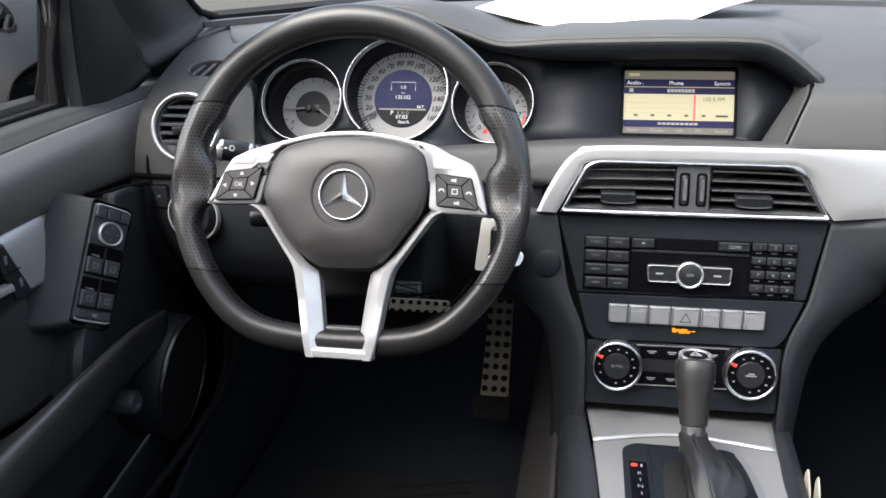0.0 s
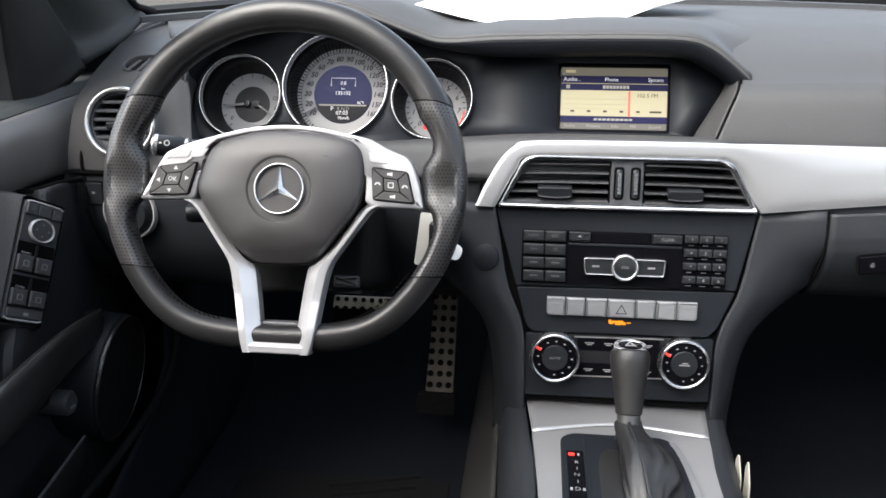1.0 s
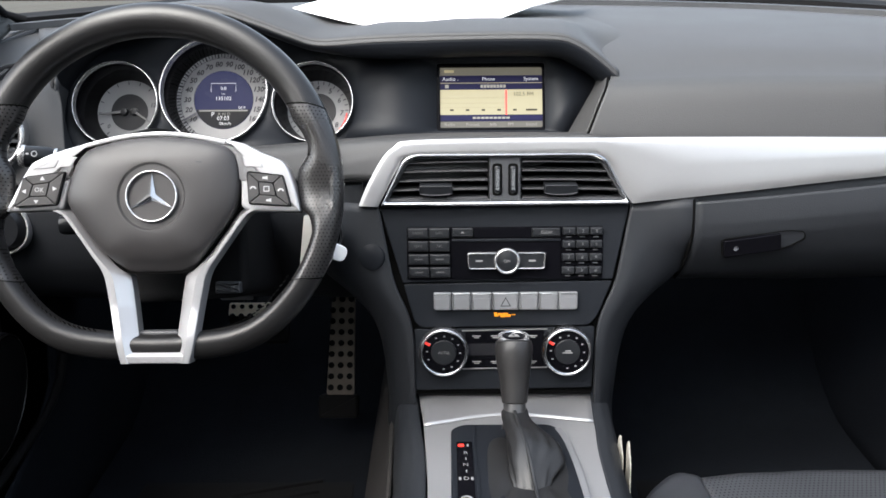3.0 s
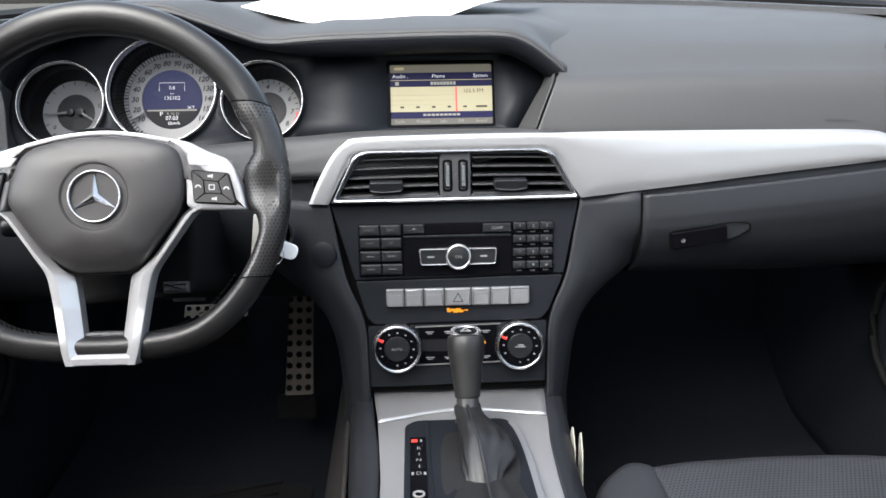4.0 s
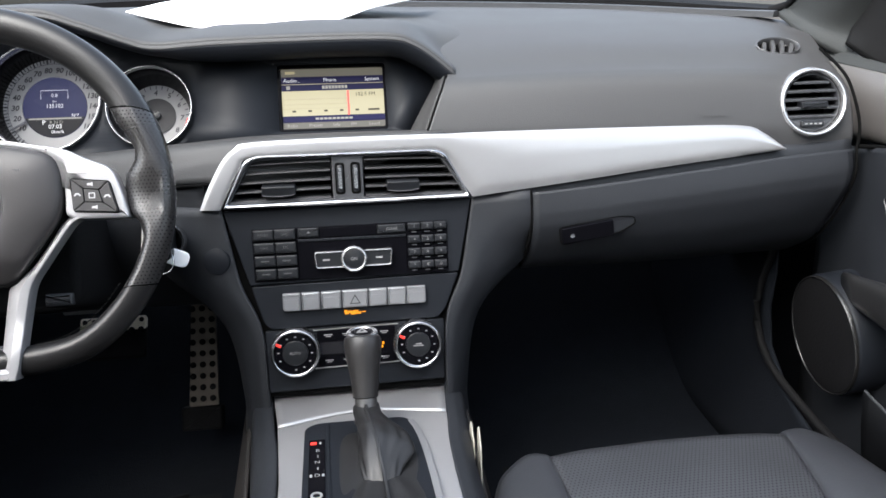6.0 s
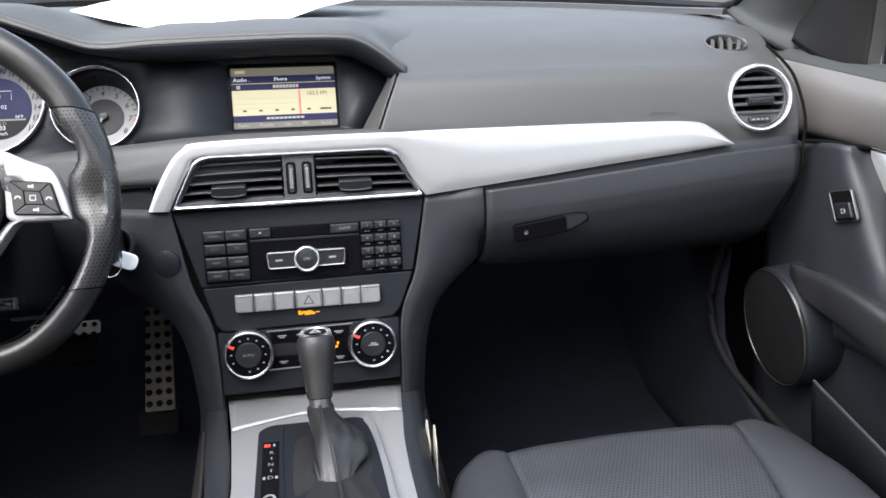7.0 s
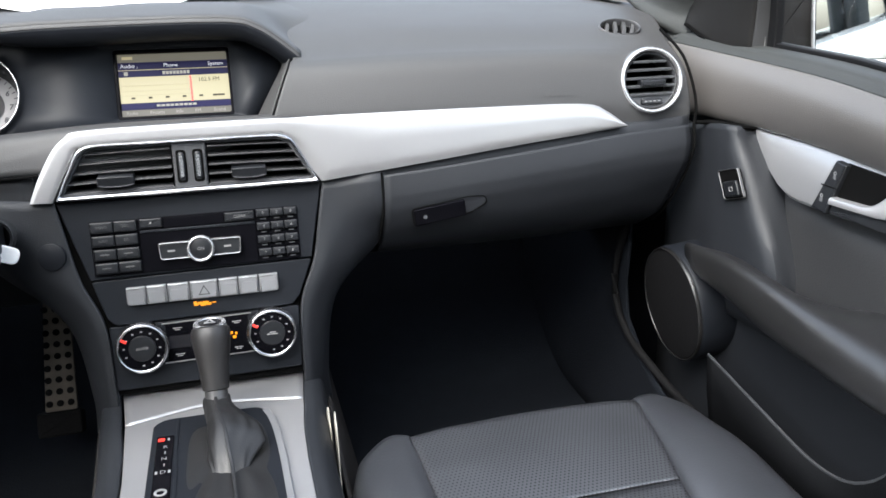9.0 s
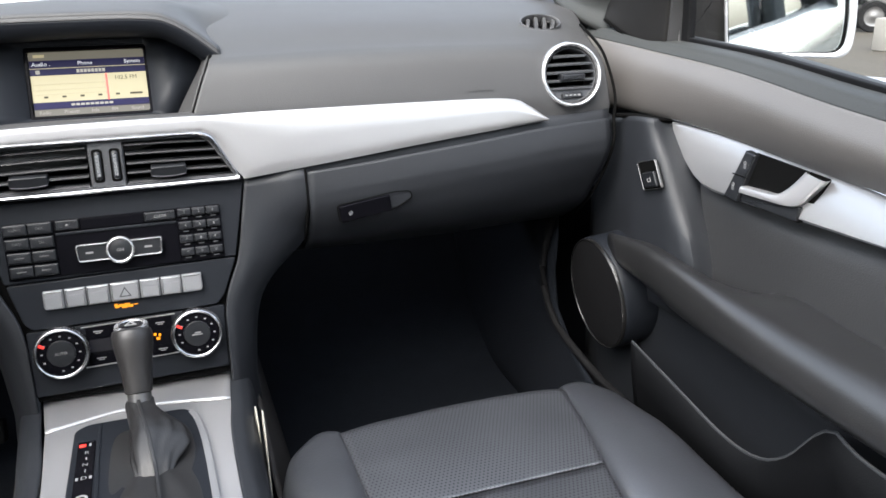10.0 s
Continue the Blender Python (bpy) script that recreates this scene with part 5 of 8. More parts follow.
        for i in range(25 if kind == "rev" else 13):
            a = radians(225 - i * (11.2 if kind == "rev" else 22))
            merge(bm, block(r * 0.690, r * 0.775, -0.0005, 0.0005, 0, 0.0004), pose(0, 0, fz + 0.0004, 0, 0, math.degrees(a)))
        part("tick_print", bm, INK, face)
        if kind == "rev":
            nums = [(str(i), r * 0.590 * math.cos(radians(225 - i * 33)), r * 0.590 * math.sin(radians(225 - i * 33)), r * 0.180, 0) for i in range(9)]
            part("number_print", lettering(nums, deep=fz + 0.0008, bold=0.02, slant=0.2), INK, face)
            arc = [(r * 0.730 * math.cos(a), r * 0.730 * math.sin(a)) for a in np.linspace(radians(-5), radians(-42), 12)]
            part("red_band", sweep([(px_, py_, fz + 0.0008) for px_, py_ in arc], rounded(box2(-0.0010, -0.0003, 0.0010, 0.0003), 0.0001)), RED, face, "red band")
            part("warning_lamp", lathe([(0.0032, fz), (0.0032, fz + 0.0012), (0, fz + 0.0016)], 16, cx=-r * 0.246, cy=-r * 0.508), RED, g, "lit red warning lamp")
        else:
            part("number_print", lettering([("120", r * 0.600, r * 0.164, r * 0.140, 0), ("80", r * 0.630, -r * 0.090, r * 0.140, 0), ("40", r * 0.530, -r * 0.350, r * 0.120, 0), ("0", -r * 0.510, -r * 0.350, r * 0.140, 0)], deep=fz + 0.0008, bold=0.02, slant=0.2), INK, face)
        for cx, turn in (((-r * 0.115, 186), (r * 0.131, -34)) if kind == "fuel" else ((0, 236),)):
            part("needle", plate([(-0.004, -0.0016), (r * 0.60, -0.0007), (r * 0.60, 0.0007), (-0.004, 0.0016)], 0, 0.0022), NEEDLE, g, "grey needle", m=pose(cx, 0, fz + 0.004, 0, 0, turn))
            part("needle_hub", lathe([(r * 0.095, fz + 0.001), (r * 0.085, fz + 0.006), (0, fz + 0.007)], 24, cx=cx), KEYCAP, g, "black needle hub")
    return g


for (gx, gz, gr), gk in zip(GAUGES, ("fuel", "speed", "rev")):
    gauge(gx, 1.065 + 0.40 * (gz - 0.68), gz, gr, gk)


# ---------- steering wheel ----------
def steering_wheel():
    sw = thing("steering_wheel", leaning(-0.347, 0.819, 0.631, 0.333), "black leather sports steering wheel, flat at the bottom, with silver spokes", "steering wheel")
    R = 0.1655

    def mid(a):
        x, y = R * math.cos(a), R * math.sin(a)
        if y < -0.12:
            y = -0.12 - 0.032 * math.tanh((-y - 0.12) / 0.034)
        return x, y

    # inner half-width of the rim by angle from the spoke: thumb rest, spoke root, slim lower half
    ANG = (-90, -70, -50, -35, -25, -15, -10, -7, 0, 6, 9, 12, 16, 21, 27, 33, 50, 90)
    INS = (0.0105, 0.0115, 0.0105, 0.0095, 0.0090, 0.0095, 0.0150, 0.0265, 0.0290, 0.0285, 0.0245, 0.0165, 0.0130, 0.0145, 0.0180, 0.0158, 0.0150, 0.0165)

    def section(a):
        d = (math.degrees(a) + 90) % 360 - 90
        d = 180 - d if d > 90 else d
        ins = float(np.interp(d, ANG, INS))
        plump = 0.002 * math.exp(-((d - 25) / 9.0) ** 2) - 0.004 * math.exp(-((d + 1) / 7.0) ** 2)
        out = []
        for q in np.linspace(0, 2 * math.pi, 28, endpoint=False):
            c, h = math.cos(q), math.sin(q)
            w = 0.0158 if c > 0 else ins
            out.append((w * math.copysign(abs(c) ** 0.92, c), (0.0165 + (plump if c < 0.3 else 0.0)) * math.copysign(abs(h) ** 0.92, h)))
        return out

    def stretch(a0, a1, skew0=0.0, skew1=0.0, grow=0.0):
        """Rim from a0 to a1 degrees; skew: how far the seam runs aslant across the rim at each end."""
        n = max(3, int(abs(a1 - a0) / 1.6))
        bm = bmesh.new()
        rows = []
        for s in np.linspace(0, 1, n):
            row = []
            for k in range(28):
                lean = math.cos(2 * math.pi * k / 28)
                a = radians(a0 + (a1 - a0) * s + lean * (skew0 * (1 - s) + skew1 * s))
                x, y = mid(a)
                x2, y2 = mid(a + 0.01)
                t = Vector((x2 - x, y2 - y)).normalized()
                c, h = section(a)[k]
                row.append(bm.verts.new((x + t.y * c * (1 + grow), y - t.x * c * (1 + grow), h * (1 + grow))))
            rows.append(row)
        for p, q in zip(rows, rows[1:]):
            for j in range(28):
                bm.faces.new((p[j], p[(j + 1) % 28], q[(j + 1) % 28], q[j]))
        bm.faces.new(rows[-1])
        bm.faces.new(list(reversed(rows[0])))
        return bm

    part("upper_rim", stretch(29.3, 150.7, -4, 4), LEATHER, sw, "smooth black leather upper rim")
    part("grip", stretch(-30.7, 28.7, 3, -4), GRIP, sw, "perforated leather grip")
    part("grip", stretch(151.3, 210.7, 4, -3), GRIP, sw, "perforated leather grip")
    part("lower_rim", stretch(211.3, 328.7, -3, 3), LEATHER, sw, "smooth black leather lower rim")
    for d, k in ((29, -4), (151, 4), (211, -3), (329, 3)):
        part("seam", stretch(d - 0.4, d + 0.4, k, k, -0.014), SEAM, sw)
    # stitching on the inner side of the lower rim
    bm = bmesh.new()
    for d in (*np.arange(213, 251, 2.0), *np.arange(291, 328, 2.0)):
        a = radians(d)
        x, y = mid(a)
        s = 1 - 0.0125 / math.hypot(x, y)
        merge(bm, block(-0.0018, 0.0018, -0.0005, 0.0005, -0.0004, 0.0006), pose(x * s, y * s, 0.0108, 0, 0, d + 78))
    part("stitching", bm, SEAM, sw, "dark stitching")

    # silver spokes
    # upper wings: left and right of the cover
    left = [(-0.1386, -0.0207), (-0.0943, -0.0191), (-0.0830, -0.0180), (-0.0805, -0.0072), (-0.0765, 0.0095), (-0.0690, 0.0291), (-0.0590, 0.0392), (-0.0275, 0.0480), (0.004, 0.0507),
            (0.004, 0.0536), (-0.0285, 0.0504), (-0.0598, 0.0447), (-0.0798, 0.0393), (-0.0971, 0.0338), (-0.1132, 0.0260), (-0.1208, 0.0140), (-0.1294, -0.0030)]
    right = [(0.1418, -0.0222), (0.1365, 0.0004), (0.1303, 0.0187), (0.1246, 0.0265), (0.1054, 0.0340), (0.0888, 0.0428), (0.0722, 0.0467), (0.0446, 0.0504), (0.0166, 0.0536), (0.004, 0.0536),
             (0.004, 0.0507), (0.0174, 0.0507), (0.0453, 0.0481), (0.0705, 0.0422), (0.0803, 0.0350), (0.0843, 0.0197), (0.0853, -0.0016), (0.0850, -0.0170), (0.0929, -0.0214)]
    part("wing", plate(rounded(left, 0.003, 3), -0.004, 0.0140, 0.0025), SPOKE, sw, "silver side spoke")
    part("wing", plate(rounded(right, 0.003, 3), -0.004, 0.0140, 0.0025), SPOKE, sw, "silver side spoke")
    part("wing_bridge", sweep(cat([(-0.062, 0.0415, 0.0125), (-0.030, 0.0488, 0.0134), (0.004, 0.0522, 0.0138), (0.036, 0.0505, 0.0134), (0.070, 0.0440, 0.0125)], 24), rounded(box2(-0.0022, -0.003, 0.0022, 0.0018), 0.0012), up=(0, 0, 1)), SPOKE, sw, "thin silver bridge over the cover")
    # lower fork: a flat rim, then a facet falling away to the open middle
    c = 0.0035
    for side in (-1, 1):
        leg_o = [(0.0985, -0.0198), (0.0880, -0.0245), (0.0745, -0.0425), (0.0605, -0.0628), (0.0505, -0.0785), (0.0455, -0.0985), (0.0368, -0.1480), (0.0325, -0.1640)]
        leg_i = [(0.0830, -0.0180), (0.0750, -0.0250), (0.0615, -0.0445), (0.0460, -0.0650), (0.0290, -0.0790), (0.0250, -0.0900), (0.0190, -0.1340), (0.0150, -0.1640)]
        a = cat([(c + side * x, y) for x, y in leg_o], 34)
        b = cat([(c + side * x, y) for x, y in leg_i], 34)
        rows = []
        for s, z in ((0, -0.004), (0, 0.0110), (0.05, 0.0136), (0.12, 0.0142), (0.40, 0.0142), (0.46, 0.0132), (0.72, 0.0085), (0.96, 0.0042), (1, 0.0030), (1, -0.010)):
            rise = [0.0062 * min(1, max(0, (-0.112 - p[1]) / 0.030)) for p in a]
            rows.append([(p[0] + (q[0] - p[0]) * s + 0.3 * r, p[1] + (q[1] - p[1]) * s, z + r) for p, q, r in zip(a, b, rise)])
        part("fork_leg", sheet(rows), SPOKE, sw, "silver lower spoke", angle=30)
    foot = []
    for w0, w1, y, z in ((-0.0285, 0.0355, -0.1642, 0.004), (-0.0285, 0.0355, -0.1642, 0.0180), (-0.0280, 0.0350, -0.1632, 0.0198), (-0.0262, 0.0332, -0.1575, 0.0200), (-0.0252, 0.0322, -0.1562, 0.0190), (-0.0225, 0.0295, -0.1500, 0.0085), (-0.0205, 0.0275, -0.1485, -0.004)):
        foot.append([(w0 + 0.0018 + (w1 - w0) * q, y, z) for q in np.linspace(0, 1, 12)])
    part("fork_foot", sheet(foot), SPOKE, sw, "silver foot of the lower spoke", angle=30)
    part("badge_plate", plate(rounded(box2(-0.0160, -0.1500, 0.0230, -0.1345), 0.0035), -0.012, 0.0050, 0.002), KEYGREY, sw, "small dark plate between the lower spokes")
    part("badge_mark", bars([(-0.008, -0.003, -0.1415), (0.0005, 0.0055, -0.1415), (0.009, 0.014, -0.1415)], 0.004, z=0.0051), HARD, sw)
    # airbag cover
    pad = rounded([(-0.0795, -0.0072), (-0.0755, 0.0095), (-0.0680, 0.0289), (-0.0580, 0.0384), (-0.0275, 0.0470), (0.0030, 0.0498), (0.0450, 0.0472), (0.0700, 0.0413), (0.0795, 0.0340), (0.0834, 0.0195), (0.0843, -0.0016), (0.0798, -0.0206), (0.0500, -0.0618), (0.0400, -0.0742), (0.0320, -0.0784), (0.0015, -0.0796), (-0.0215, -0.0796), (-0.0325, -0.0732), (-0.0568, -0.0449), (-0.0768, -0.0168)], 0.010, 5)
    pad = [tuple(p) for p in cat(pad + [pad[0]], 84)[:-1]]
    cx, cy = 0.004, -0.012
    rings_ = []
    for s, z in ((1.0, -0.012), (1.0, 0.0135), (0.990, 0.0165), (0.965, 0.0188), (0.92, 0.0208), (0.85, 0.0230), (0.70, 0.0262), (0.5, 0.0280), (0.465, 0.0278), (0.44, 0.0258), (0.25, 0.0258), (0.02, 0.0256)):
        if s < 0.6:
            k = (0.52 - s) / 0.52
            rings_.append([(cx + 0.001 + (0.0315 * s / 0.46) * math.cos(math.atan2(y - cy, x - cx)), -0.008 + (0.0315 * s / 0.46) * math.sin(math.atan2(y - cy, x - cx)), z) for x, y in pad])
        else:
            rings_.append([(cx + (x - cx) * s, cy + (y - cy) * s, z - 0.0110 * min(1.0, max(0.0, (-0.058 - (cy + (y - cy) * s)) / 0.016))) for x, y in pad])
    part("airbag_cover", sheet(rings_, wrap_u=True), COVER, sw, "black padded airbag cover")
    part("cover_gap", ring([(cx + (x - cx) * 1.02, cy + (y - cy) * 1.02) for x, y in pad], pad, -0.012, 0.008), SEAM, sw)
    part("cover_mark", bars([(0.042, 0.052, 0.024)], 0.0018, z=0.0262), HARD, sw)
    # emblem: ring and three-pointed star
    em = part("emblem", lathe([(0.0246, 0.024)] + bead(0.0234, 0.0275, -0.0011, 0.0020) + [(0.0222, 0.0255)], 56, cx=0.0055, cy=-0.0078), BEZEL, sw, "round chrome emblem", angle=70)
    bm = bmesh.new()
    tip = bm.verts.new((0.0055, -0.0078, 0.0305))
    pts = []
    for k in range(6):
        a = radians(90 + 60 * k)
        rr = 0.0226 if k % 2 == 0 else 0.0040
        pts.append((0.0055 + rr * math.cos(a), -0.0078 + rr * math.sin(a)))
    vs = [bm.verts.new((x, y, 0.0268)) for x, y in pts]
    lo = [bm.verts.new((x, y, 0.0250)) for x, y in pts]
    for k in range(6):
        j = (k + 1) % 6
        bm.faces.new((vs[k], vs[j], tip))
        bm.faces.new((lo[k], lo[j], vs[j], vs[k]))
    part("star", bm, CHROME, em, "three-pointed star", angle=10)
    # key pads
    for side, x_in, x_out in ((-1, -0.0775, -0.1270), (1, 0.0875, 0.1370)):
        a, b = min(x_in, x_out), max(x_in, x_out)
        if side < 0:
            quad = [(-0.1287, -0.0170), (-0.0875, -0.0150), (-0.0793, 0.0175), (-0.1195, 0.0124)]
        else:
            quad = [(0.0926, -0.0150), (0.1336, -0.0178), (0.1257, 0.0127), (0.0906, 0.0165)]
        base = part("key_pad", plate(rounded(quad, 0.003), 0.010, 0.0152, 0.001), SEAM, sw, "black five-key pad")
        c = Vector(np.mean(quad, 0))
        q = [Vector(p) for p in quad]

        def lerp(p, s):
            return tuple(c + (Vector(p) - c) * s)

        cen = [lerp(p, 0.37) for p in quad]
        part("centre_key", plate(rounded(cen, 0.001), 0.012, 0.0180, 0.0005), WHEELKEY, base)
        for k in range(4):
            j = (k + 1) % 4
            big = [lerp(quad[k], 0.97), lerp(quad[j], 0.97), lerp(quad[j], 0.40), lerp(quad[k], 0.40)]
            g = Vector(np.mean(big, 0))
            big = [tuple(g + (Vector(p) - g) * 0.965) for p in big]
            part("key", plate(rounded(big, 0.0008, 3), 0.012, 0.0180, 0.0006), WHEELKEY, base)
            if side < 0:
                turn = (-90, 0, 90, 180)[k]
                part("print", plate([(g.x + 0.0026 * math.cos(radians(turn + q)), g.y + 0.0024 * math.sin(radians(turn + q))) for q in (0, 120, 240)], 0.0180, 0.0182), KEYPRINT, base)
            elif k in (1, 3):
                part("print", sweep([(g.x - 0.0026, g.y - 0.0010, 0.0181), (g.x - 0.0012, g.y + 0.0010, 0.0181), (g.x + 0.0012, g.y + 0.0010, 0.0181), (g.x + 0.0026, g.y - 0.0010, 0.0181)], rounded(box2(-0.0007, -0.0002, 0.0007, 0.0003), 0.0001)), KEYPRINT, base)
            else:
                part("print", plate([(g.x + dx * 0.001, g.y + dy * 0.001) for dx, dy in ((-2.4, -1.0), (0.4, -1.0), (2.4, -2.0), (2.4, 2.0), (0.4, 1.0), (-2.4, 1.0))], 0.0180, 0.0182), KEYPRINT, base)
        if side < 0:
            part("print", lettering([("OK", c.x, c.y, 0.0062, -4)], deep=0.0182), KEYPRINT, base)
        else:
            part("print", ring(rounded(box2(c.x - 0.0032, c.y - 0.0024, c.x + 0.0024, c.y + 0.0028), 0.0006), rounded(box2(c.x - 0.0024, c.y - 0.0016, c.x + 0.0016, c.y + 0.0020), 0.0006), 0.0178, 0.0183), KEYPRINT, base)
        # silver keys above the pad
        for top in ([[(0.0882, 0.0205), (0.1061, 0.0192), (0.1048, 0.0243), (0.0866, 0.0308)]] if side > 0 else
                    [[(-0.1125, 0.0190), (-0.0905, 0.0205), (-0.0870, 0.0292), (-0.1045, 0.0270)], [(-0.0885, 0.0207), (-0.0760, 0.0215), (-0.0690, 0.0314), (-0.0850, 0.0295)]]):
            part("key_gap", plate(rounded(top, 0.0015, 3), 0.0120, 0.01365), SEAM, base)
            part("upper_key", plate(rounded(shrink(top, 0.0005), 0.0012, 3), 0.010, 0.0146, 0.0005), SPOKE, base, "slim silver key")
    # hub and column shroud behind the wheel
    part("hub_back", lathe([(0.070, 0.000), (0.066, -0.018), (0.050, -0.040)], 40, cy=-0.010), HARD, sw, "black rear shell")


steering_wheel()


def column():
    col = thing("steering_column", leaning(-0.347, 0.860, 0.610, 0.333), "black steering column shroud with its stalks", "steering column")
    body = rounded([(-0.062, -0.105), (0.078, -0.098), (0.072, 0.010), (0.036, 0.034), (-0.036, 0.034), (-0.062, 0.010)], 0.02)
    part("shroud", plate(body, -0.20, -0.004, 0.008), RUBBER, col, "black column shroud")
    part("latch", plate(rounded(box2(0.044, -0.094, 0.070, -0.082), 0.002), -0.09, 0.003, 0.003), HARD, col, "grey adjuster latch")
    # indicator stalk
    st = part("stalk", sweep([(-0.055, 0.040, -0.030), (-0.095, 0.0455, -0.024), (-0.138, 0.0480, -0.016)], circle(0.0075, 16)), KEYCAP, col, "black stalk")
    st2 = part("stalk_knob", sweep([(-0.127, 0.0470, -0.018), (-0.133, 0.0475, -0.017), (-0.155, 0.0485, -0.010)], lambda t: circle(0.0085 if t < 0.2 else 0.0112, 20)), KEYCAP, col, "turning stalk knob with printed symbols")
    part("end_ring", sweep([(-0.1555, 0.0485, -0.010), (-0.158, 0.0486, -0.009), (-0.160, 0.0487, -0.0085)], lambda t: circle(0.0118 if t < 0.6 else 0.0105, 24)), BEZEL, st2, "chrome end ring")
    part("band_ring", sweep([(-0.1275, 0.0470, -0.0180), (-0.1265, 0.0470, -0.0182), (-0.1255, 0.0469, -0.0184)], circle(0.0107, 24)), BEZEL, st2, "thin bright ring")
    part("stalk_collar", sweep([(-0.1250, 0.0469, -0.0185), (-0.118, 0.0464, -0.020), (-0.106, 0.0458, -0.0225)], lambda t: circle(0.0104 if t < 0.7 else 0.0086, 20)), KEYCAP, st, "black turning collar")
    part("print", bars([(-0.122, -0.1205, 0.052), (-0.122, -0.1205, 0.047), (-0.117, -0.1155, 0.052), (-0.117, -0.1155, 0.047)], 0.0035, z=-0.0080), KEYPRINT, st)
    part("print", bars([(-0.149, -0.146, 0.0495)], 0.0016, z=0.0016), KEYPRINT, st2)
    part("print", ring(circle(0.0032, 16, -0.1405, 0.0495), circle(0.0022, 16, -0.1405, 0.0495), 0.0010, 0.0016), KEYPRINT, st2)
    lever = part("lower_lever", sweep([(-0.098, -0.0205, -0.036), (-0.112, -0.0210, -0.034), (-0.126, -0.0215, -0.032), (-0.129, -0.0216, -0.0315)], lambda t: circle(0.0105 if t < 0.9 else 0.0088, 20)), KEYCAP, col, "short black lower lever")
    part("lever_shaft", sweep([(-0.050, -0.0190, -0.042), (-0.100, -0.0205, -0.036)], circle(0.0072, 16)), KEYCAP, lever)
    part("lever_ring", sweep([(-0.0985, -0.0205, -0.036), (-0.0965, -0.0205, -0.0362)], circle(0.0110, 20)), BEZEL, lever, "thin bright ring")


column()


def ignition_key():
    ik = thing("ignition_key", pose(-0.205, 0.945, 0.548), "car key in the lock with a white paper tag", "key")
    m = pose(0, 0, 0, 80, 0, 0)
    part("lock_ring", lathe([(0.020, -0.02), (0.022, 0.004), (0.020, 0.009), (0.017, 0.007), (0.016, 0.000)], 32), CHROME, ik, "chrome lock ring", m=m)
    part("key_head", plate(rounded(box2(-0.010, -0.017, 0.010, 0.017), 0.006), 0.0, 0.040, 0.004), KEYCAP, ik, "black key head", m=m)
    part("paper_tag", plate(rounded(box2(-0.008, -0.030, 0.008, 0.030), 0.003), 0, 0.0012, 0.0004), TAG, ik, "cream paper tag", m=pose(-0.018, -0.012, -0.004, 84, 8, 10))
    part("fob", plate(rounded(box2(-0.015, -0.009, 0.015, 0.009), 0.008), 0, 0.004, 0.0015), PAPER, ik, "white plastic fob", m=pose(0.010, -0.015, -0.014, 80, 24, 5))
    part("split_ring", sweep([(0.012 * math.cos(a), -0.038 + 0.004 * math.sin(a), -0.012 + 0.012 * math.sin(a)) for a in np.linspace(0, 2 * math.pi, 24, endpoint=False)], circle(0.0008, 6), closed=True), CHROME, ik, "steel split ring")


ignition_key()


def left_switches():
    hs = thing("headlight_switch", leaning(-0.592, 0.981, 0.552, 0.05), "round headlight switch with a chrome ring", "switch")
    part("ring", lathe([(0.0345, -0.006), (0.0342, 0.006), (0.0330, 0.0085), (0.0312, 0.0085), (0.0300, 0.003), (0.0300, 0.0)], 48), TRIMRING, hs, "chrome ring")
    part("knob", lathe([(0.0300, -0.002), (0.0285, 0.010), (0.024, 0.015), (0, 0.015)], 40), KEYCAP, hs, "black turning knob")
    bs = thing("dash_button", leaning(-0.637, 0.982, 0.573, 0.03), "square black button on the knee panel", "button")
    part("surround", ring(rounded(box2(-0.012, -0.015, 0.012, 0.015), 0.003), rounded(box2(-0.0105, -0.0135, 0.0105, 0.0135), 0.003), -0.002, 0.0025), SEAM, bs)
    part("cap", plate(rounded(box2(-0.0105, -0.0135, 0.0105, 0.0135), 0.003), -0.002, 0.0042, 0.0015), KEYCAP, bs)
    part("print", bars([(-0.002, 0.002, 0.001)], 0.003, z=0.0043), PRINT, bs)


left_switches()


def sensor_blank():
    sb = thing("sensor_cover", leaning(-0.1545, 0.9510, 0.5195, 0.18) @ pose(0, 0, 0, 0, -14, 0), "small round black cover on the stack's flank", "cover")
    part("disc", lathe([(0.0150, -0.006), (0.0150, 0.0005), (0.0140, 0.0012), (0, 0.0012)], 32), SATIN, sb)


sensor_blank()


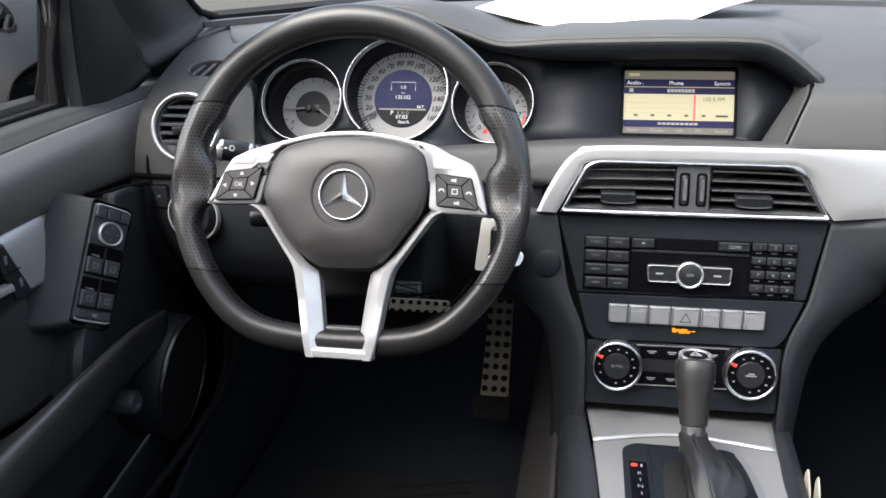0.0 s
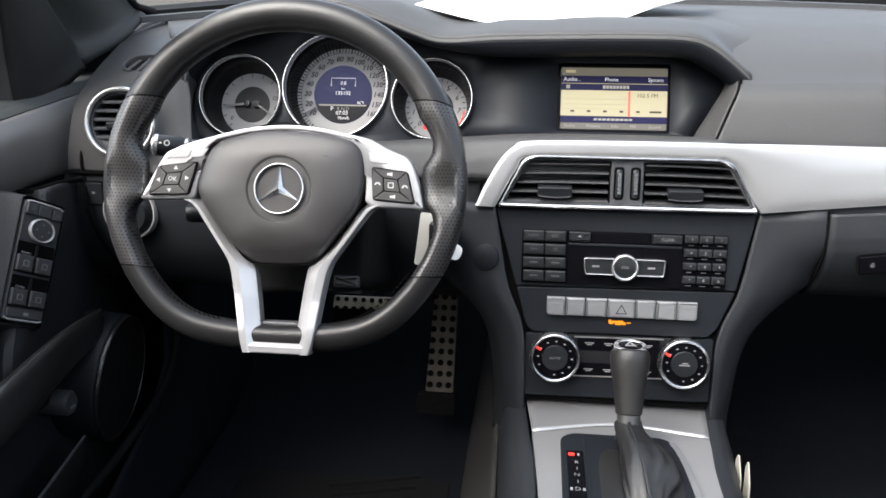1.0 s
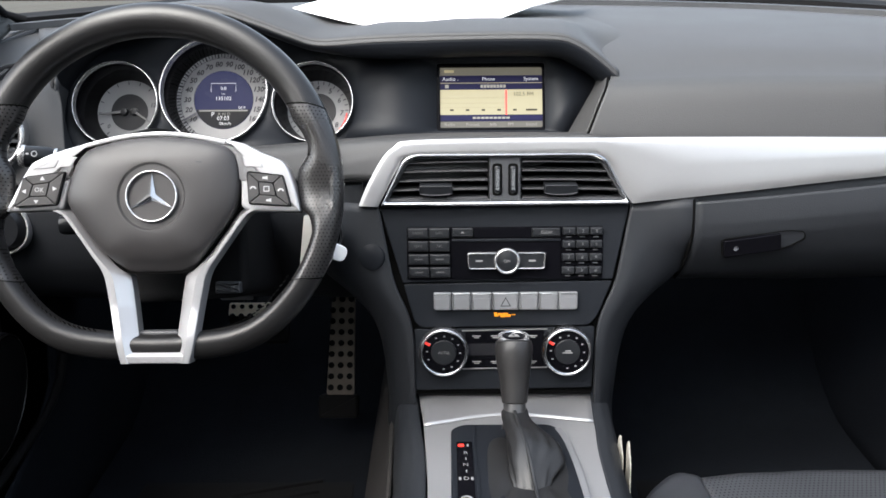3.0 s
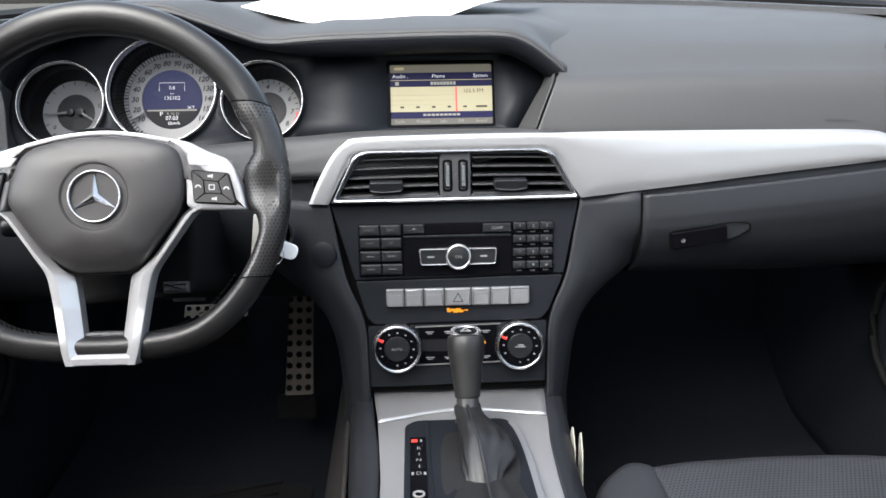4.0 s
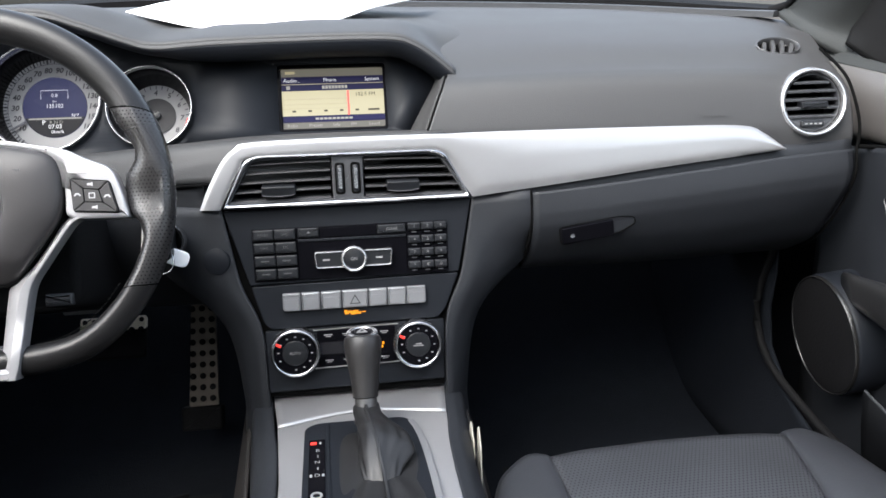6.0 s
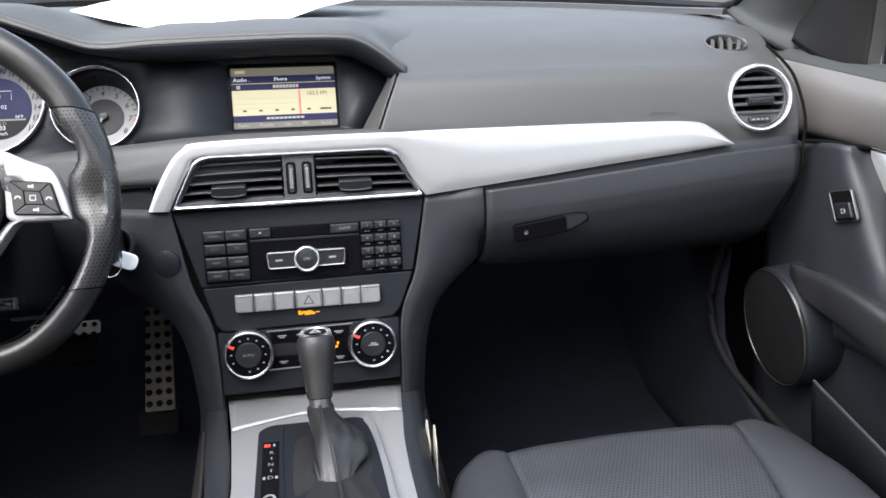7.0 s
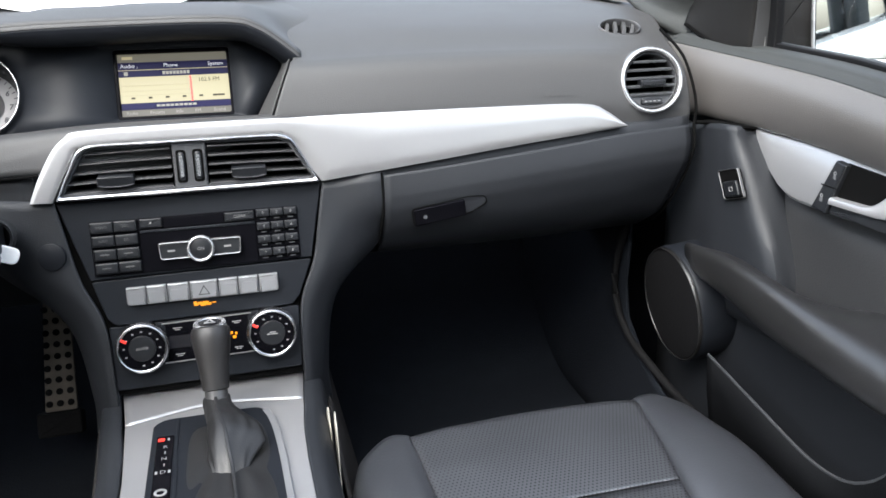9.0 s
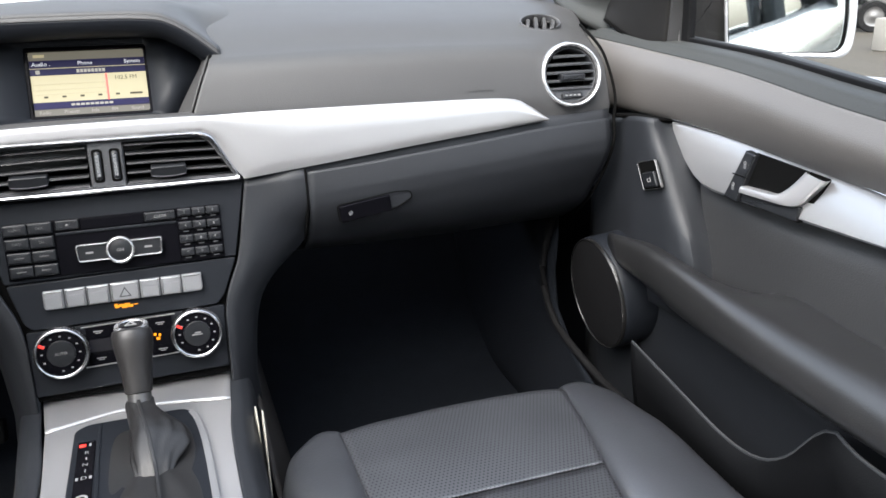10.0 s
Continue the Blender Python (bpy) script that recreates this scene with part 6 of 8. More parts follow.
def side_vent(m, s):
    v = thing("side_air_vent", m, "round side air vent with a chrome ring and black slats", "air vent", "side air vents")
    r = 0.0405
    part("ring", lathe([(r * 0.91, -0.012)] + bead(r * 0.995, 0.004, r * 0.080, 0.0055, 11) + [(r * 1.085, -0.014)], 64), BEZEL, v, "satin chrome ring", angle=70)
    part("duct", lathe([(r * 0.91, 0.0), (r * 0.90, -0.045), (0, -0.045)], 48), SEAM, v, "black duct", thick=0.001)
    part("rotor", ring(circle(r * 0.90, 48), circle(r * 0.84, 48), -0.030, 0.002, top=0.004), HARD, v, "black turning rim")
    for k in range(5):
        y = -0.016 + k * 0.0105
        w = math.sqrt(max(0.0, (r * 0.85) ** 2 - y * y))
        part("slat", sweep([(x, y, -0.004 - 0.003 * (x / r) ** 2) for x in np.linspace(-w, w, 10)], rounded([(-0.0011, -0.013), (0.0011, -0.013), (0.0015, 0.009), (-0.0019, 0.009)], 0.0007), up=(0, -0.25, 1)), HARD, v)
    part("tab", plate(rounded(box2(-0.017, -0.005, 0.017, 0.004), 0.002), -0.004, 0.010, 0.002), KEYCAP, v, "black sliding tab", m=pose(0.001, -0.002, 0, 10))
    part("lower_panel", plate([(r * 0.84 * math.cos(a), r * 0.84 * math.sin(a)) for a in np.linspace(radians(214), radians(326), 20)], -0.010, 0.001), HARD, v)
    part("shutter_wheel", plate(rounded(box2(-0.015, -0.031, 0.015, -0.0225), 0.003), 0.0, 0.005, 0.002), KEYCAP, v, "ribbed shutter wheel")
    part("wheel_mark", bars([(-0.011 + 0.006 * k, -0.0075 + 0.006 * k, -0.0268) for k in range(4)], 0.0016, z=0.0052), PRINT, v)


side_vent(VENT_R @ pose(0, 0, 0.003), 1)
side_vent(VENT_L @ pose(0, 0, 0.003), -1)


def demist_vent(m):
    v = thing("demist_vent", m, "small oval black demister vent on the dashboard", "vent", "demister vents")
    oval = [(x * 0.0285, y * 0.0165) for x, y in circle(1.0, 36)]
    part("rim", ring([(x * 1.1, y * 1.12) for x, y in oval], oval, -0.016, 0.0015, top=0.0035), KEYGREY, v, "worn grey rim")
    part("duct", plate(oval, -0.020, -0.016), SEAM, v)
    for k in range(4):
        x = -0.0195 + k * 0.0130
        h = 0.0165 * math.sqrt(max(0, 1 - (x / 0.0285) ** 2))
        part("slat", sweep([(x - 0.006, -h, -0.002), (x + 0.001, 0, -0.001), (x + 0.006, h, -0.002)], rounded(box2(-0.0026, -0.006, 0.0026, 0.0015), 0.0010), up=(0, 0, 1)), SOFT, v)


demist_vent(DEMIST_R)
demist_vent(DEMIST_L)


# ---------- centre console ----------
def console():
    cc = thing("centre_console", pose(0, 0, 0), "black centre console with a brushed aluminium cover plate", "centre console")
    for s in (-1, 1):
        part("side", loft([
            [(s * 0.1055, 0.955, 0.345), (s * 0.098, 0.87, 0.343), (s * 0.090, 0.76, 0.343), (s * 0.090, 0.40, 0.343)],
            [(s * 0.118, 0.960, 0.343), (s * 0.112, 0.87, 0.340), (s * 0.106, 0.76, 0.338), (s * 0.106, 0.40, 0.338)],
            [(s * 0.130, 0.980, 0.325), (s * 0.124, 0.87, 0.318), (s * 0.118, 0.76, 0.312), (s * 0.118, 0.40, 0.312)],
            [(s * 0.138, 1.020, 0.240), (s * 0.132, 0.87, 0.230), (s * 0.124, 0.76, 0.225), (s * 0.124, 0.40, 0.225)],
            [(s * 0.140, 1.060, 0.150), (s * 0.134, 0.87, 0.140), (s * 0.128, 0.76, 0.140), (s * 0.128, 0.40, 0.140)]], 30, 5), LOWER, cc, "black grained side of the console", thick=0.004)
    # carpeted tunnel below
    for s in (-1, 1):
        part("tunnel_side", loft([
            [(s * 0.132, 1.56, 0.42), (s * 0.136, 1.10, 0.34), (s * 0.134, 0.8, 0.26), (s * 0.128, 0.3, 0.24)],
            [(s * 0.165, 1.56, 0.25), (s * 0.165, 1.10, 0.20), (s * 0.160, 0.8, 0.16), (s * 0.155, 0.3, 0.15)],
            [(s * 0.20, 1.56, 0.05), (s * 0.20, 1.10, 0.04), (s * 0.20, 0.8, 0.035), (s * 0.20, 0.3, 0.03)]], 20, 5), TUNNEL, cc, "worn dark carpet on the tunnel side", thick=0.004)
    # aluminium cover in two leaves with a crease between
    a = [(-0.1035, 0.957, 0.347), (0, 0.962, 0.347), (0.1065, 0.960, 0.347)]
    c = [(-0.0945, 0.870, 0.3435), (0.0, 0.893, 0.3435), (0.0985, 0.877, 0.3435)]
    part("front_plate", loft([[(x, y, z - 0.010) for x, y, z in a], a, [(p[0] * 0.5 + q[0] * 0.5, p[1] * 0.5 + q[1] * 0.5, p[2] * 0.5 + q[2] * 0.5) for p, q in zip(a, c)], [(x, y + 0.0015, z) for x, y, z in c]], 24, 5), ALU, cc, "brushed aluminium front leaf", thick=0.002)
    outer = [tuple(p[:2]) for p in cat(c, 16)][::-1] + [(-0.0880, 0.76), (-0.0865, 0.60), (-0.0865, 0.42), (0.0880, 0.42), (0.0885, 0.60), (0.0900, 0.76)]
    part("rear_plate", plate(outer, 0.336, 0.3440, 0.0006), ALU, cc, "brushed aluminium rear leaf")
    return cc


console()


def gear_selector():
    gs = thing("gear_selector", pose(0, 0.80, 0.3445), "gear lever with a black leather knob and creased leather boot", "gear lever")
    base = [(-0.0640, 0.056), (-0.0655, -0.20), (-0.0655, -0.30), (0.0700, -0.30), (0.0690, -0.11), (0.0625, 0.040), (0.050, 0.0665), (-0.052, 0.0665)]
    base = rounded(base, [0.006, 0.0, 0.003, 0.003, 0.02, 0.02, 0.012, 0.010], 5)
    part("base_plate", plate(base, -0.004, 0.0045, 0.002), SATIN, gs, "satin black base plate")
    part("silver_edge", sweep(cat([(0.0545, 0.056, 0.0045), (0.0590, 0.040, 0.0045), (0.0635, 0.0, 0.0045), (0.0660, -0.08, 0.0045), (0.0665, -0.28, 0.0045)], 24), rounded(box2(-0.0034, -0.001, 0.0034, 0.0006), 0.0005)), SILVERKEY, gs, "slim silver edge")
    part("inner_line", sweep(cat([(-0.038, 0.060, 0.0045), (-0.0385, 0.0, 0.0045), (-0.0370, -0.10, 0.0045), (-0.036, -0.28, 0.0045)], 24), rounded(box2(-0.0016, -0.001, 0.0016, 0.0012), 0.0006)), SATIN, gs)
    ro = part("selector_display", plate(rounded(box2(-0.0585, -0.140, -0.0415, 0.0275), 0.002), 0.003, 0.0058, 0.0006), GLOSS, gs, "black selector display strip")
    part("park_lamp", plate(rounded(box2(-0.0570, 0.0165, -0.0505, 0.0220), 0.001), 0.0055, 0.0062), RED, ro, "lit red park lamp")
    part("gate_print", lettering([("R", -0.0490, 0.004, 0.0078, 0), ("N", -0.0495, -0.0185, 0.0078, 0), ("D", -0.0495, -0.043, 0.0085, 0)], deep=0.0062), PRINT, ro)
    part("gate_line", bars([(-0.0475, -0.0455, 0.019), (-0.0495, -0.0485, -0.007), (-0.0495, -0.0485, -0.030), (-0.0570, -0.0545, -0.043), (-0.0448, -0.0423, -0.043)], 0.005, z=0.0060), PRINT, ro)
    part("mode_dial", lathe([(0.006, 0.0055), (0.006, 0.0066), (0.004, 0.0070), (0.0035, 0.0060)], 24, cx=-0.050, cy=-0.078), PRINT, ro)
    # boot: flat skirt drawn up to a pinch, with a soft bag hanging from the collar
    rnd = random.Random(5)
    ph = [rnd.uniform(0, 6.28) for _ in range(4)]
    rows = []
    for s in np.linspace(0, 1, 18):
        row = []
        for j in range(64):
            a = 2 * math.pi * j / 64
            ca, sa = math.cos(a), math.sin(a)
            k = (abs(ca) ** 5 + abs(sa) ** 5) ** (-1 / 5)
            fx, fy = 0.0135 + 0.0485 * k * ca, -0.075 + 0.130 * k * sa
            tx, ty = 0.013 + 0.010 * ca, -0.038 + 0.012 * sa
            fold = math.sin(4 * a + ph[0]) * 0.6 + math.sin(7 * a + ph[1] + 2 * s) * 0.4
            h = 0.0038 + 0.0010 * math.sin(math.pi * s) + 0.0030 * s ** 2.2 + 0.0022 * fold * math.sin(math.pi * s) * s
            row.append((fx + (tx - fx) * s, fy + (ty - fy) * s, h))
        rows.append(row)
    bt = part("boot", sheet(rows, wrap_u=True), BOOT, gs, "creased soft leather boot")
    ctr = cat([(0.005, 0.040, 0.033), (0.005, 0.030, 0.030), (0.009, 0.012, 0.026), (0.014, -0.006, 0.022), (0.016, -0.024, 0.018), (0.013, -0.042, 0.013), (0.013, -0.058, 0.006), (0.013, -0.075, -0.008)], 26)
    wid = np.interp(np.linspace(0, 1, 26), [0, 0.12, 0.25, 0.40, 0.57, 0.72, 0.86, 1.0], [0.0142, 0.0148, 0.0180, 0.0235, 0.0240, 0.0185, 0.0150, 0.0120])
    rows = []
    for i, (c, w) in enumerate(zip(ctr, wid)):
        s = i / 25
        row = []
        for j in range(64):
            a = 2 * math.pi * j / 64
            f = 1 + 0.13 * math.sin(3 * a + 1.0 + 2.2 * s) * math.sin(math.pi * s) + 0.030 * math.sin(7 * a + 6 * s + ph[2]) + 0.014 * math.sin(11 * a - 4 * s + ph[3])
            side = 1.0 if math.cos(a) < 0 else 1.0 + 0.25 * math.sin(math.pi * s) ** 2
            row.append((c[0] + w * f * side * math.cos(a), c[1] + 0.35 * w * math.sin(a), c[2] + 0.62 * w * f * math.sin(a)))
        rows.append(row)
    part("boot_bag", sheet(rows, wrap_u=True), BOOT, bt, "slack leather fold under the knob")
    part("boot_seam", sweep(cat([(0.004, 0.030, 0.0405), (0.006, 0.014, 0.0385), (0.009, -0.006, 0.0355), (0.012, -0.026, 0.0310), (0.014, -0.046, 0.0235), (0.016, -0.065, 0.0150), (0.018, -0.110, 0.0090), (0.020, -0.190, 0.0065)], 30), rounded(box2(-0.0017, -0.0014, 0.0017, 0.0012), 0.0008)), BOOT, bt, "sewn seam down the boot")
    # collar, knob
    axis = pose(0.005, 0.039, 0.0280, -24, 0, 0)
    part("neck", lathe([(0.0145, -0.012), (0.0120, 0.000), (0.0112, 0.004)], 28), BOOT, gs, "gathered leather neck", m=axis)
    part("collar", lathe([(0.0112, -0.007), (0.0121, -0.006), (0.0123, 0.0145), (0.0115, 0.0155)], 36), COLLAR, gs, "satin silver collar", m=axis)
    cap_m = axis @ pose(0, 0, 0.0835, 22, 0, 0) @ pose(0, 0.0005, -0.0815)
    kn = part("knob", lathe([(0.0115, 0.0145), (0.0138, 0.0160), (0.0145, 0.023), (0.0156, 0.036), (0.0176, 0.050), (0.0196, 0.062), (0.0207, 0.071), (0.0206, 0.077), (0.0195, 0.0815), (0.0165, 0.0835)], 44), KNOB, gs, "worn black leather knob", m=axis)
    part("cap_ring", lathe([(0.0176, 0.0790)] + bead(0.0148, 0.0850, -0.0026, 0.0018) + [(0.0120, 0.0835)], 40), BEZEL, kn, "chrome cap ring", m=cap_m)
    part("cap", lathe([(0.0120, 0.083), (0.0120, 0.0858), (0.0, 0.0864)], 32), GLOSS, kn, "black cap", m=cap_m)
    part("cap_mark", ring([(x, y * 0.9) for x, y in circle(0.0078, 3)], [(x * 0.55, y * 0.5) for x, y in circle(0.0078, 3)], 0.0860, 0.0870), PRINT, kn, "small pale mark", m=cap_m @ pose(0, 0, 0, 0, 0, 90))


gear_selector()


# ---------- seat ----------
def seat():
    st = thing("passenger_seat", pose(0, 0, 0), "black leather passenger seat with a perforated cushion", "car seat")

    def ease(y, pts):
        return float(np.interp(y, [p[0] for p in pts], [p[1] for p in pts]))

    inner_l = [(0.25, 0.212), (0.70, 0.213), (0.88, 0.217)]
    inner_r = [(0.25, 0.440), (0.615, 0.458), (0.674, 0.471), (0.764, 0.495), (0.854, 0.513), (0.88, 0.518)]
    outer_l = [(0.25, 0.122), (0.65, 0.128), (0.765, 0.135), (0.88, 0.141)]
    outer_r = [(0.25, 0.590), (0.60, 0.595), (0.71, 0.602), (0.80, 0.597), (0.88, 0.590)]

    def strip(name, ma, label, y0, reach, edge, height, cols):
        """A leather panel: from y0 forward to reach(f), rolled over the front; edge(f, y) is the cross place, height(f, y) the crown."""
        rows = []
        for v in np.linspace(0, 1, 34):
            rows.append([(edge(f, y0 + (reach(f) - 0.032 - y0) * v)[0], y0 + (reach(f) - 0.032 - y0) * v, height(f, y0 + (reach(f) - 0.032 - y0) * v)) for f in cols])
        last = rows[-1]
        if reach(0.5) > 0.8:
            for a in (15, 30, 45, 60, 75, 90):
                rows.append([(x, y + 0.032 * math.sin(radians(a)), z - 0.032 * (1 - math.cos(radians(a)))) for x, y, z in last])
            for dz in (0.06, 0.12, 0.17):
                rows.append([(x, y + 0.030 - 0.1 * (dz - 0.06), max(0.10, z - dz)) for x, y, z in last])
        part(name, sheet(rows), ma, st, label, thick=0.004)

    flat = np.linspace(0, 1, 30)

    def centre(f, y):
        a, b = ease(y, inner_l), ease(y, inner_r)
        return (a + (b - a) * f,)

    def crown(f, y):
        e = 1 - abs(2 * f - 1) ** 6
        if y > 0.682:
            u = min(1.0, (y - 0.682) / 0.11)
            rise = e * (0.0030 * (1 - (1 - u) ** 2))
        else:
            u = min(1.0, max(0.0, (0.680 - y) / 0.05))
            rise = e * (0.0045 * (1 - (1 - u) ** 2))
        return 0.2875 + rise + 0.0008 * noise.noise((f * 9, y * 28, 1.0))

    strip("cushion_front", SEATPERF, "perforated front cushion panel", 0.682, lambda f: 0.870 + 0.010 * math.sin(math.pi * min(1, f * 0.9)), centre, crown, flat)
    strip("cushion_rear", SEATPERF, "perforated rear cushion panel", 0.25, lambda f: 0.6810 + 0.032, centre, crown, flat)
    part("seam", sweep(cat([(0.214, 0.6815, 0.2882), (0.26, 0.6815, 0.2884), (0.34, 0.6815, 0.2884), (0.43, 0.6815, 0.2884), (0.470, 0.6815, 0.2882)], 24), circle(0.0017, 8)), SEAM, st)
    # bolsters
    prof = cat([(0, 0.0), (0.05, 0.0065), (0.22, 0.0115), (0.48, 0.0105), (0.74, 0.0025), (0.91, -0.011), (1.0, -0.035), (1.0, -0.08), (0.97, -0.17)], 34)
    for inner, outer, tip in ((inner_l, outer_l, [(0, 0.874), (0.25, 0.882), (0.5, 0.872), (0.8, 0.846), (1.0, 0.800)]),
                               (inner_r, outer_r, [(0, 0.876), (0.25, 0.884), (0.5, 0.884), (0.75, 0.866), (1.0, 0.815)])):
        nose = [tuple(p) for p in cat(tip, 40)]
        rows = []
        for k in range(44):
            row = []
            for f, dz in prof:
                yf = ease(min(f, 1), nose)
                if k < 34:
                    y = 0.25 + (yf - 0.032 - 0.25) * k / 33
                    a = 0
                else:
                    a = min(90, (k - 33) * 13)
                    y = yf - 0.032 + 0.032 * math.sin(radians(a))
                xi, xo = ease(y, inner), ease(y, outer)
                z = 0.2875 + dz * (1.0 if dz < 0 else 1.0 - 0.75 * min(1, max(0, (y - 0.70) / 0.15)) ** 1.5) - 0.032 * (1 - math.cos(radians(a))) + 0.0009 * noise.noise((xi + f * 2, y * 22, 4.0))
                z -= 0.014 * min(1, f) * min(1, max(0, (y - 0.74) / 0.12))
                if k > 40:
                    z -= (k - 40) * 0.05
                row.append((xi + (xo - xi) * f, y, max(0.10, z)))
            rows.append(row)
        part("bolster", sheet(rows), SEATHIDE, st, "smooth leather side bolster", thick=0.004)
        path = [(ease(y, inner), y, 0.2866 - 0.030 * max(0, (y - 0.842) / 0.032) ** 2) for y in np.linspace(0.25, 0.868, 30)]
        part("seam", sweep(path, circle(0.0013, 8)), SEAM, st)
    part("seat_base", block(0.17, 0.56, 0.20, 0.84, 0.06, 0.24, 0.02), HARD, st, "dark seat base")


seat()


def loose_strips():
    """Two pale paper edges stuck between console and seat."""
    for x, y, top, lean in ((0.1215, 0.842, 0.347, 1), (0.1270, 0.826, 0.349, -2)):
        ob = solo("paper_strip", plate(rounded([(-0.05, -0.22), (0.006, -0.22), (0.010, -0.01), (0.004, 0.0), (-0.012, -0.02)], 0.003), 0, 0.0016, 0.0004), SLIP,
                  "pale slip stuck between seat and console", "paper", group="paper slips")
        ob.matrix_basis = pose(x, y, top, 90, 0, 90) @ pose(0, 0, 0, 0, lean, 0)


loose_strips()


# ---------- doors ----------
def front_door(s):
    """Front door lining, built for the passenger's side and mirrored by s."""
    nm = "passenger" if s > 0 else "driver's"
    dr = thing("door_2" if s > 0 else "door_1", pose(0, 0, 0) if s > 0 else pose(0.0, 0, -0.026), f"closed black {nm} door lining with silver trim blade and armrest", "car door", "front doors", "structure")

    def P(rows, fall=0.0, dip=()):
        return [[(s * x, y, z - fall * min(0.3, max(0, 0.86 - y)) - (dip[k] if k < len(dip) else 0.0)) for x, y, z in r] for k, r in enumerate(rows)]

    def T(m):
        return Matrix.Diagonal((s, 1, 1, 1)) @ m if s < 0 else m

    ys = (1.17, 0.98, 0.80, 0.62, 0.40, 0.0, -0.4)
    belt = (0.723, 0.711, 0.699, 0.677, 0.660, 0.645, 0.640)
    trim = (0.611, 0.616, 0.609, 0.595, 0.585, 0.580, 0.580)

    def line(xs, zs, yy=ys):
        return [(x, y, z) for x, y, z in zip(xs, yy, zs)]

    # upper lining: window ledge, roll, down to the trim blade
    part("window_ledge", loft(P([
        line((0.775,) * 7, [z + 0.002 for z in belt]),
        line((0.722, 0.722, 0.720, 0.718, 0.716, 0.716, 0.716), [z + 0.001 for z in belt]),
        line((0.7095, 0.7100, 0.7070, 0.7040, 0.7010, 0.7010, 0.7010), [z - 0.0045 for z in belt]),
        line((0.700, 0.701, 0.697, 0.694, 0.690, 0.690, 0.690), [z - 0.012 for z in belt])]), 46, 6), PILLAR, dr, "dark grey ledge under the side window", thick=0.004)
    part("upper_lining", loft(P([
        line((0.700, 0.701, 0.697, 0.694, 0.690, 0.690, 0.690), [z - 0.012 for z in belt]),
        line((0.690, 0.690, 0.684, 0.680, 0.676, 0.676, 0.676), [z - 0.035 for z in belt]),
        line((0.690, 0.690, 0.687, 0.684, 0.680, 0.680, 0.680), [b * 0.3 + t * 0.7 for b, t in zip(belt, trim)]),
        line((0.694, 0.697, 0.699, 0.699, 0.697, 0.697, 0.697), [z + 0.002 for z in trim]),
        line((0.712, 0.714, 0.716, 0.716, 0.714, 0.714, 0.714), [z - 0.004 for z in trim])]), 46, 6), DOORSOFT, dr, "soft upper lining, its colour lifted for weak light", thick=0.004)
    # front of the door below the roll: switch panel and its flank
    flank = [
        [(0.692, 1.09, 0.607), (0.675, 1.02, 0.606), (0.655, 0.955, 0.618), (0.657, 0.905, 0.622), (0.694, 0.918, 0.612), (0.706, 0.905, 0.606)],
        [(0.690, 1.09, 0.560), (0.672, 1.01, 0.560), (0.654, 0.945, 0.570), (0.656, 0.885, 0.575), (0.684, 0.875, 0.572), (0.706, 0.868, 0.560)],
        [(0.688, 1.09, 0.510), (0.668, 1.00, 0.510), (0.654, 0.925, 0.520), (0.656, 0.853, 0.520), (0.682, 0.840, 0.520), (0.706, 0.830, 0.505)],
        [(0.688, 1.09, 0.440), (0.666, 0.98, 0.445), (0.652, 0.900, 0.450), (0.655, 0.805, 0.455), (0.678, 0.800, 0.455), (0.706, 0.790, 0.440)],
        [(0.688, 1.09, 0.380), (0.666, 0.98, 0.380), (0.655, 0.900, 0.380), (0.658, 0.790, 0.380), (0.678, 0.780, 0.380), (0.706, 0.770, 0.380)]]
    if s < 0:
        flank = [[(x - (0.0, 0.0, 0.0, 0.004, 0.010, 0.010)[k], y, z) for k, (x, y, z) in enumerate(r)] for r in flank]
    part("switch_console", loft(P(flank), 40, 6), LOWER, dr, "black raised switch console", thick=0.004)
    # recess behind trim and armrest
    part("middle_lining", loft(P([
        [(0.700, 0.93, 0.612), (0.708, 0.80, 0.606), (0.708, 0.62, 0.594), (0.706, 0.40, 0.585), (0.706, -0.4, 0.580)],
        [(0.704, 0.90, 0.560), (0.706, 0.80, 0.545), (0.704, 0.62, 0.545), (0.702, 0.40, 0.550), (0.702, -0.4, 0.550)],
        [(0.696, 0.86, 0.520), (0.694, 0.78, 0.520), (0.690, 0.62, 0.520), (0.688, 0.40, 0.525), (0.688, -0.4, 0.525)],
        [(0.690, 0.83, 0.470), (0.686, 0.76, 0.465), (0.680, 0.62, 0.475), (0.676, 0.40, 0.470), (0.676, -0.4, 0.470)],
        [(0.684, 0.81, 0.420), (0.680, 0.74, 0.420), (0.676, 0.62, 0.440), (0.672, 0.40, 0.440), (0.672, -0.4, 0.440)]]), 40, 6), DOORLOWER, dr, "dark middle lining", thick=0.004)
    # silver blade
    up = [(0.6985, 0.914, 0.614), (0.6995, 0.80, 0.6105), (0.6995, 0.62, 0.5965), (0.6975, 0.40, 0.583), (0.6975, -0.4, 0.578)]
    lo = [(0.6930, 0.884, 0.578), (0.6870, 0.834, 0.5482), (0.6840, 0.767, 0.5445), (0.6790, 0.607, 0.5485), (0.6770, 0.39, 0.5515), (0.6770, -0.4, 0.5515)]
    a, b = cat(up, 60), cat(lo, 60)
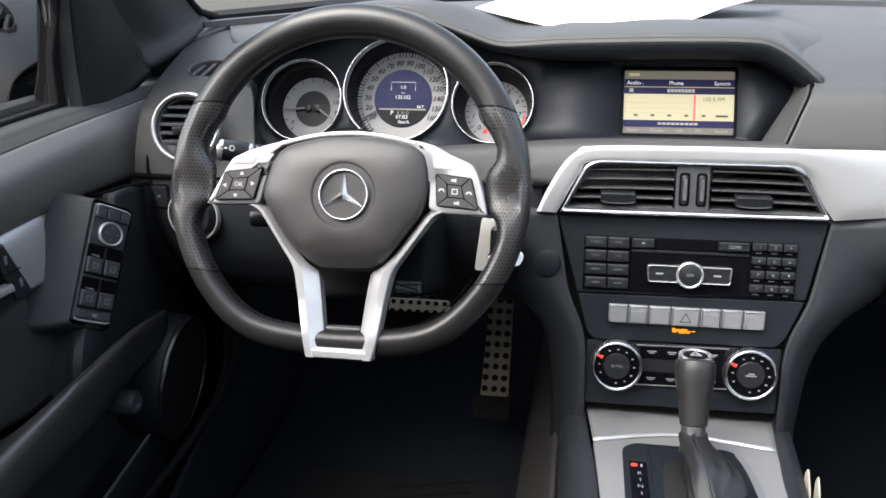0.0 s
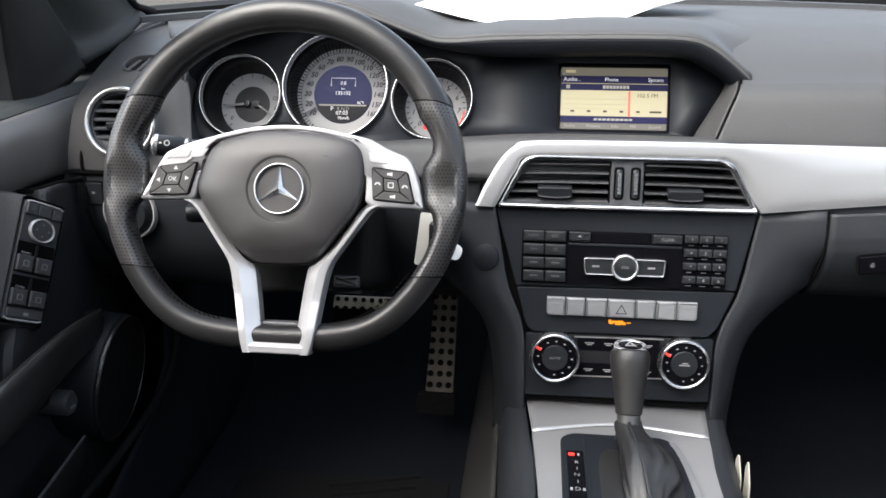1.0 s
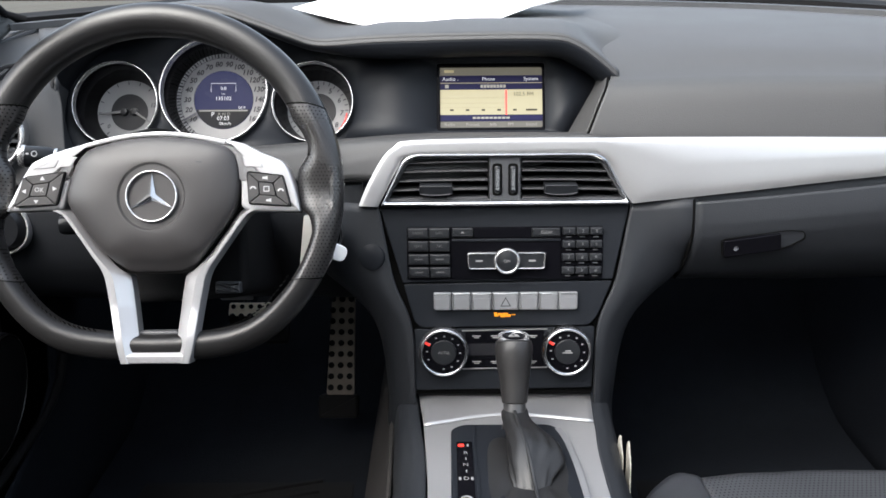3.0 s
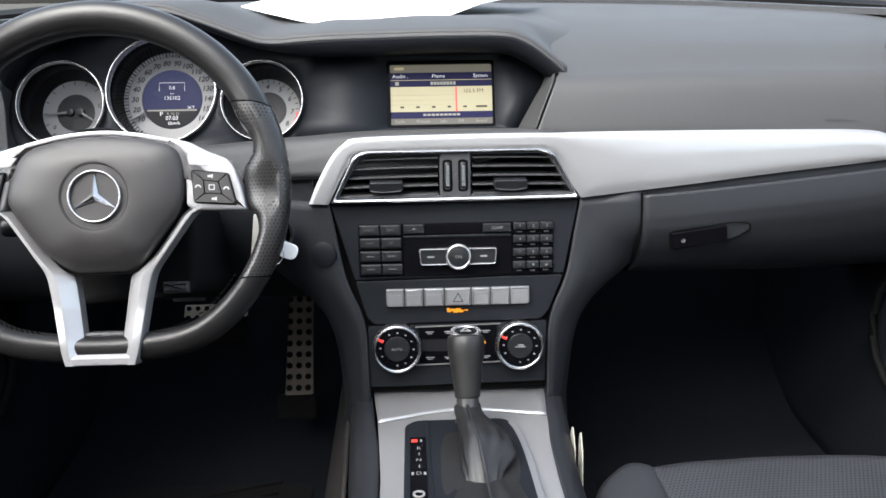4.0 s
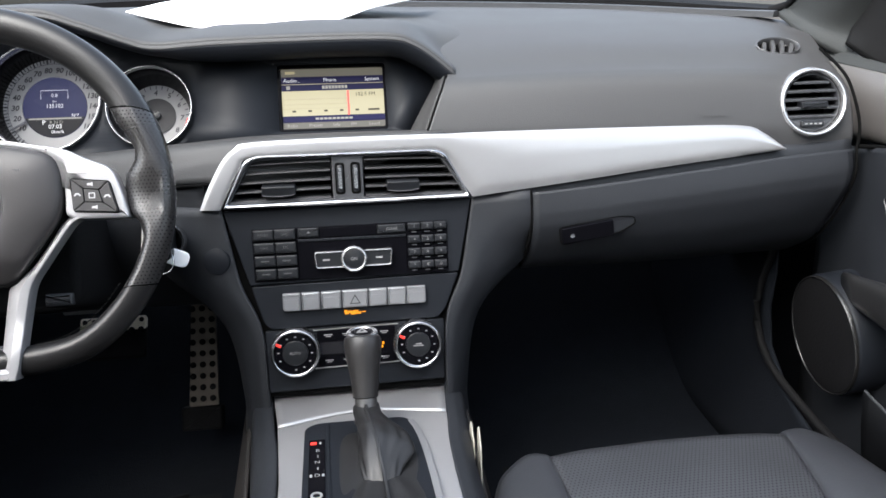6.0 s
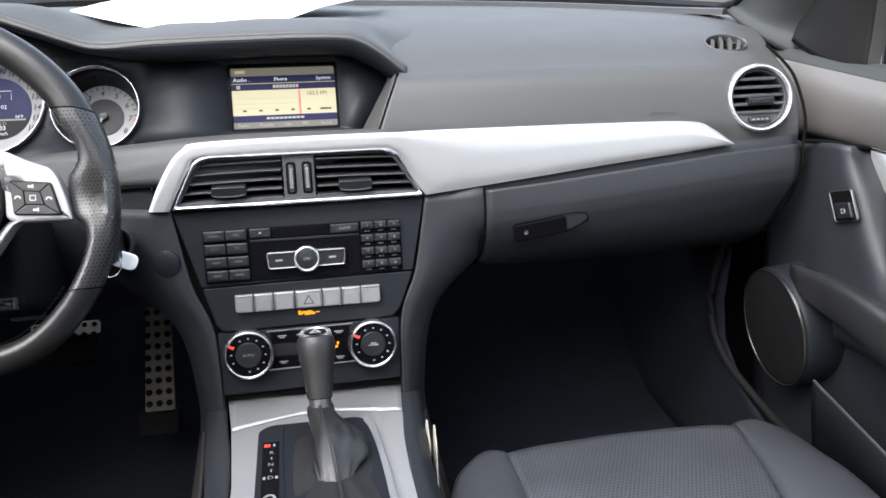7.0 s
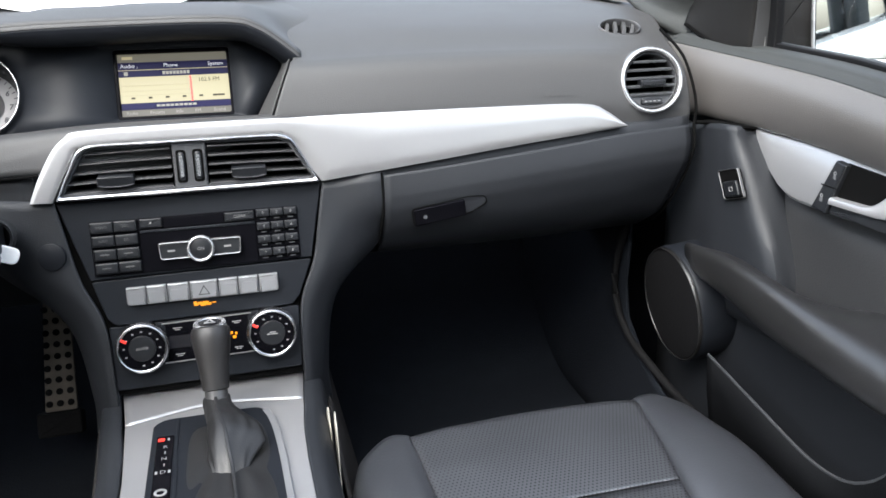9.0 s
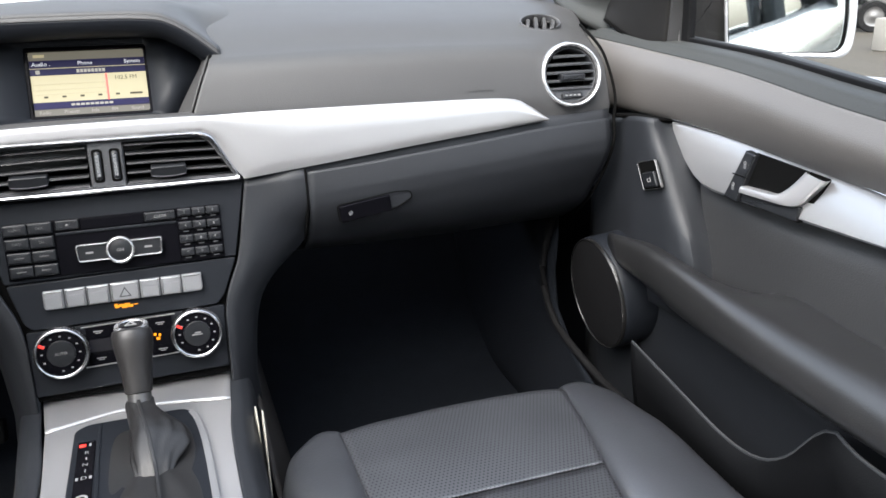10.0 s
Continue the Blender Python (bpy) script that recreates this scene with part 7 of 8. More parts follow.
    part("trim_blade", sheet([[(s * (p[0] + (q[0] - p[0]) * t - 0.003 * math.sin(math.pi * t) + d), p[1] + (q[1] - p[1]) * t, p[2] + (q[2] - p[2]) * t) for p, q in zip(a, b)]
                                      for t, d in ((0, 0.012), (0, 0.0), (0.06, -0.003), (0.3, -0.003), (0.6, -0.003), (0.94, -0.003), (1, 0.0), (1, 0.026))]), ALU, dr, "brushed aluminium trim blade")
    part("blade_edge", sweep([(s * (p[0] - 0.002), p[1], p[2] + 0.0015) for p in a], circle(0.0016, 8)), CHROME, dr, "bright upper edge of the blade")
    # inner handle: recess, lever, lock keys (local x to the rear, y up, z into the cabin)
    hm = Matrix(((0, s * 0.188, -s, s * 0.6840), (-1, 0.205, 0, 0.7635), (0, 0.942, 0, 0.5485), (0, 0, 0, 1)))
    well = rounded([(0.016, 0.000), (0.108, -0.003), (0.141, 0.051), (0.030, 0.0585)], 0.003)
    keys_ = rounded([(-0.009, 0.000), (0.015, -0.002), (0.038, 0.0570), (0.021, 0.0600)], 0.002)
    body = rounded([(0.018, 0.001), (0.105, -0.0015), (0.109, 0.0150), (0.022, 0.0120)], 0.002)
    part("handle_recess", plate(well, 0.003, 0.0060), SEAM, dr, "black handle recess", m=hm)
    part("key_gap", sweep([(0.0040, 0.0300, 0.0126), (0.0285, 0.0290, 0.0126)], circle(0.0007, 6)), SEAM, dr, m=hm)
    hb = part("lock_keys", plate(keys_, 0.005, 0.0125, 0.002), KEYCAP, dr, "two black lock keys", m=hm)
    for yy, zz in ((0.019, 0.043), (0.003, 0.015)):
        part("lock_print", ring(circle(0.0022, 14, yy + 0.004, zz + 0.0028), circle(0.0014, 14, yy + 0.004, zz + 0.0028), 0.0126, 0.0130), PRINT, hb, m=hm)
        part("lock_print", plate(rounded(box2(yy + 0.0018, zz - 0.0040, yy + 0.0062, zz + 0.0006), 0.0006), 0.0126, 0.0130), DIMPRINT, hb, m=hm)
    part("lever_body", plate(body, 0.005, 0.010, 0.001), KEYCAP, dr, m=hm)
    ea = cat([(0.022, 0.0190), (0.055, 0.0200), (0.076, 0.0218), (0.094, 0.0330), (0.115, 0.0545)], 30)
    eb = cat([(0.020, 0.0105), (0.060, 0.0115), (0.095, 0.0130), (0.112, 0.0190), (0.142, 0.0500)], 30)
    rows = [[(p[0] + (q[0] - p[0]) * t, p[1] + (q[1] - p[1]) * t, h) for p, q in zip(ea, eb)] for t, h in ((0, 0.006), (0, 0.0125), (0.08, 0.0146), (0.3, 0.0152), (0.7, 0.0152), (0.92, 0.0146), (1, 0.0125), (1, 0.006))]
    part("lever", sheet(rows), SPOKE, dr, "satin silver door lever", m=hm)
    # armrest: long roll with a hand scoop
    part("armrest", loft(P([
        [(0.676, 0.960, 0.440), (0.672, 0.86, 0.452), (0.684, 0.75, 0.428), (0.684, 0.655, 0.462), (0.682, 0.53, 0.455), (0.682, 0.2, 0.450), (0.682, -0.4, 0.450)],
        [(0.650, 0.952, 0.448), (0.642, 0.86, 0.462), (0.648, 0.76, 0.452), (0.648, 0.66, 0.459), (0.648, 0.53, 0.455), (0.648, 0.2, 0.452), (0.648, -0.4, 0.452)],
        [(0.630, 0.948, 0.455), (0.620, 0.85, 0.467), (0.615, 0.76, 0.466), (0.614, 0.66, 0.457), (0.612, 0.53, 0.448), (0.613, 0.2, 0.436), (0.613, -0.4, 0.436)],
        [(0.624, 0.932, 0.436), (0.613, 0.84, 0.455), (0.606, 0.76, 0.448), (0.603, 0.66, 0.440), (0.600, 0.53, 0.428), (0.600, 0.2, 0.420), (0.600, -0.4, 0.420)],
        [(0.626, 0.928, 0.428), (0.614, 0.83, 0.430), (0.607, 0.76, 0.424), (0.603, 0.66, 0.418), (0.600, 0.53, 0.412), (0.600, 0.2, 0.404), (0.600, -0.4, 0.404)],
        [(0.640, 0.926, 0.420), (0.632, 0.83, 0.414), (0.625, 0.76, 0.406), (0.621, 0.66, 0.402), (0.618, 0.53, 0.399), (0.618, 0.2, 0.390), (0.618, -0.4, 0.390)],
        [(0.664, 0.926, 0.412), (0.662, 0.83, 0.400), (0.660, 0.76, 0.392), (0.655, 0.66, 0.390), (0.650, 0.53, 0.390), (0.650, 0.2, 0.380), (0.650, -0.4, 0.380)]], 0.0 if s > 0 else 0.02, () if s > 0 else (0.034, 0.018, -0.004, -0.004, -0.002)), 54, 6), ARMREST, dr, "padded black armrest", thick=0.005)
    # lower lining with map pocket
    part("lower_lining", loft(P([
        [(0.690, 1.10, 0.480), (0.672, 0.95, 0.470), (0.668, 0.80, 0.400), (0.662, 0.60, 0.370), (0.650, 0.40, 0.380), (0.650, -0.4, 0.380)],
        [(0.690, 1.10, 0.320), (0.676, 0.95, 0.310), (0.672, 0.80, 0.290), (0.666, 0.60, 0.280), (0.652, 0.40, 0.300), (0.652, -0.4, 0.300)],
        [(0.690, 1.10, 0.120), (0.680, 0.95, 0.120), (0.676, 0.80, 0.120), (0.670, 0.60, 0.120), (0.660, 0.40, 0.120), (0.660, -0.4, 0.120)]]), 30, 6), LOWER, dr, "black lower lining", thick=0.004)
    rim = cat([(0.624, 0.868, 0.328), (0.620, 0.760, 0.312), (0.620, 0.670, 0.296), (0.620, 0.615, 0.300), (0.620, 0.575, 0.325), (0.618, 0.525, 0.383), (0.612, 0.463, 0.378), (0.612, 0.2, 0.370)], 50)
    pk = part("map_pocket", sheet([[(s * (x + 0.020 * (z < 0)), y, z) for x, y, z in rim],
                                   [(s * (x + 0.004), y, z - 0.05) for x, y, z in rim],
                                   [(s * (x + 0.020), y, min(z - 0.10, 0.18)) for x, y, z in rim],
                                   [(s * (x + 0.045), y, 0.12) for x, y, z in rim]]), POCKET, dr, "black map pocket", thick=0.004)
    part("pocket_edge", sweep([(s * x, y, z + 0.001) for x, y, z in rim], circle(0.0019, 8)), HARD, pk, "pocket edge, paler than the pocket")
    # loudspeaker pod
    c = Vector((0.625, 0.962, 0.365 if s > 0 else 0.360))
    pod = Matrix.Translation((s * c.x, c.y, c.z)) @ pose(0, 0, 0, 0, 0, 0 if s > 0 else 9) @ pose(0, 0, 0, 0, -97 * s, 0) @ pose(0, 0, 0, -3 * s, 0, 0)
    oval = circle(0.078, 56)
    part("speaker_pod", plate([(x * 1.05, y * 1.05) for x, y in oval], -0.06, 0.000, 0.004), SATIN, dr, "black loudspeaker pod", m=pod)
    part("speaker_grille", plate(oval, 0.0, 0.004, 0.002, 0.003), RUBBER, dr, "black loudspeaker grille", m=pod)
    part("speaker_ring", ring([(x * 1.035, y * 1.035) for x, y in oval], oval, 0.0, 0.0035, top=0.0050), PODRING, dr, "thin glossy ring", m=pod)
    # corner panel in front of the side glass
    foot_line = [(0.716, 1.130, 0.736), (0.714, 1.065, 0.7155), (0.713, 1.005, 0.7030), (0.716, 0.968, 0.7045)]
    panel = [foot_line,
             [(0.724, 1.120, 0.772), (0.714, 1.055, 0.768), (0.710, 1.000, 0.766), (0.714, 0.962, 0.766)],
             [(0.700, 1.000, 0.862), (0.698, 0.985, 0.860), (0.697, 0.965, 0.858), (0.700, 0.945, 0.855)]]
    part("corner_panel", loft(P(panel), 20, 8), CORNER, dr, "black corner panel by the side glass", thick=0.004)
    # same panel, but in paler plastic to paint the light on its rear face
    part("panel_return", loft(P([[r[-1], (0.5 * r[-1][0] + 0.5 * q[0], 0.5 * r[-1][1] + 0.5 * q[1], q[2]), q] for r, q in zip(panel, ((0.742, 0.953, 0.702), (0.737, 0.950, 0.766), (0.712, 0.930, 0.856)))]), 10, 8), DOORLOWER, dr, "rear face of the corner panel, coloured paler as if lit", thick=0.003)
    part("panel_foot_gap", sweep(cat([(s * x, y, z - 0.001) for x, y, z in foot_line], 30), circle(0.0026, 8)), SEAM, dr)
    part("window_channel", sweep([(s * x, y, z) for x, y, z in cat([(0.737, 0.955, 0.700), (0.733, 0.952, 0.770), (0.708, 0.930, 0.860), (0.655, 0.70, 1.02)], 20)], rounded(box2(-0.013, -0.006, 0.013, 0.006), 0.003), up=(s, 0, 0)), RUBBER, dr, "black window channel")
    part("channel_edge", sweep([(s * (x - 0.008), y + 0.004, z) for x, y, z in cat([(0.737, 0.955, 0.700), (0.733, 0.952, 0.770), (0.708, 0.930, 0.860), (0.655, 0.70, 1.02)], 20)], circle(0.0009, 8)), DARKSILVER, dr, "fine bright edge of the window channel")
    part("belt_seal", sweep([(s * 0.738, y, z + 0.003) for y, z in zip(ys[1:], belt[1:])], rounded(box2(-0.006, -0.004, 0.006, 0.006), 0.002)), RUBBER, dr, "black belt seal")
    pane = part("side_pane", loft(P([
        [(0.752, 0.95, 0.69), (0.752, 0.5, 0.66), (0.750, -0.2, 0.64)],
        [(0.715, 0.93, 0.86), (0.700, 0.5, 0.90), (0.690, -0.2, 0.90)],
        [(0.640, 0.62, 1.05), (0.620, 0.4, 1.10), (0.615, -0.2, 1.13)]]), 16, 6), WINDOW, dr, "clear side window")
    pane.visible_shadow = False
    part("door_shut_line", sweep([(s * x, y, z) for x, y, z in cat([(0.662, 1.108, 0.730), (0.655, 1.050, 0.710), (0.651, 1.016, 0.691), (0.652, 0.993, 0.656), (0.652, 0.985, 0.632), (0.648, 0.981, 0.612), (0.642, 0.968, 0.583), (0.636, 0.978, 0.543), (0.632, 1.010, 0.495), (0.640, 1.060, 0.460)], 40)], circle(0.0020, 8)), SEAM, dr)
    part("roll_gap", sweep([(s * x, y, z) for x, y, z in cat([(0.654, 0.985, 0.6145), (0.656, 0.94, 0.6205), (0.668, 0.905, 0.6195), (0.694, 0.916, 0.614)], 20)], circle(0.0028, 8)), SEAM, dr)
    # window switches
    if s > 0:
        m = Matrix(((0.02, -0.03, -1, 0.6490), (-0.955, 0.46, 0, 0.886), (0.29, 0.88, 0, 0.552), (0, 0, 0, 1)))
        sq = rounded(box2(-0.0200, -0.0195, 0.0200, 0.0195), 0.003)
        f = part("window_switch", ring(sq, shrink(sq, 0.0010), 0, 0.0030, top=0.0036), COLLAR, dr, "silver-framed window switch", m=m)
        part("switch_well", plate(shrink(sq, 0.0013), -0.002, 0.0022), SEAM, f, m=m)
        part("switch_key", plate(rounded(box2(-0.012, -0.0165, 0.015, 0.004), 0.003), 0.001, 0.0065, 0.002), KEYCAP, f, m=m)
        part("print", ring(rounded(box2(-0.001, -0.0095, 0.006, -0.0035), 0.001), rounded(box2(0.0, -0.0085, 0.005, -0.0045), 0.001), 0.0064, 0.0070), PRINT, f, m=m)
    else:
        ey = Vector((0.037, 0.475, 0.879)).normalized()
        ex = (Vector((0.274, 0.920, -0.290)) - ey * Vector((0.274, 0.920, -0.290)).dot(ey)).normalized()
        ez = ex.cross(ey)
        ex, ey, ez = ex * 0.90, ey * 0.721, ez * 0.774
        m = Matrix(((ex.x, ey.x, ez.x, -0.6429), (ex.y, ey.y, ez.y, 0.8850), (ex.z, ey.z, ez.z, 0.6091), (0, 0, 0, 1)))
        crest = rounded([(-0.034, -0.188), (0.030, -0.190), (0.034, 0.006), (-0.032, 0.006)], 0.008)
        skirt = rounded([(-0.068, -0.212), (0.038, -0.202), (0.042, 0.010), (-0.058, 0.010)], 0.014)
        rows = [[(p[0] + (q[0] - p[0]) * k, p[1] + (q[1] - p[1]) * k, h) for p, q in zip(crest, skirt)] for k, h in ((-0.05, -0.0005), (0.0, -0.001), (0.06, -0.003), (0.3, -0.012), (0.7, -0.028), (1.0, -0.046))]
        part("switch_housing", sheet(rows, wrap_u=True), DOORLOWER, dr, "black housing round the switches", m=m)
        long = rounded([(-0.030, -0.181), (0.026, -0.181), (0.029, 0.0), (-0.027, 0.0)], 0.004)
        f = part("window_switches", plate(long, -0.010, 0.003, 0.0012), HARD, dr, "black window and mirror switch block", m=m)
        part("chrome_end", sweep([(-0.026, -0.003, 0.003), (-0.020, -0.0008, 0.0036), (0.022, -0.0008, 0.0036), (0.028, -0.003, 0.003)], circle(0.0016, 8)), TRIMRING, f, "bright upper edge", m=m)
        part("chrome_end", sweep([(-0.029, -0.178, 0.003), (-0.023, -0.1802, 0.0036), (0.019, -0.1802, 0.0036), (0.025, -0.178, 0.003)], circle(0.0016, 8)), TRIMRING, f, "bright lower edge", m=m)
        for x, w in ((-0.018, 0.0075), (0.001, 0.0095), (0.020, 0.0075)):
            part("mirror_key", plate(rounded(box2(x - w, -0.021, x + w, -0.004), 0.002), 0.002, 0.006, 0.0015), KEYGREY, f, m=m)
            if w < 0.008:
                part("print", bars([(x - 0.002, x + 0.003, -0.0125)], 0.004, z=0.0061), DIMPRINT, f, m=m)
        part("mirror_ring", lathe([(0.0185, 0.002), (0.0185, 0.0065), (0.0175, 0.0078), (0.0158, 0.0070), (0.0156, 0.0050)], 40, cx=0.001, cy=-0.042), TRIMRING, f, "silver ring of the mirror control", m=m)
        part("mirror_pad", lathe([(0.0156, 0.002), (0.0154, 0.0060), (0, 0.0072)], 36, cx=0.001, cy=-0.042), KEYGREY, f, m=m)
        for k in range(4):
            a = math.pi / 2 * k
            part("print", plate(circle(0.0018, 3, 0.001 + 0.0090 * math.cos(a), -0.042 + 0.0090 * math.sin(a)), 0.0068, 0.0074), PRINT, f, m=m)
        for top in (-0.063, -0.114):
            part("switch_well", plate(rounded(box2(-0.0275, top - 0.047, 0.0265, top), 0.003), 0.002, 0.0034), SEAM, f, m=m)
            for x in (-0.0145, 0.0125):
                part("switch_key", plate(rounded(box2(x - 0.0120, top - 0.045, x + 0.0120, top - 0.020), 0.002), 0.003, 0.0075, 0.0020), KEYGREY, f, m=m)
                part("print", ring(rounded(box2(x - 0.004, top - 0.037, x + 0.004, top - 0.028), 0.001), rounded(box2(x - 0.003, top - 0.036, x + 0.003, top - 0.029), 0.001), 0.0074, 0.0079), PRINT, f, m=m)
            part("chrome_lip", bars([(-0.024, -0.011, top - 0.0175)], 0.0035, z=0.0080), BEZEL, f, "small bright lip", m=m)
            part("divider", plate(box2(-0.0022, top - 0.020, 0.0004, top - 0.002), 0.003, 0.006), KEYCAP, f, m=m)
        lock = part("lock_key", plate(rounded(box2(-0.027, -0.177, 0.0245, -0.164), 0.002), 0.002, 0.0055, 0.0015), KEYGREY, f, m=m)
        part("print", bars([(-0.004, 0.003, -0.1705)], 0.005, z=0.0056), PRINT, lock, m=m)
        rm = Matrix(((0, 0, 1, -0.640), (1, 0, 0, 0.865), (0, 1, 0, 0.374), (0, 0, 0, 1)))
        rel = part("release_button", lathe([(0.015, -0.035), (0.015, 0.004), (0.012, 0.008), (0.0, 0.009)], 24), HARD, dr, "small black release knob", m=rm)
        part("print", bars([(-0.005, 0.004, -0.004)], 0.003, z=0.0091), PRINT, rel, m=rm)
    return dr


front_door(1)
front_door(-1)


# ---------- pedals, mats, sill carpets ----------
def pedals():
    m = leaning(-0.243, 1.315, 0.249, 0.42)
    ac = thing("accelerator_pedal", m, "studded steel accelerator pedal on a black base", "pedal", "pedals")
    pl = rounded([(-0.027, -0.086), (0.020, -0.086), (0.021, 0.086), (-0.018, 0.086)], 0.004)
    part("plate", plate(pl, -0.004, 0.003, 0.001), STEEL, ac, "brushed steel plate")
    for r in range(9):
        for c in range(3):
            x = -0.0165 + c * 0.0155 + (8 - r) * -0.0004
            part("stud", lathe([(0.0052, 0.002), (0.0050, 0.0055), (0.0040, 0.0062), (0, 0.0062)], 14, cx=x, cy=-0.074 + r * 0.0185), RUBBER, ac)
    part("base", plate(rounded(box2(-0.040, -0.125, 0.026, -0.086), 0.006), -0.02, 0.006, 0.004), RUBBER, ac, "black hinge base")
    mb = leaning(-0.375, 1.300, 0.300, 0.9)
    br = thing("brake_pedal", mb, "studded steel brake pedal", "pedal", "pedals")
    part("pad", plate(rounded(box2(-0.052, -0.040, 0.048, 0.016), 0.006), -0.010, 0.001, 0.0015), RUBBER, br, "black rubber pad")
    part("plate", plate(rounded(box2(-0.054, 0.005, 0.048, 0.028), 0.004), -0.006, 0.003, 0.0015), TREAD, br, "steel strip coloured pale as if catching light")
    for c in range(7):
        part("stud", lathe([(0.0040, 0.002), (0.0037, 0.0050), (0.0030, 0.0056), (0, 0.0056)], 14, cx=-0.0465 + c * 0.0145, cy=0.0205), RUBBER, br)
        part("stud", lathe([(0.0048, -0.002), (0.0046, 0.0052), (0.0038, 0.0058), (0, 0.0058)], 14, cx=-0.0465 + c * 0.0145, cy=0.0035), RUBBER, br)
    part("arm", sweep([(0.0, 0.02, -0.004), (0.01, 0.08, -0.03), (0.015, 0.20, -0.03)], rounded(box2(-0.012, -0.006, 0.012, 0.006), 0.003)), RUBBER, br, "black pedal arm")
    # ribbed mats
    for x in (-0.385, 0.40):
        mat_ = thing("floor_mat", pose(x, 1.0, 0.062), "black ribbed rubber floor mat", "floor mat", "floor mats")
        part("sheet", plate(rounded(box2(-0.17, -0.30, 0.17, 0.24), 0.04), -0.012, 0.0, 0.004), RUBBER, mat_)
        for k in range(14):
            part("rib", sweep([(-0.10 + 0.006 * k, -0.24 + k * 0.030, 0.002), (0.09 + 0.002 * k, -0.20 + k * 0.030, 0.002)], rounded(box2(-0.003, -0.003, 0.003, 0.003), 0.001)), RUBBER, mat_)
    # sill trims with a soft sheen
    for s in (-1, 1):
        solo("trim_sill", sweep(cat([(s * 0.622, 1.10, 0.455), (s * 0.618, 1.125, 0.35), (s * 0.620, 1.09, 0.28), (s * 0.625, 1.00, 0.245), (s * 0.63, 0.85, 0.225), (s * 0.63, 0.3, 0.21)], 30), circle(0.006, 10)),
             RUBBER, "black door-opening seal beside the footwell", "seal", "structure")
        solo("wall_inner_left" if s < 0 else "wall_inner_right", loft([[(s * 0.78, 1.62, 0.70), (s * 0.775, 1.2, 0.70), (s * 0.775, 0.4, 0.655), (s * 0.775, -1.6, 0.65)],
                                      [(s * 0.79, 1.62, 0.30), (s * 0.79, 1.2, 0.30), (s * 0.79, 0.4, 0.30), (s * 0.79, -1.6, 0.30)],
                                      [(s * 0.79, 1.62, 0.02), (s * 0.79, 1.2, 0.02), (s * 0.79, 0.4, 0.02), (s * 0.79, -1.6, 0.02)]], 20, 4), CARPET, "dark inner side of the cabin", "panel", "structure", thick=0.01)
        solo("trim_kick_panel", loft([[(s * 0.640, 1.58, 0.60), (s * 0.645, 1.3, 0.58), (s * 0.640, 1.12, 0.46)],
                                      [(s * 0.630, 1.58, 0.30), (s * 0.635, 1.3, 0.25), (s * 0.625, 1.02, 0.24)],
                                      [(s * 0.630, 1.58, 0.04), (s * 0.635, 1.1, 0.04), (s * 0.630, 0.3, 0.04)],
                                      ], 14, 4), CARPET, "dark kick panel at the footwell's side", "panel", "structure", thick=0.004)


pedals()


def closures():
    """Dark sheets that close the gaps between dashboard ends, pillars and doors."""
    for s in (-1, 1):
        solo("trim_dash_end", loft([[(s * 0.64, 1.07, 0.660), (s * 0.70, 1.07, 0.655), (s * 0.80, 1.07, 0.650)],
                                    [(s * 0.64, 1.20, 0.700), (s * 0.70, 1.20, 0.695), (s * 0.82, 1.20, 0.690)],
                                    [(s * 0.60, 1.40, 0.740), (s * 0.70, 1.40, 0.730), (s * 0.82, 1.40, 0.720)],
                                    [(s * 0.50, 1.66, 0.780), (s * 0.70, 1.66, 0.720), (s * 0.82, 1.66, 0.700)]], 10, 4), HARD, "black filler under the pillar foot", "trim", "structure", thick=0.003)
        solo("trim_pillar_foot", loft([[(s * 0.655, 1.285, 0.772), (s * 0.705, 1.20, 0.742), (s * 0.740, 1.10, 0.712)],
                                       [(s * 0.670, 1.32, 0.700), (s * 0.730, 1.24, 0.690), (s * 0.775, 1.13, 0.680)]], 12, 4), HARD, "black foot of the roof pillar", "trim", "structure", thick=0.004)


closures()


# ---------- loose paper on the dashboard ----------
def dash_paper():
    # sheet lies on the hood, its near edge curling over in a shallow arc
    near = [(-0.264, 1.150, 0.7940), (-0.219, 1.120, 0.7840), (-0.161, 1.095, 0.7735), (-0.088, 1.080, 0.7735), (-0.028, 1.100, 0.7735), (0.021, 1.140, 0.7860), (0.064, 1.210, 0.8010)]
    mid = [(-0.230, 1.24, 0.8050), (-0.16, 1.225, 0.8000), (-0.10, 1.21, 0.7960), (-0.04, 1.21, 0.7940), (0.02, 1.215, 0.7945), (0.075, 1.24, 0.7985), (0.125, 1.29, 0.8055)]
    far = [(-0.190, 1.34, 0.8120), (-0.13, 1.335, 0.8090), (-0.07, 1.33, 0.8060), (-0.01, 1.33, 0.8045), (0.05, 1.335, 0.8055), (0.10, 1.345, 0.8085), (0.150, 1.37, 0.8130)]
    solo("paper_sheet", loft([near, mid, far], 40, 8), PAPER, "white paper sheet lying on top of the dashboard", "paper", thick=0.0012)


dash_paper()


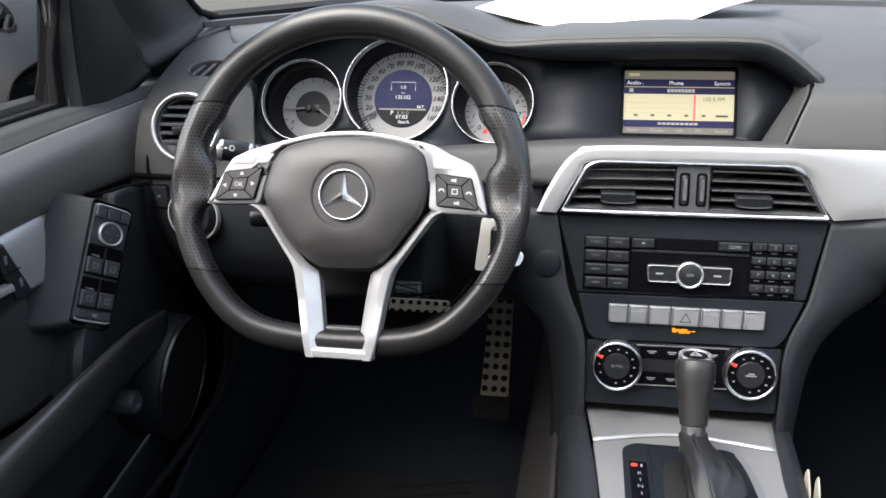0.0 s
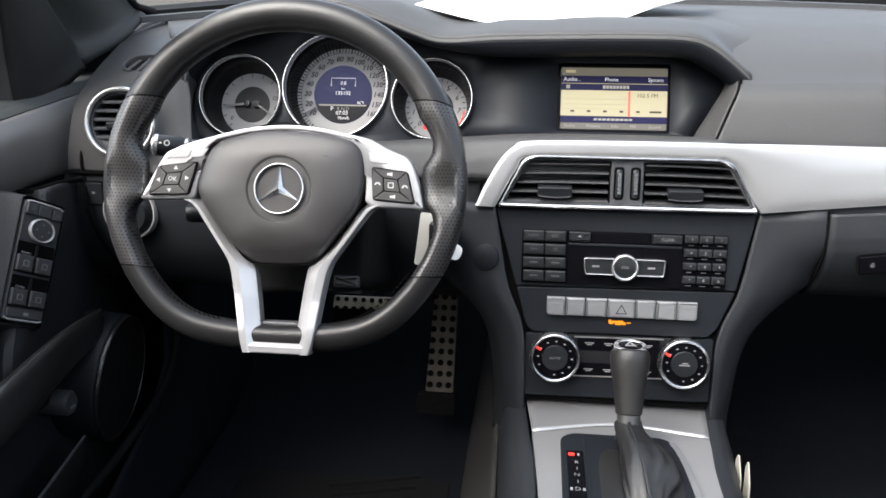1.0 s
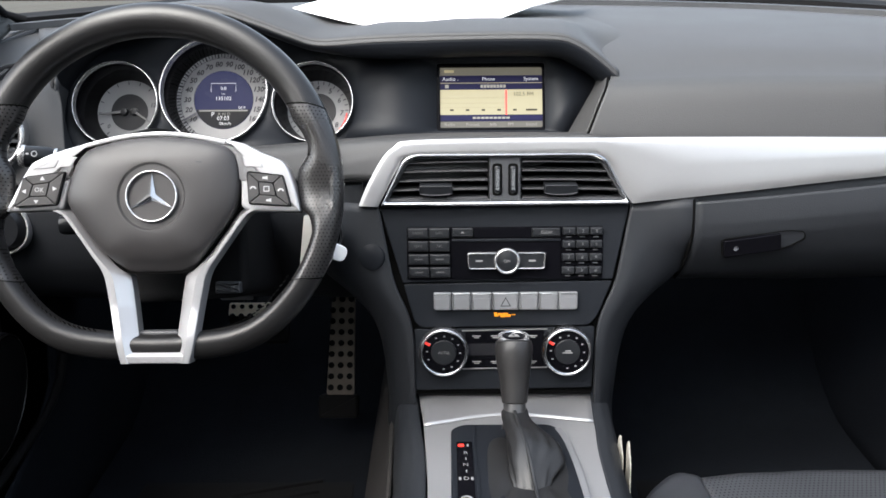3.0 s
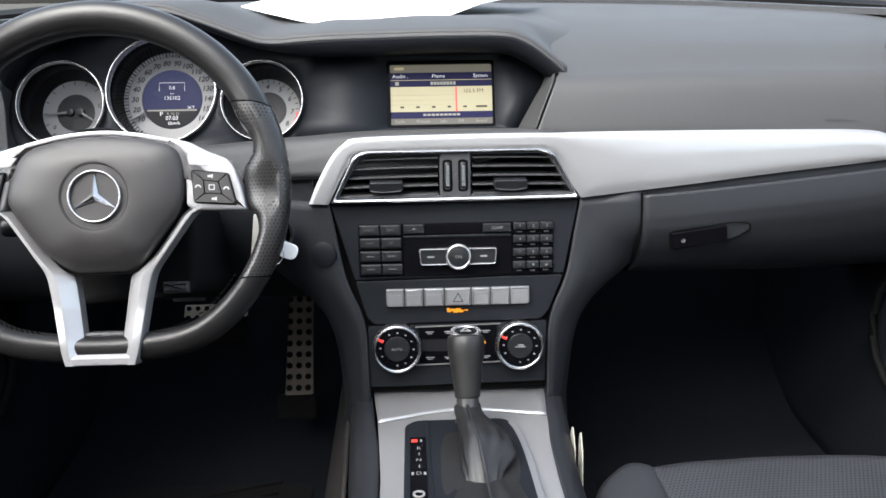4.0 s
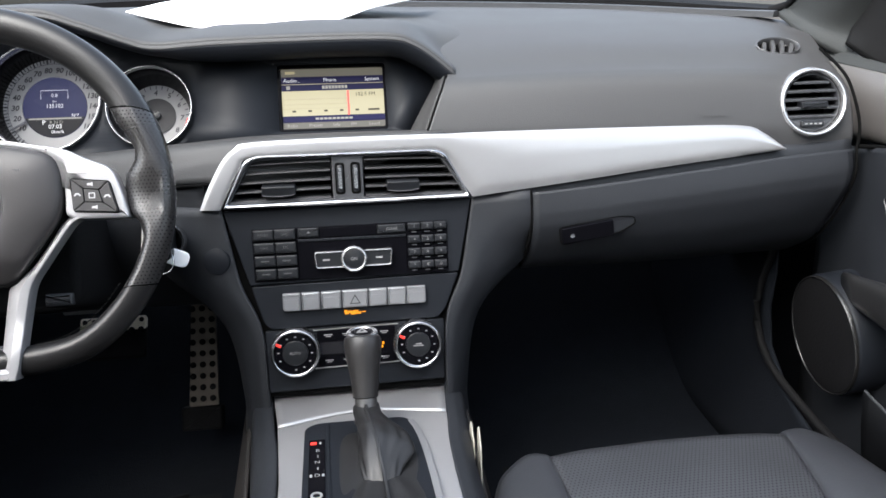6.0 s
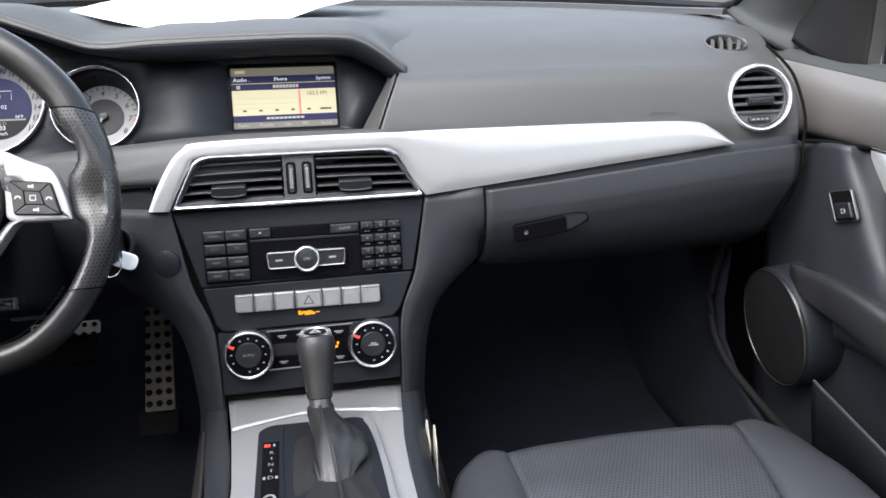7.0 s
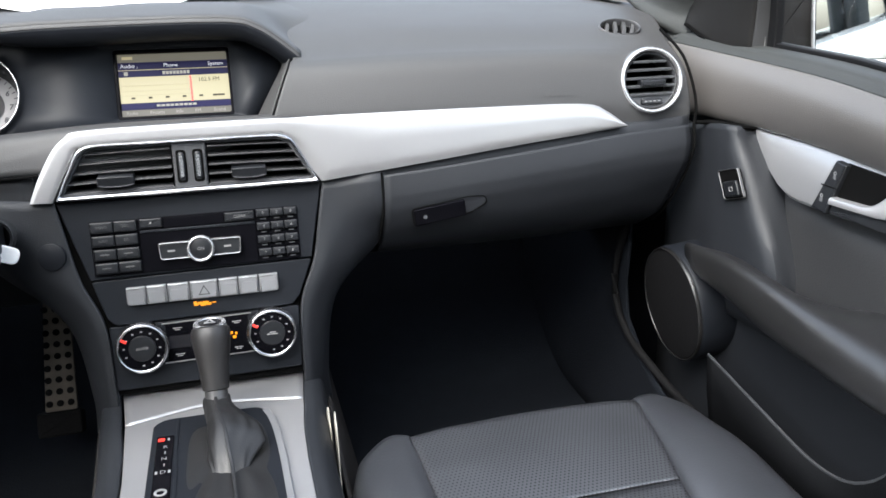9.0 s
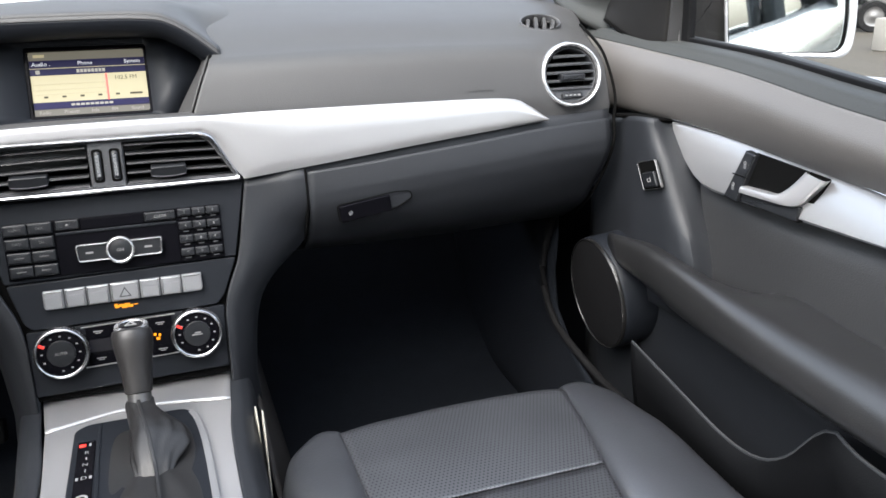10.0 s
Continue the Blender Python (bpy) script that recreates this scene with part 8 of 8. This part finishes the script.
# ---------- outside ----------
def door_mirror(s):
    dm = thing("door_mirror", pose(s * 0.958, 1.010, 0.752), "silver-white door mirror outside the side window", "door mirror", "door mirrors")
    shell = rounded([(-0.088, -0.0740), (0.090, -0.0770), (0.094, -0.030), (0.086, 0.050), (0.056, 0.070), (-0.082, 0.073), (-0.098, 0.030)], [0.022, 0.022, 0.03, 0.03, 0.03, 0.02, 0.02], 6)
    inner = [(x * 0.925 - 0.0030, y * 0.905) for x, y in shell]
    if s < 0:
        shell, inner = [(-x, y) for x, y in shell][::-1], [(-x, y) for x, y in inner][::-1]
    face = pose(0, 0, 0, 0, 0, -28 * s) @ pose(0, 0, 0, 90, 0, 0)
    rings_ = []
    for k, d in ((1.0, 0.0), (1.005, -0.02), (0.96, -0.06), (0.80, -0.095), (0.45, -0.115), (0.05, -0.12)):
        rings_.append([(x * k, y * k, d) for x, y in shell])
    part("housing", sheet(rings_, wrap_u=True), PAINT, dm, "painted mirror housing", m=face)
    part("rim", ring(shell, inner, -0.010, 0.001, top=0.004), PAINT, dm, "pale mirror rim", m=face)
    well = [(x * 0.985, y * 0.985) for x, y in inner]
    part("glass_gap", ring(inner, well, -0.012, -0.004), SEAM, dm, m=face)
    glass_m = face @ pose(0, 0, 0, -0.3, 3.4 * s, 0)
    part("mirror_glass", plate(well, -0.012, -0.005), MIRROR, dm, "mirror glass", m=glass_m)
    if s > 0:
        part("etched_text", lettering([("OBJECTS IN MIRROR ARE", -0.012, -0.044, 0.0066, 0), ("CLOSER THAN THEY APPEAR", -0.012, -0.053, 0.0066, 0)], deep=-0.0048), ETCH, dm, m=glass_m)
    part("foot", sweep([(-s * 0.05, 0.10, -0.06), (-s * 0.13, 0.08, -0.085), (-s * 0.19, 0.05, -0.095)], rounded(box2(-0.045, -0.014, 0.045, 0.014), 0.01)), RUBBER, dm, "black mirror foot")
    if s > 0:
        sail = rounded([(-0.150, -0.048), (-0.100, -0.066), (-0.050, -0.085), (-0.050, 0.075), (-0.150, 0.075)], [0.004, 0.02, 0.004, 0.004, 0.010])
    else:
        sail = rounded([(-0.020, -0.100), (0.067, -0.068), (0.119, -0.049), (0.120, 0.030), (0.104, 0.043), (0.020, 0.036)], [0.004, 0.03, 0.004, 0.010, 0.012, 0.004])
    part("arm_cover", plate(sail, -0.030, 0.0, 0.006), CORNER, dm, "dark grey cover of the mirror arm", m=Matrix.Translation((0, 0.05, 0)) @ pose(0, 0, 0, 90, 0, 0))



door_mirror(1)
door_mirror(-1)


def parked_car(m, paint, label):
    """A plain saloon well away from the camera: body, glasshouse, wheels."""
    pc = thing("parked_car", m, label, "car", "parked cars")
    sec = [(-2.25, 0.35), (-2.28, 0.62), (-2.2, 0.86), (-1.5, 0.96), (-1.0, 1.36), (-0.2, 1.46), (0.6, 1.40), (1.15, 1.0), (1.9, 0.88), (2.25, 0.66), (2.3, 0.35)]
    rows = []
    for y, k in ((-0.86, 0.93), (-0.90, 0.98), (-0.88, 1.0), (0.88, 1.0), (0.90, 0.98), (0.86, 0.93)):
        rows.append([(x, y * (0.82 if z > 1.1 else 1.0), 0.3 + (z - 0.3) * k) for x, z in sec])
    part("body", sheet(rows), paint, pc, "painted body")
    for sy_ in (-1, 1):
        part("side_window", plate(rounded([(-1.25, 1.0), (0.95, 1.0), (0.5, 1.33), (-0.85, 1.33)], 0.08), 0, 0.02), GLOSS, pc, "dark side windows", m=Matrix.Translation((0, sy_ * 0.83, 0)) @ pose(0, 0, 0, 90 - 4 * sy_ , 0, 0))
        for x in (-1.38, 1.38):
            w = part("wheel", lathe([(0.20, -0.09), (0.31, -0.10), (0.325, -0.06), (0.325, 0.06), (0.31, 0.10), (0.20, 0.09)], 36), RUBBER, pc, "black tyre", m=Matrix.Translation((x, sy_ * 0.82, 0.325)) @ pose(0, 0, 0, 90, 0, 0))
            part("rim", lathe([(0.20, 0.0), (0.20, 0.07), (0.12, 0.05), (0.05, 0.08), (0, 0.08)], 28), COLLAR, w, "alloy rim", m=Matrix.Translation((x, sy_ * 0.82, 0.325)) @ pose(0, 0, 0, 90 if sy_ < 0 else -90, 0, 0))


parked_car(pose(16.25, 13.5, -0.35, 0, 0, -35), DARKPAINT, "dark saloon car parked on the asphalt")


def kerb():
    bm = block(11.02, 12.3, 9.80, 10.2, -0.35, 0.16, 0.03)
    solo("kerb_block", bm, CONCRETE, "pale concrete block standing on the asphalt", "concrete block")


kerb()
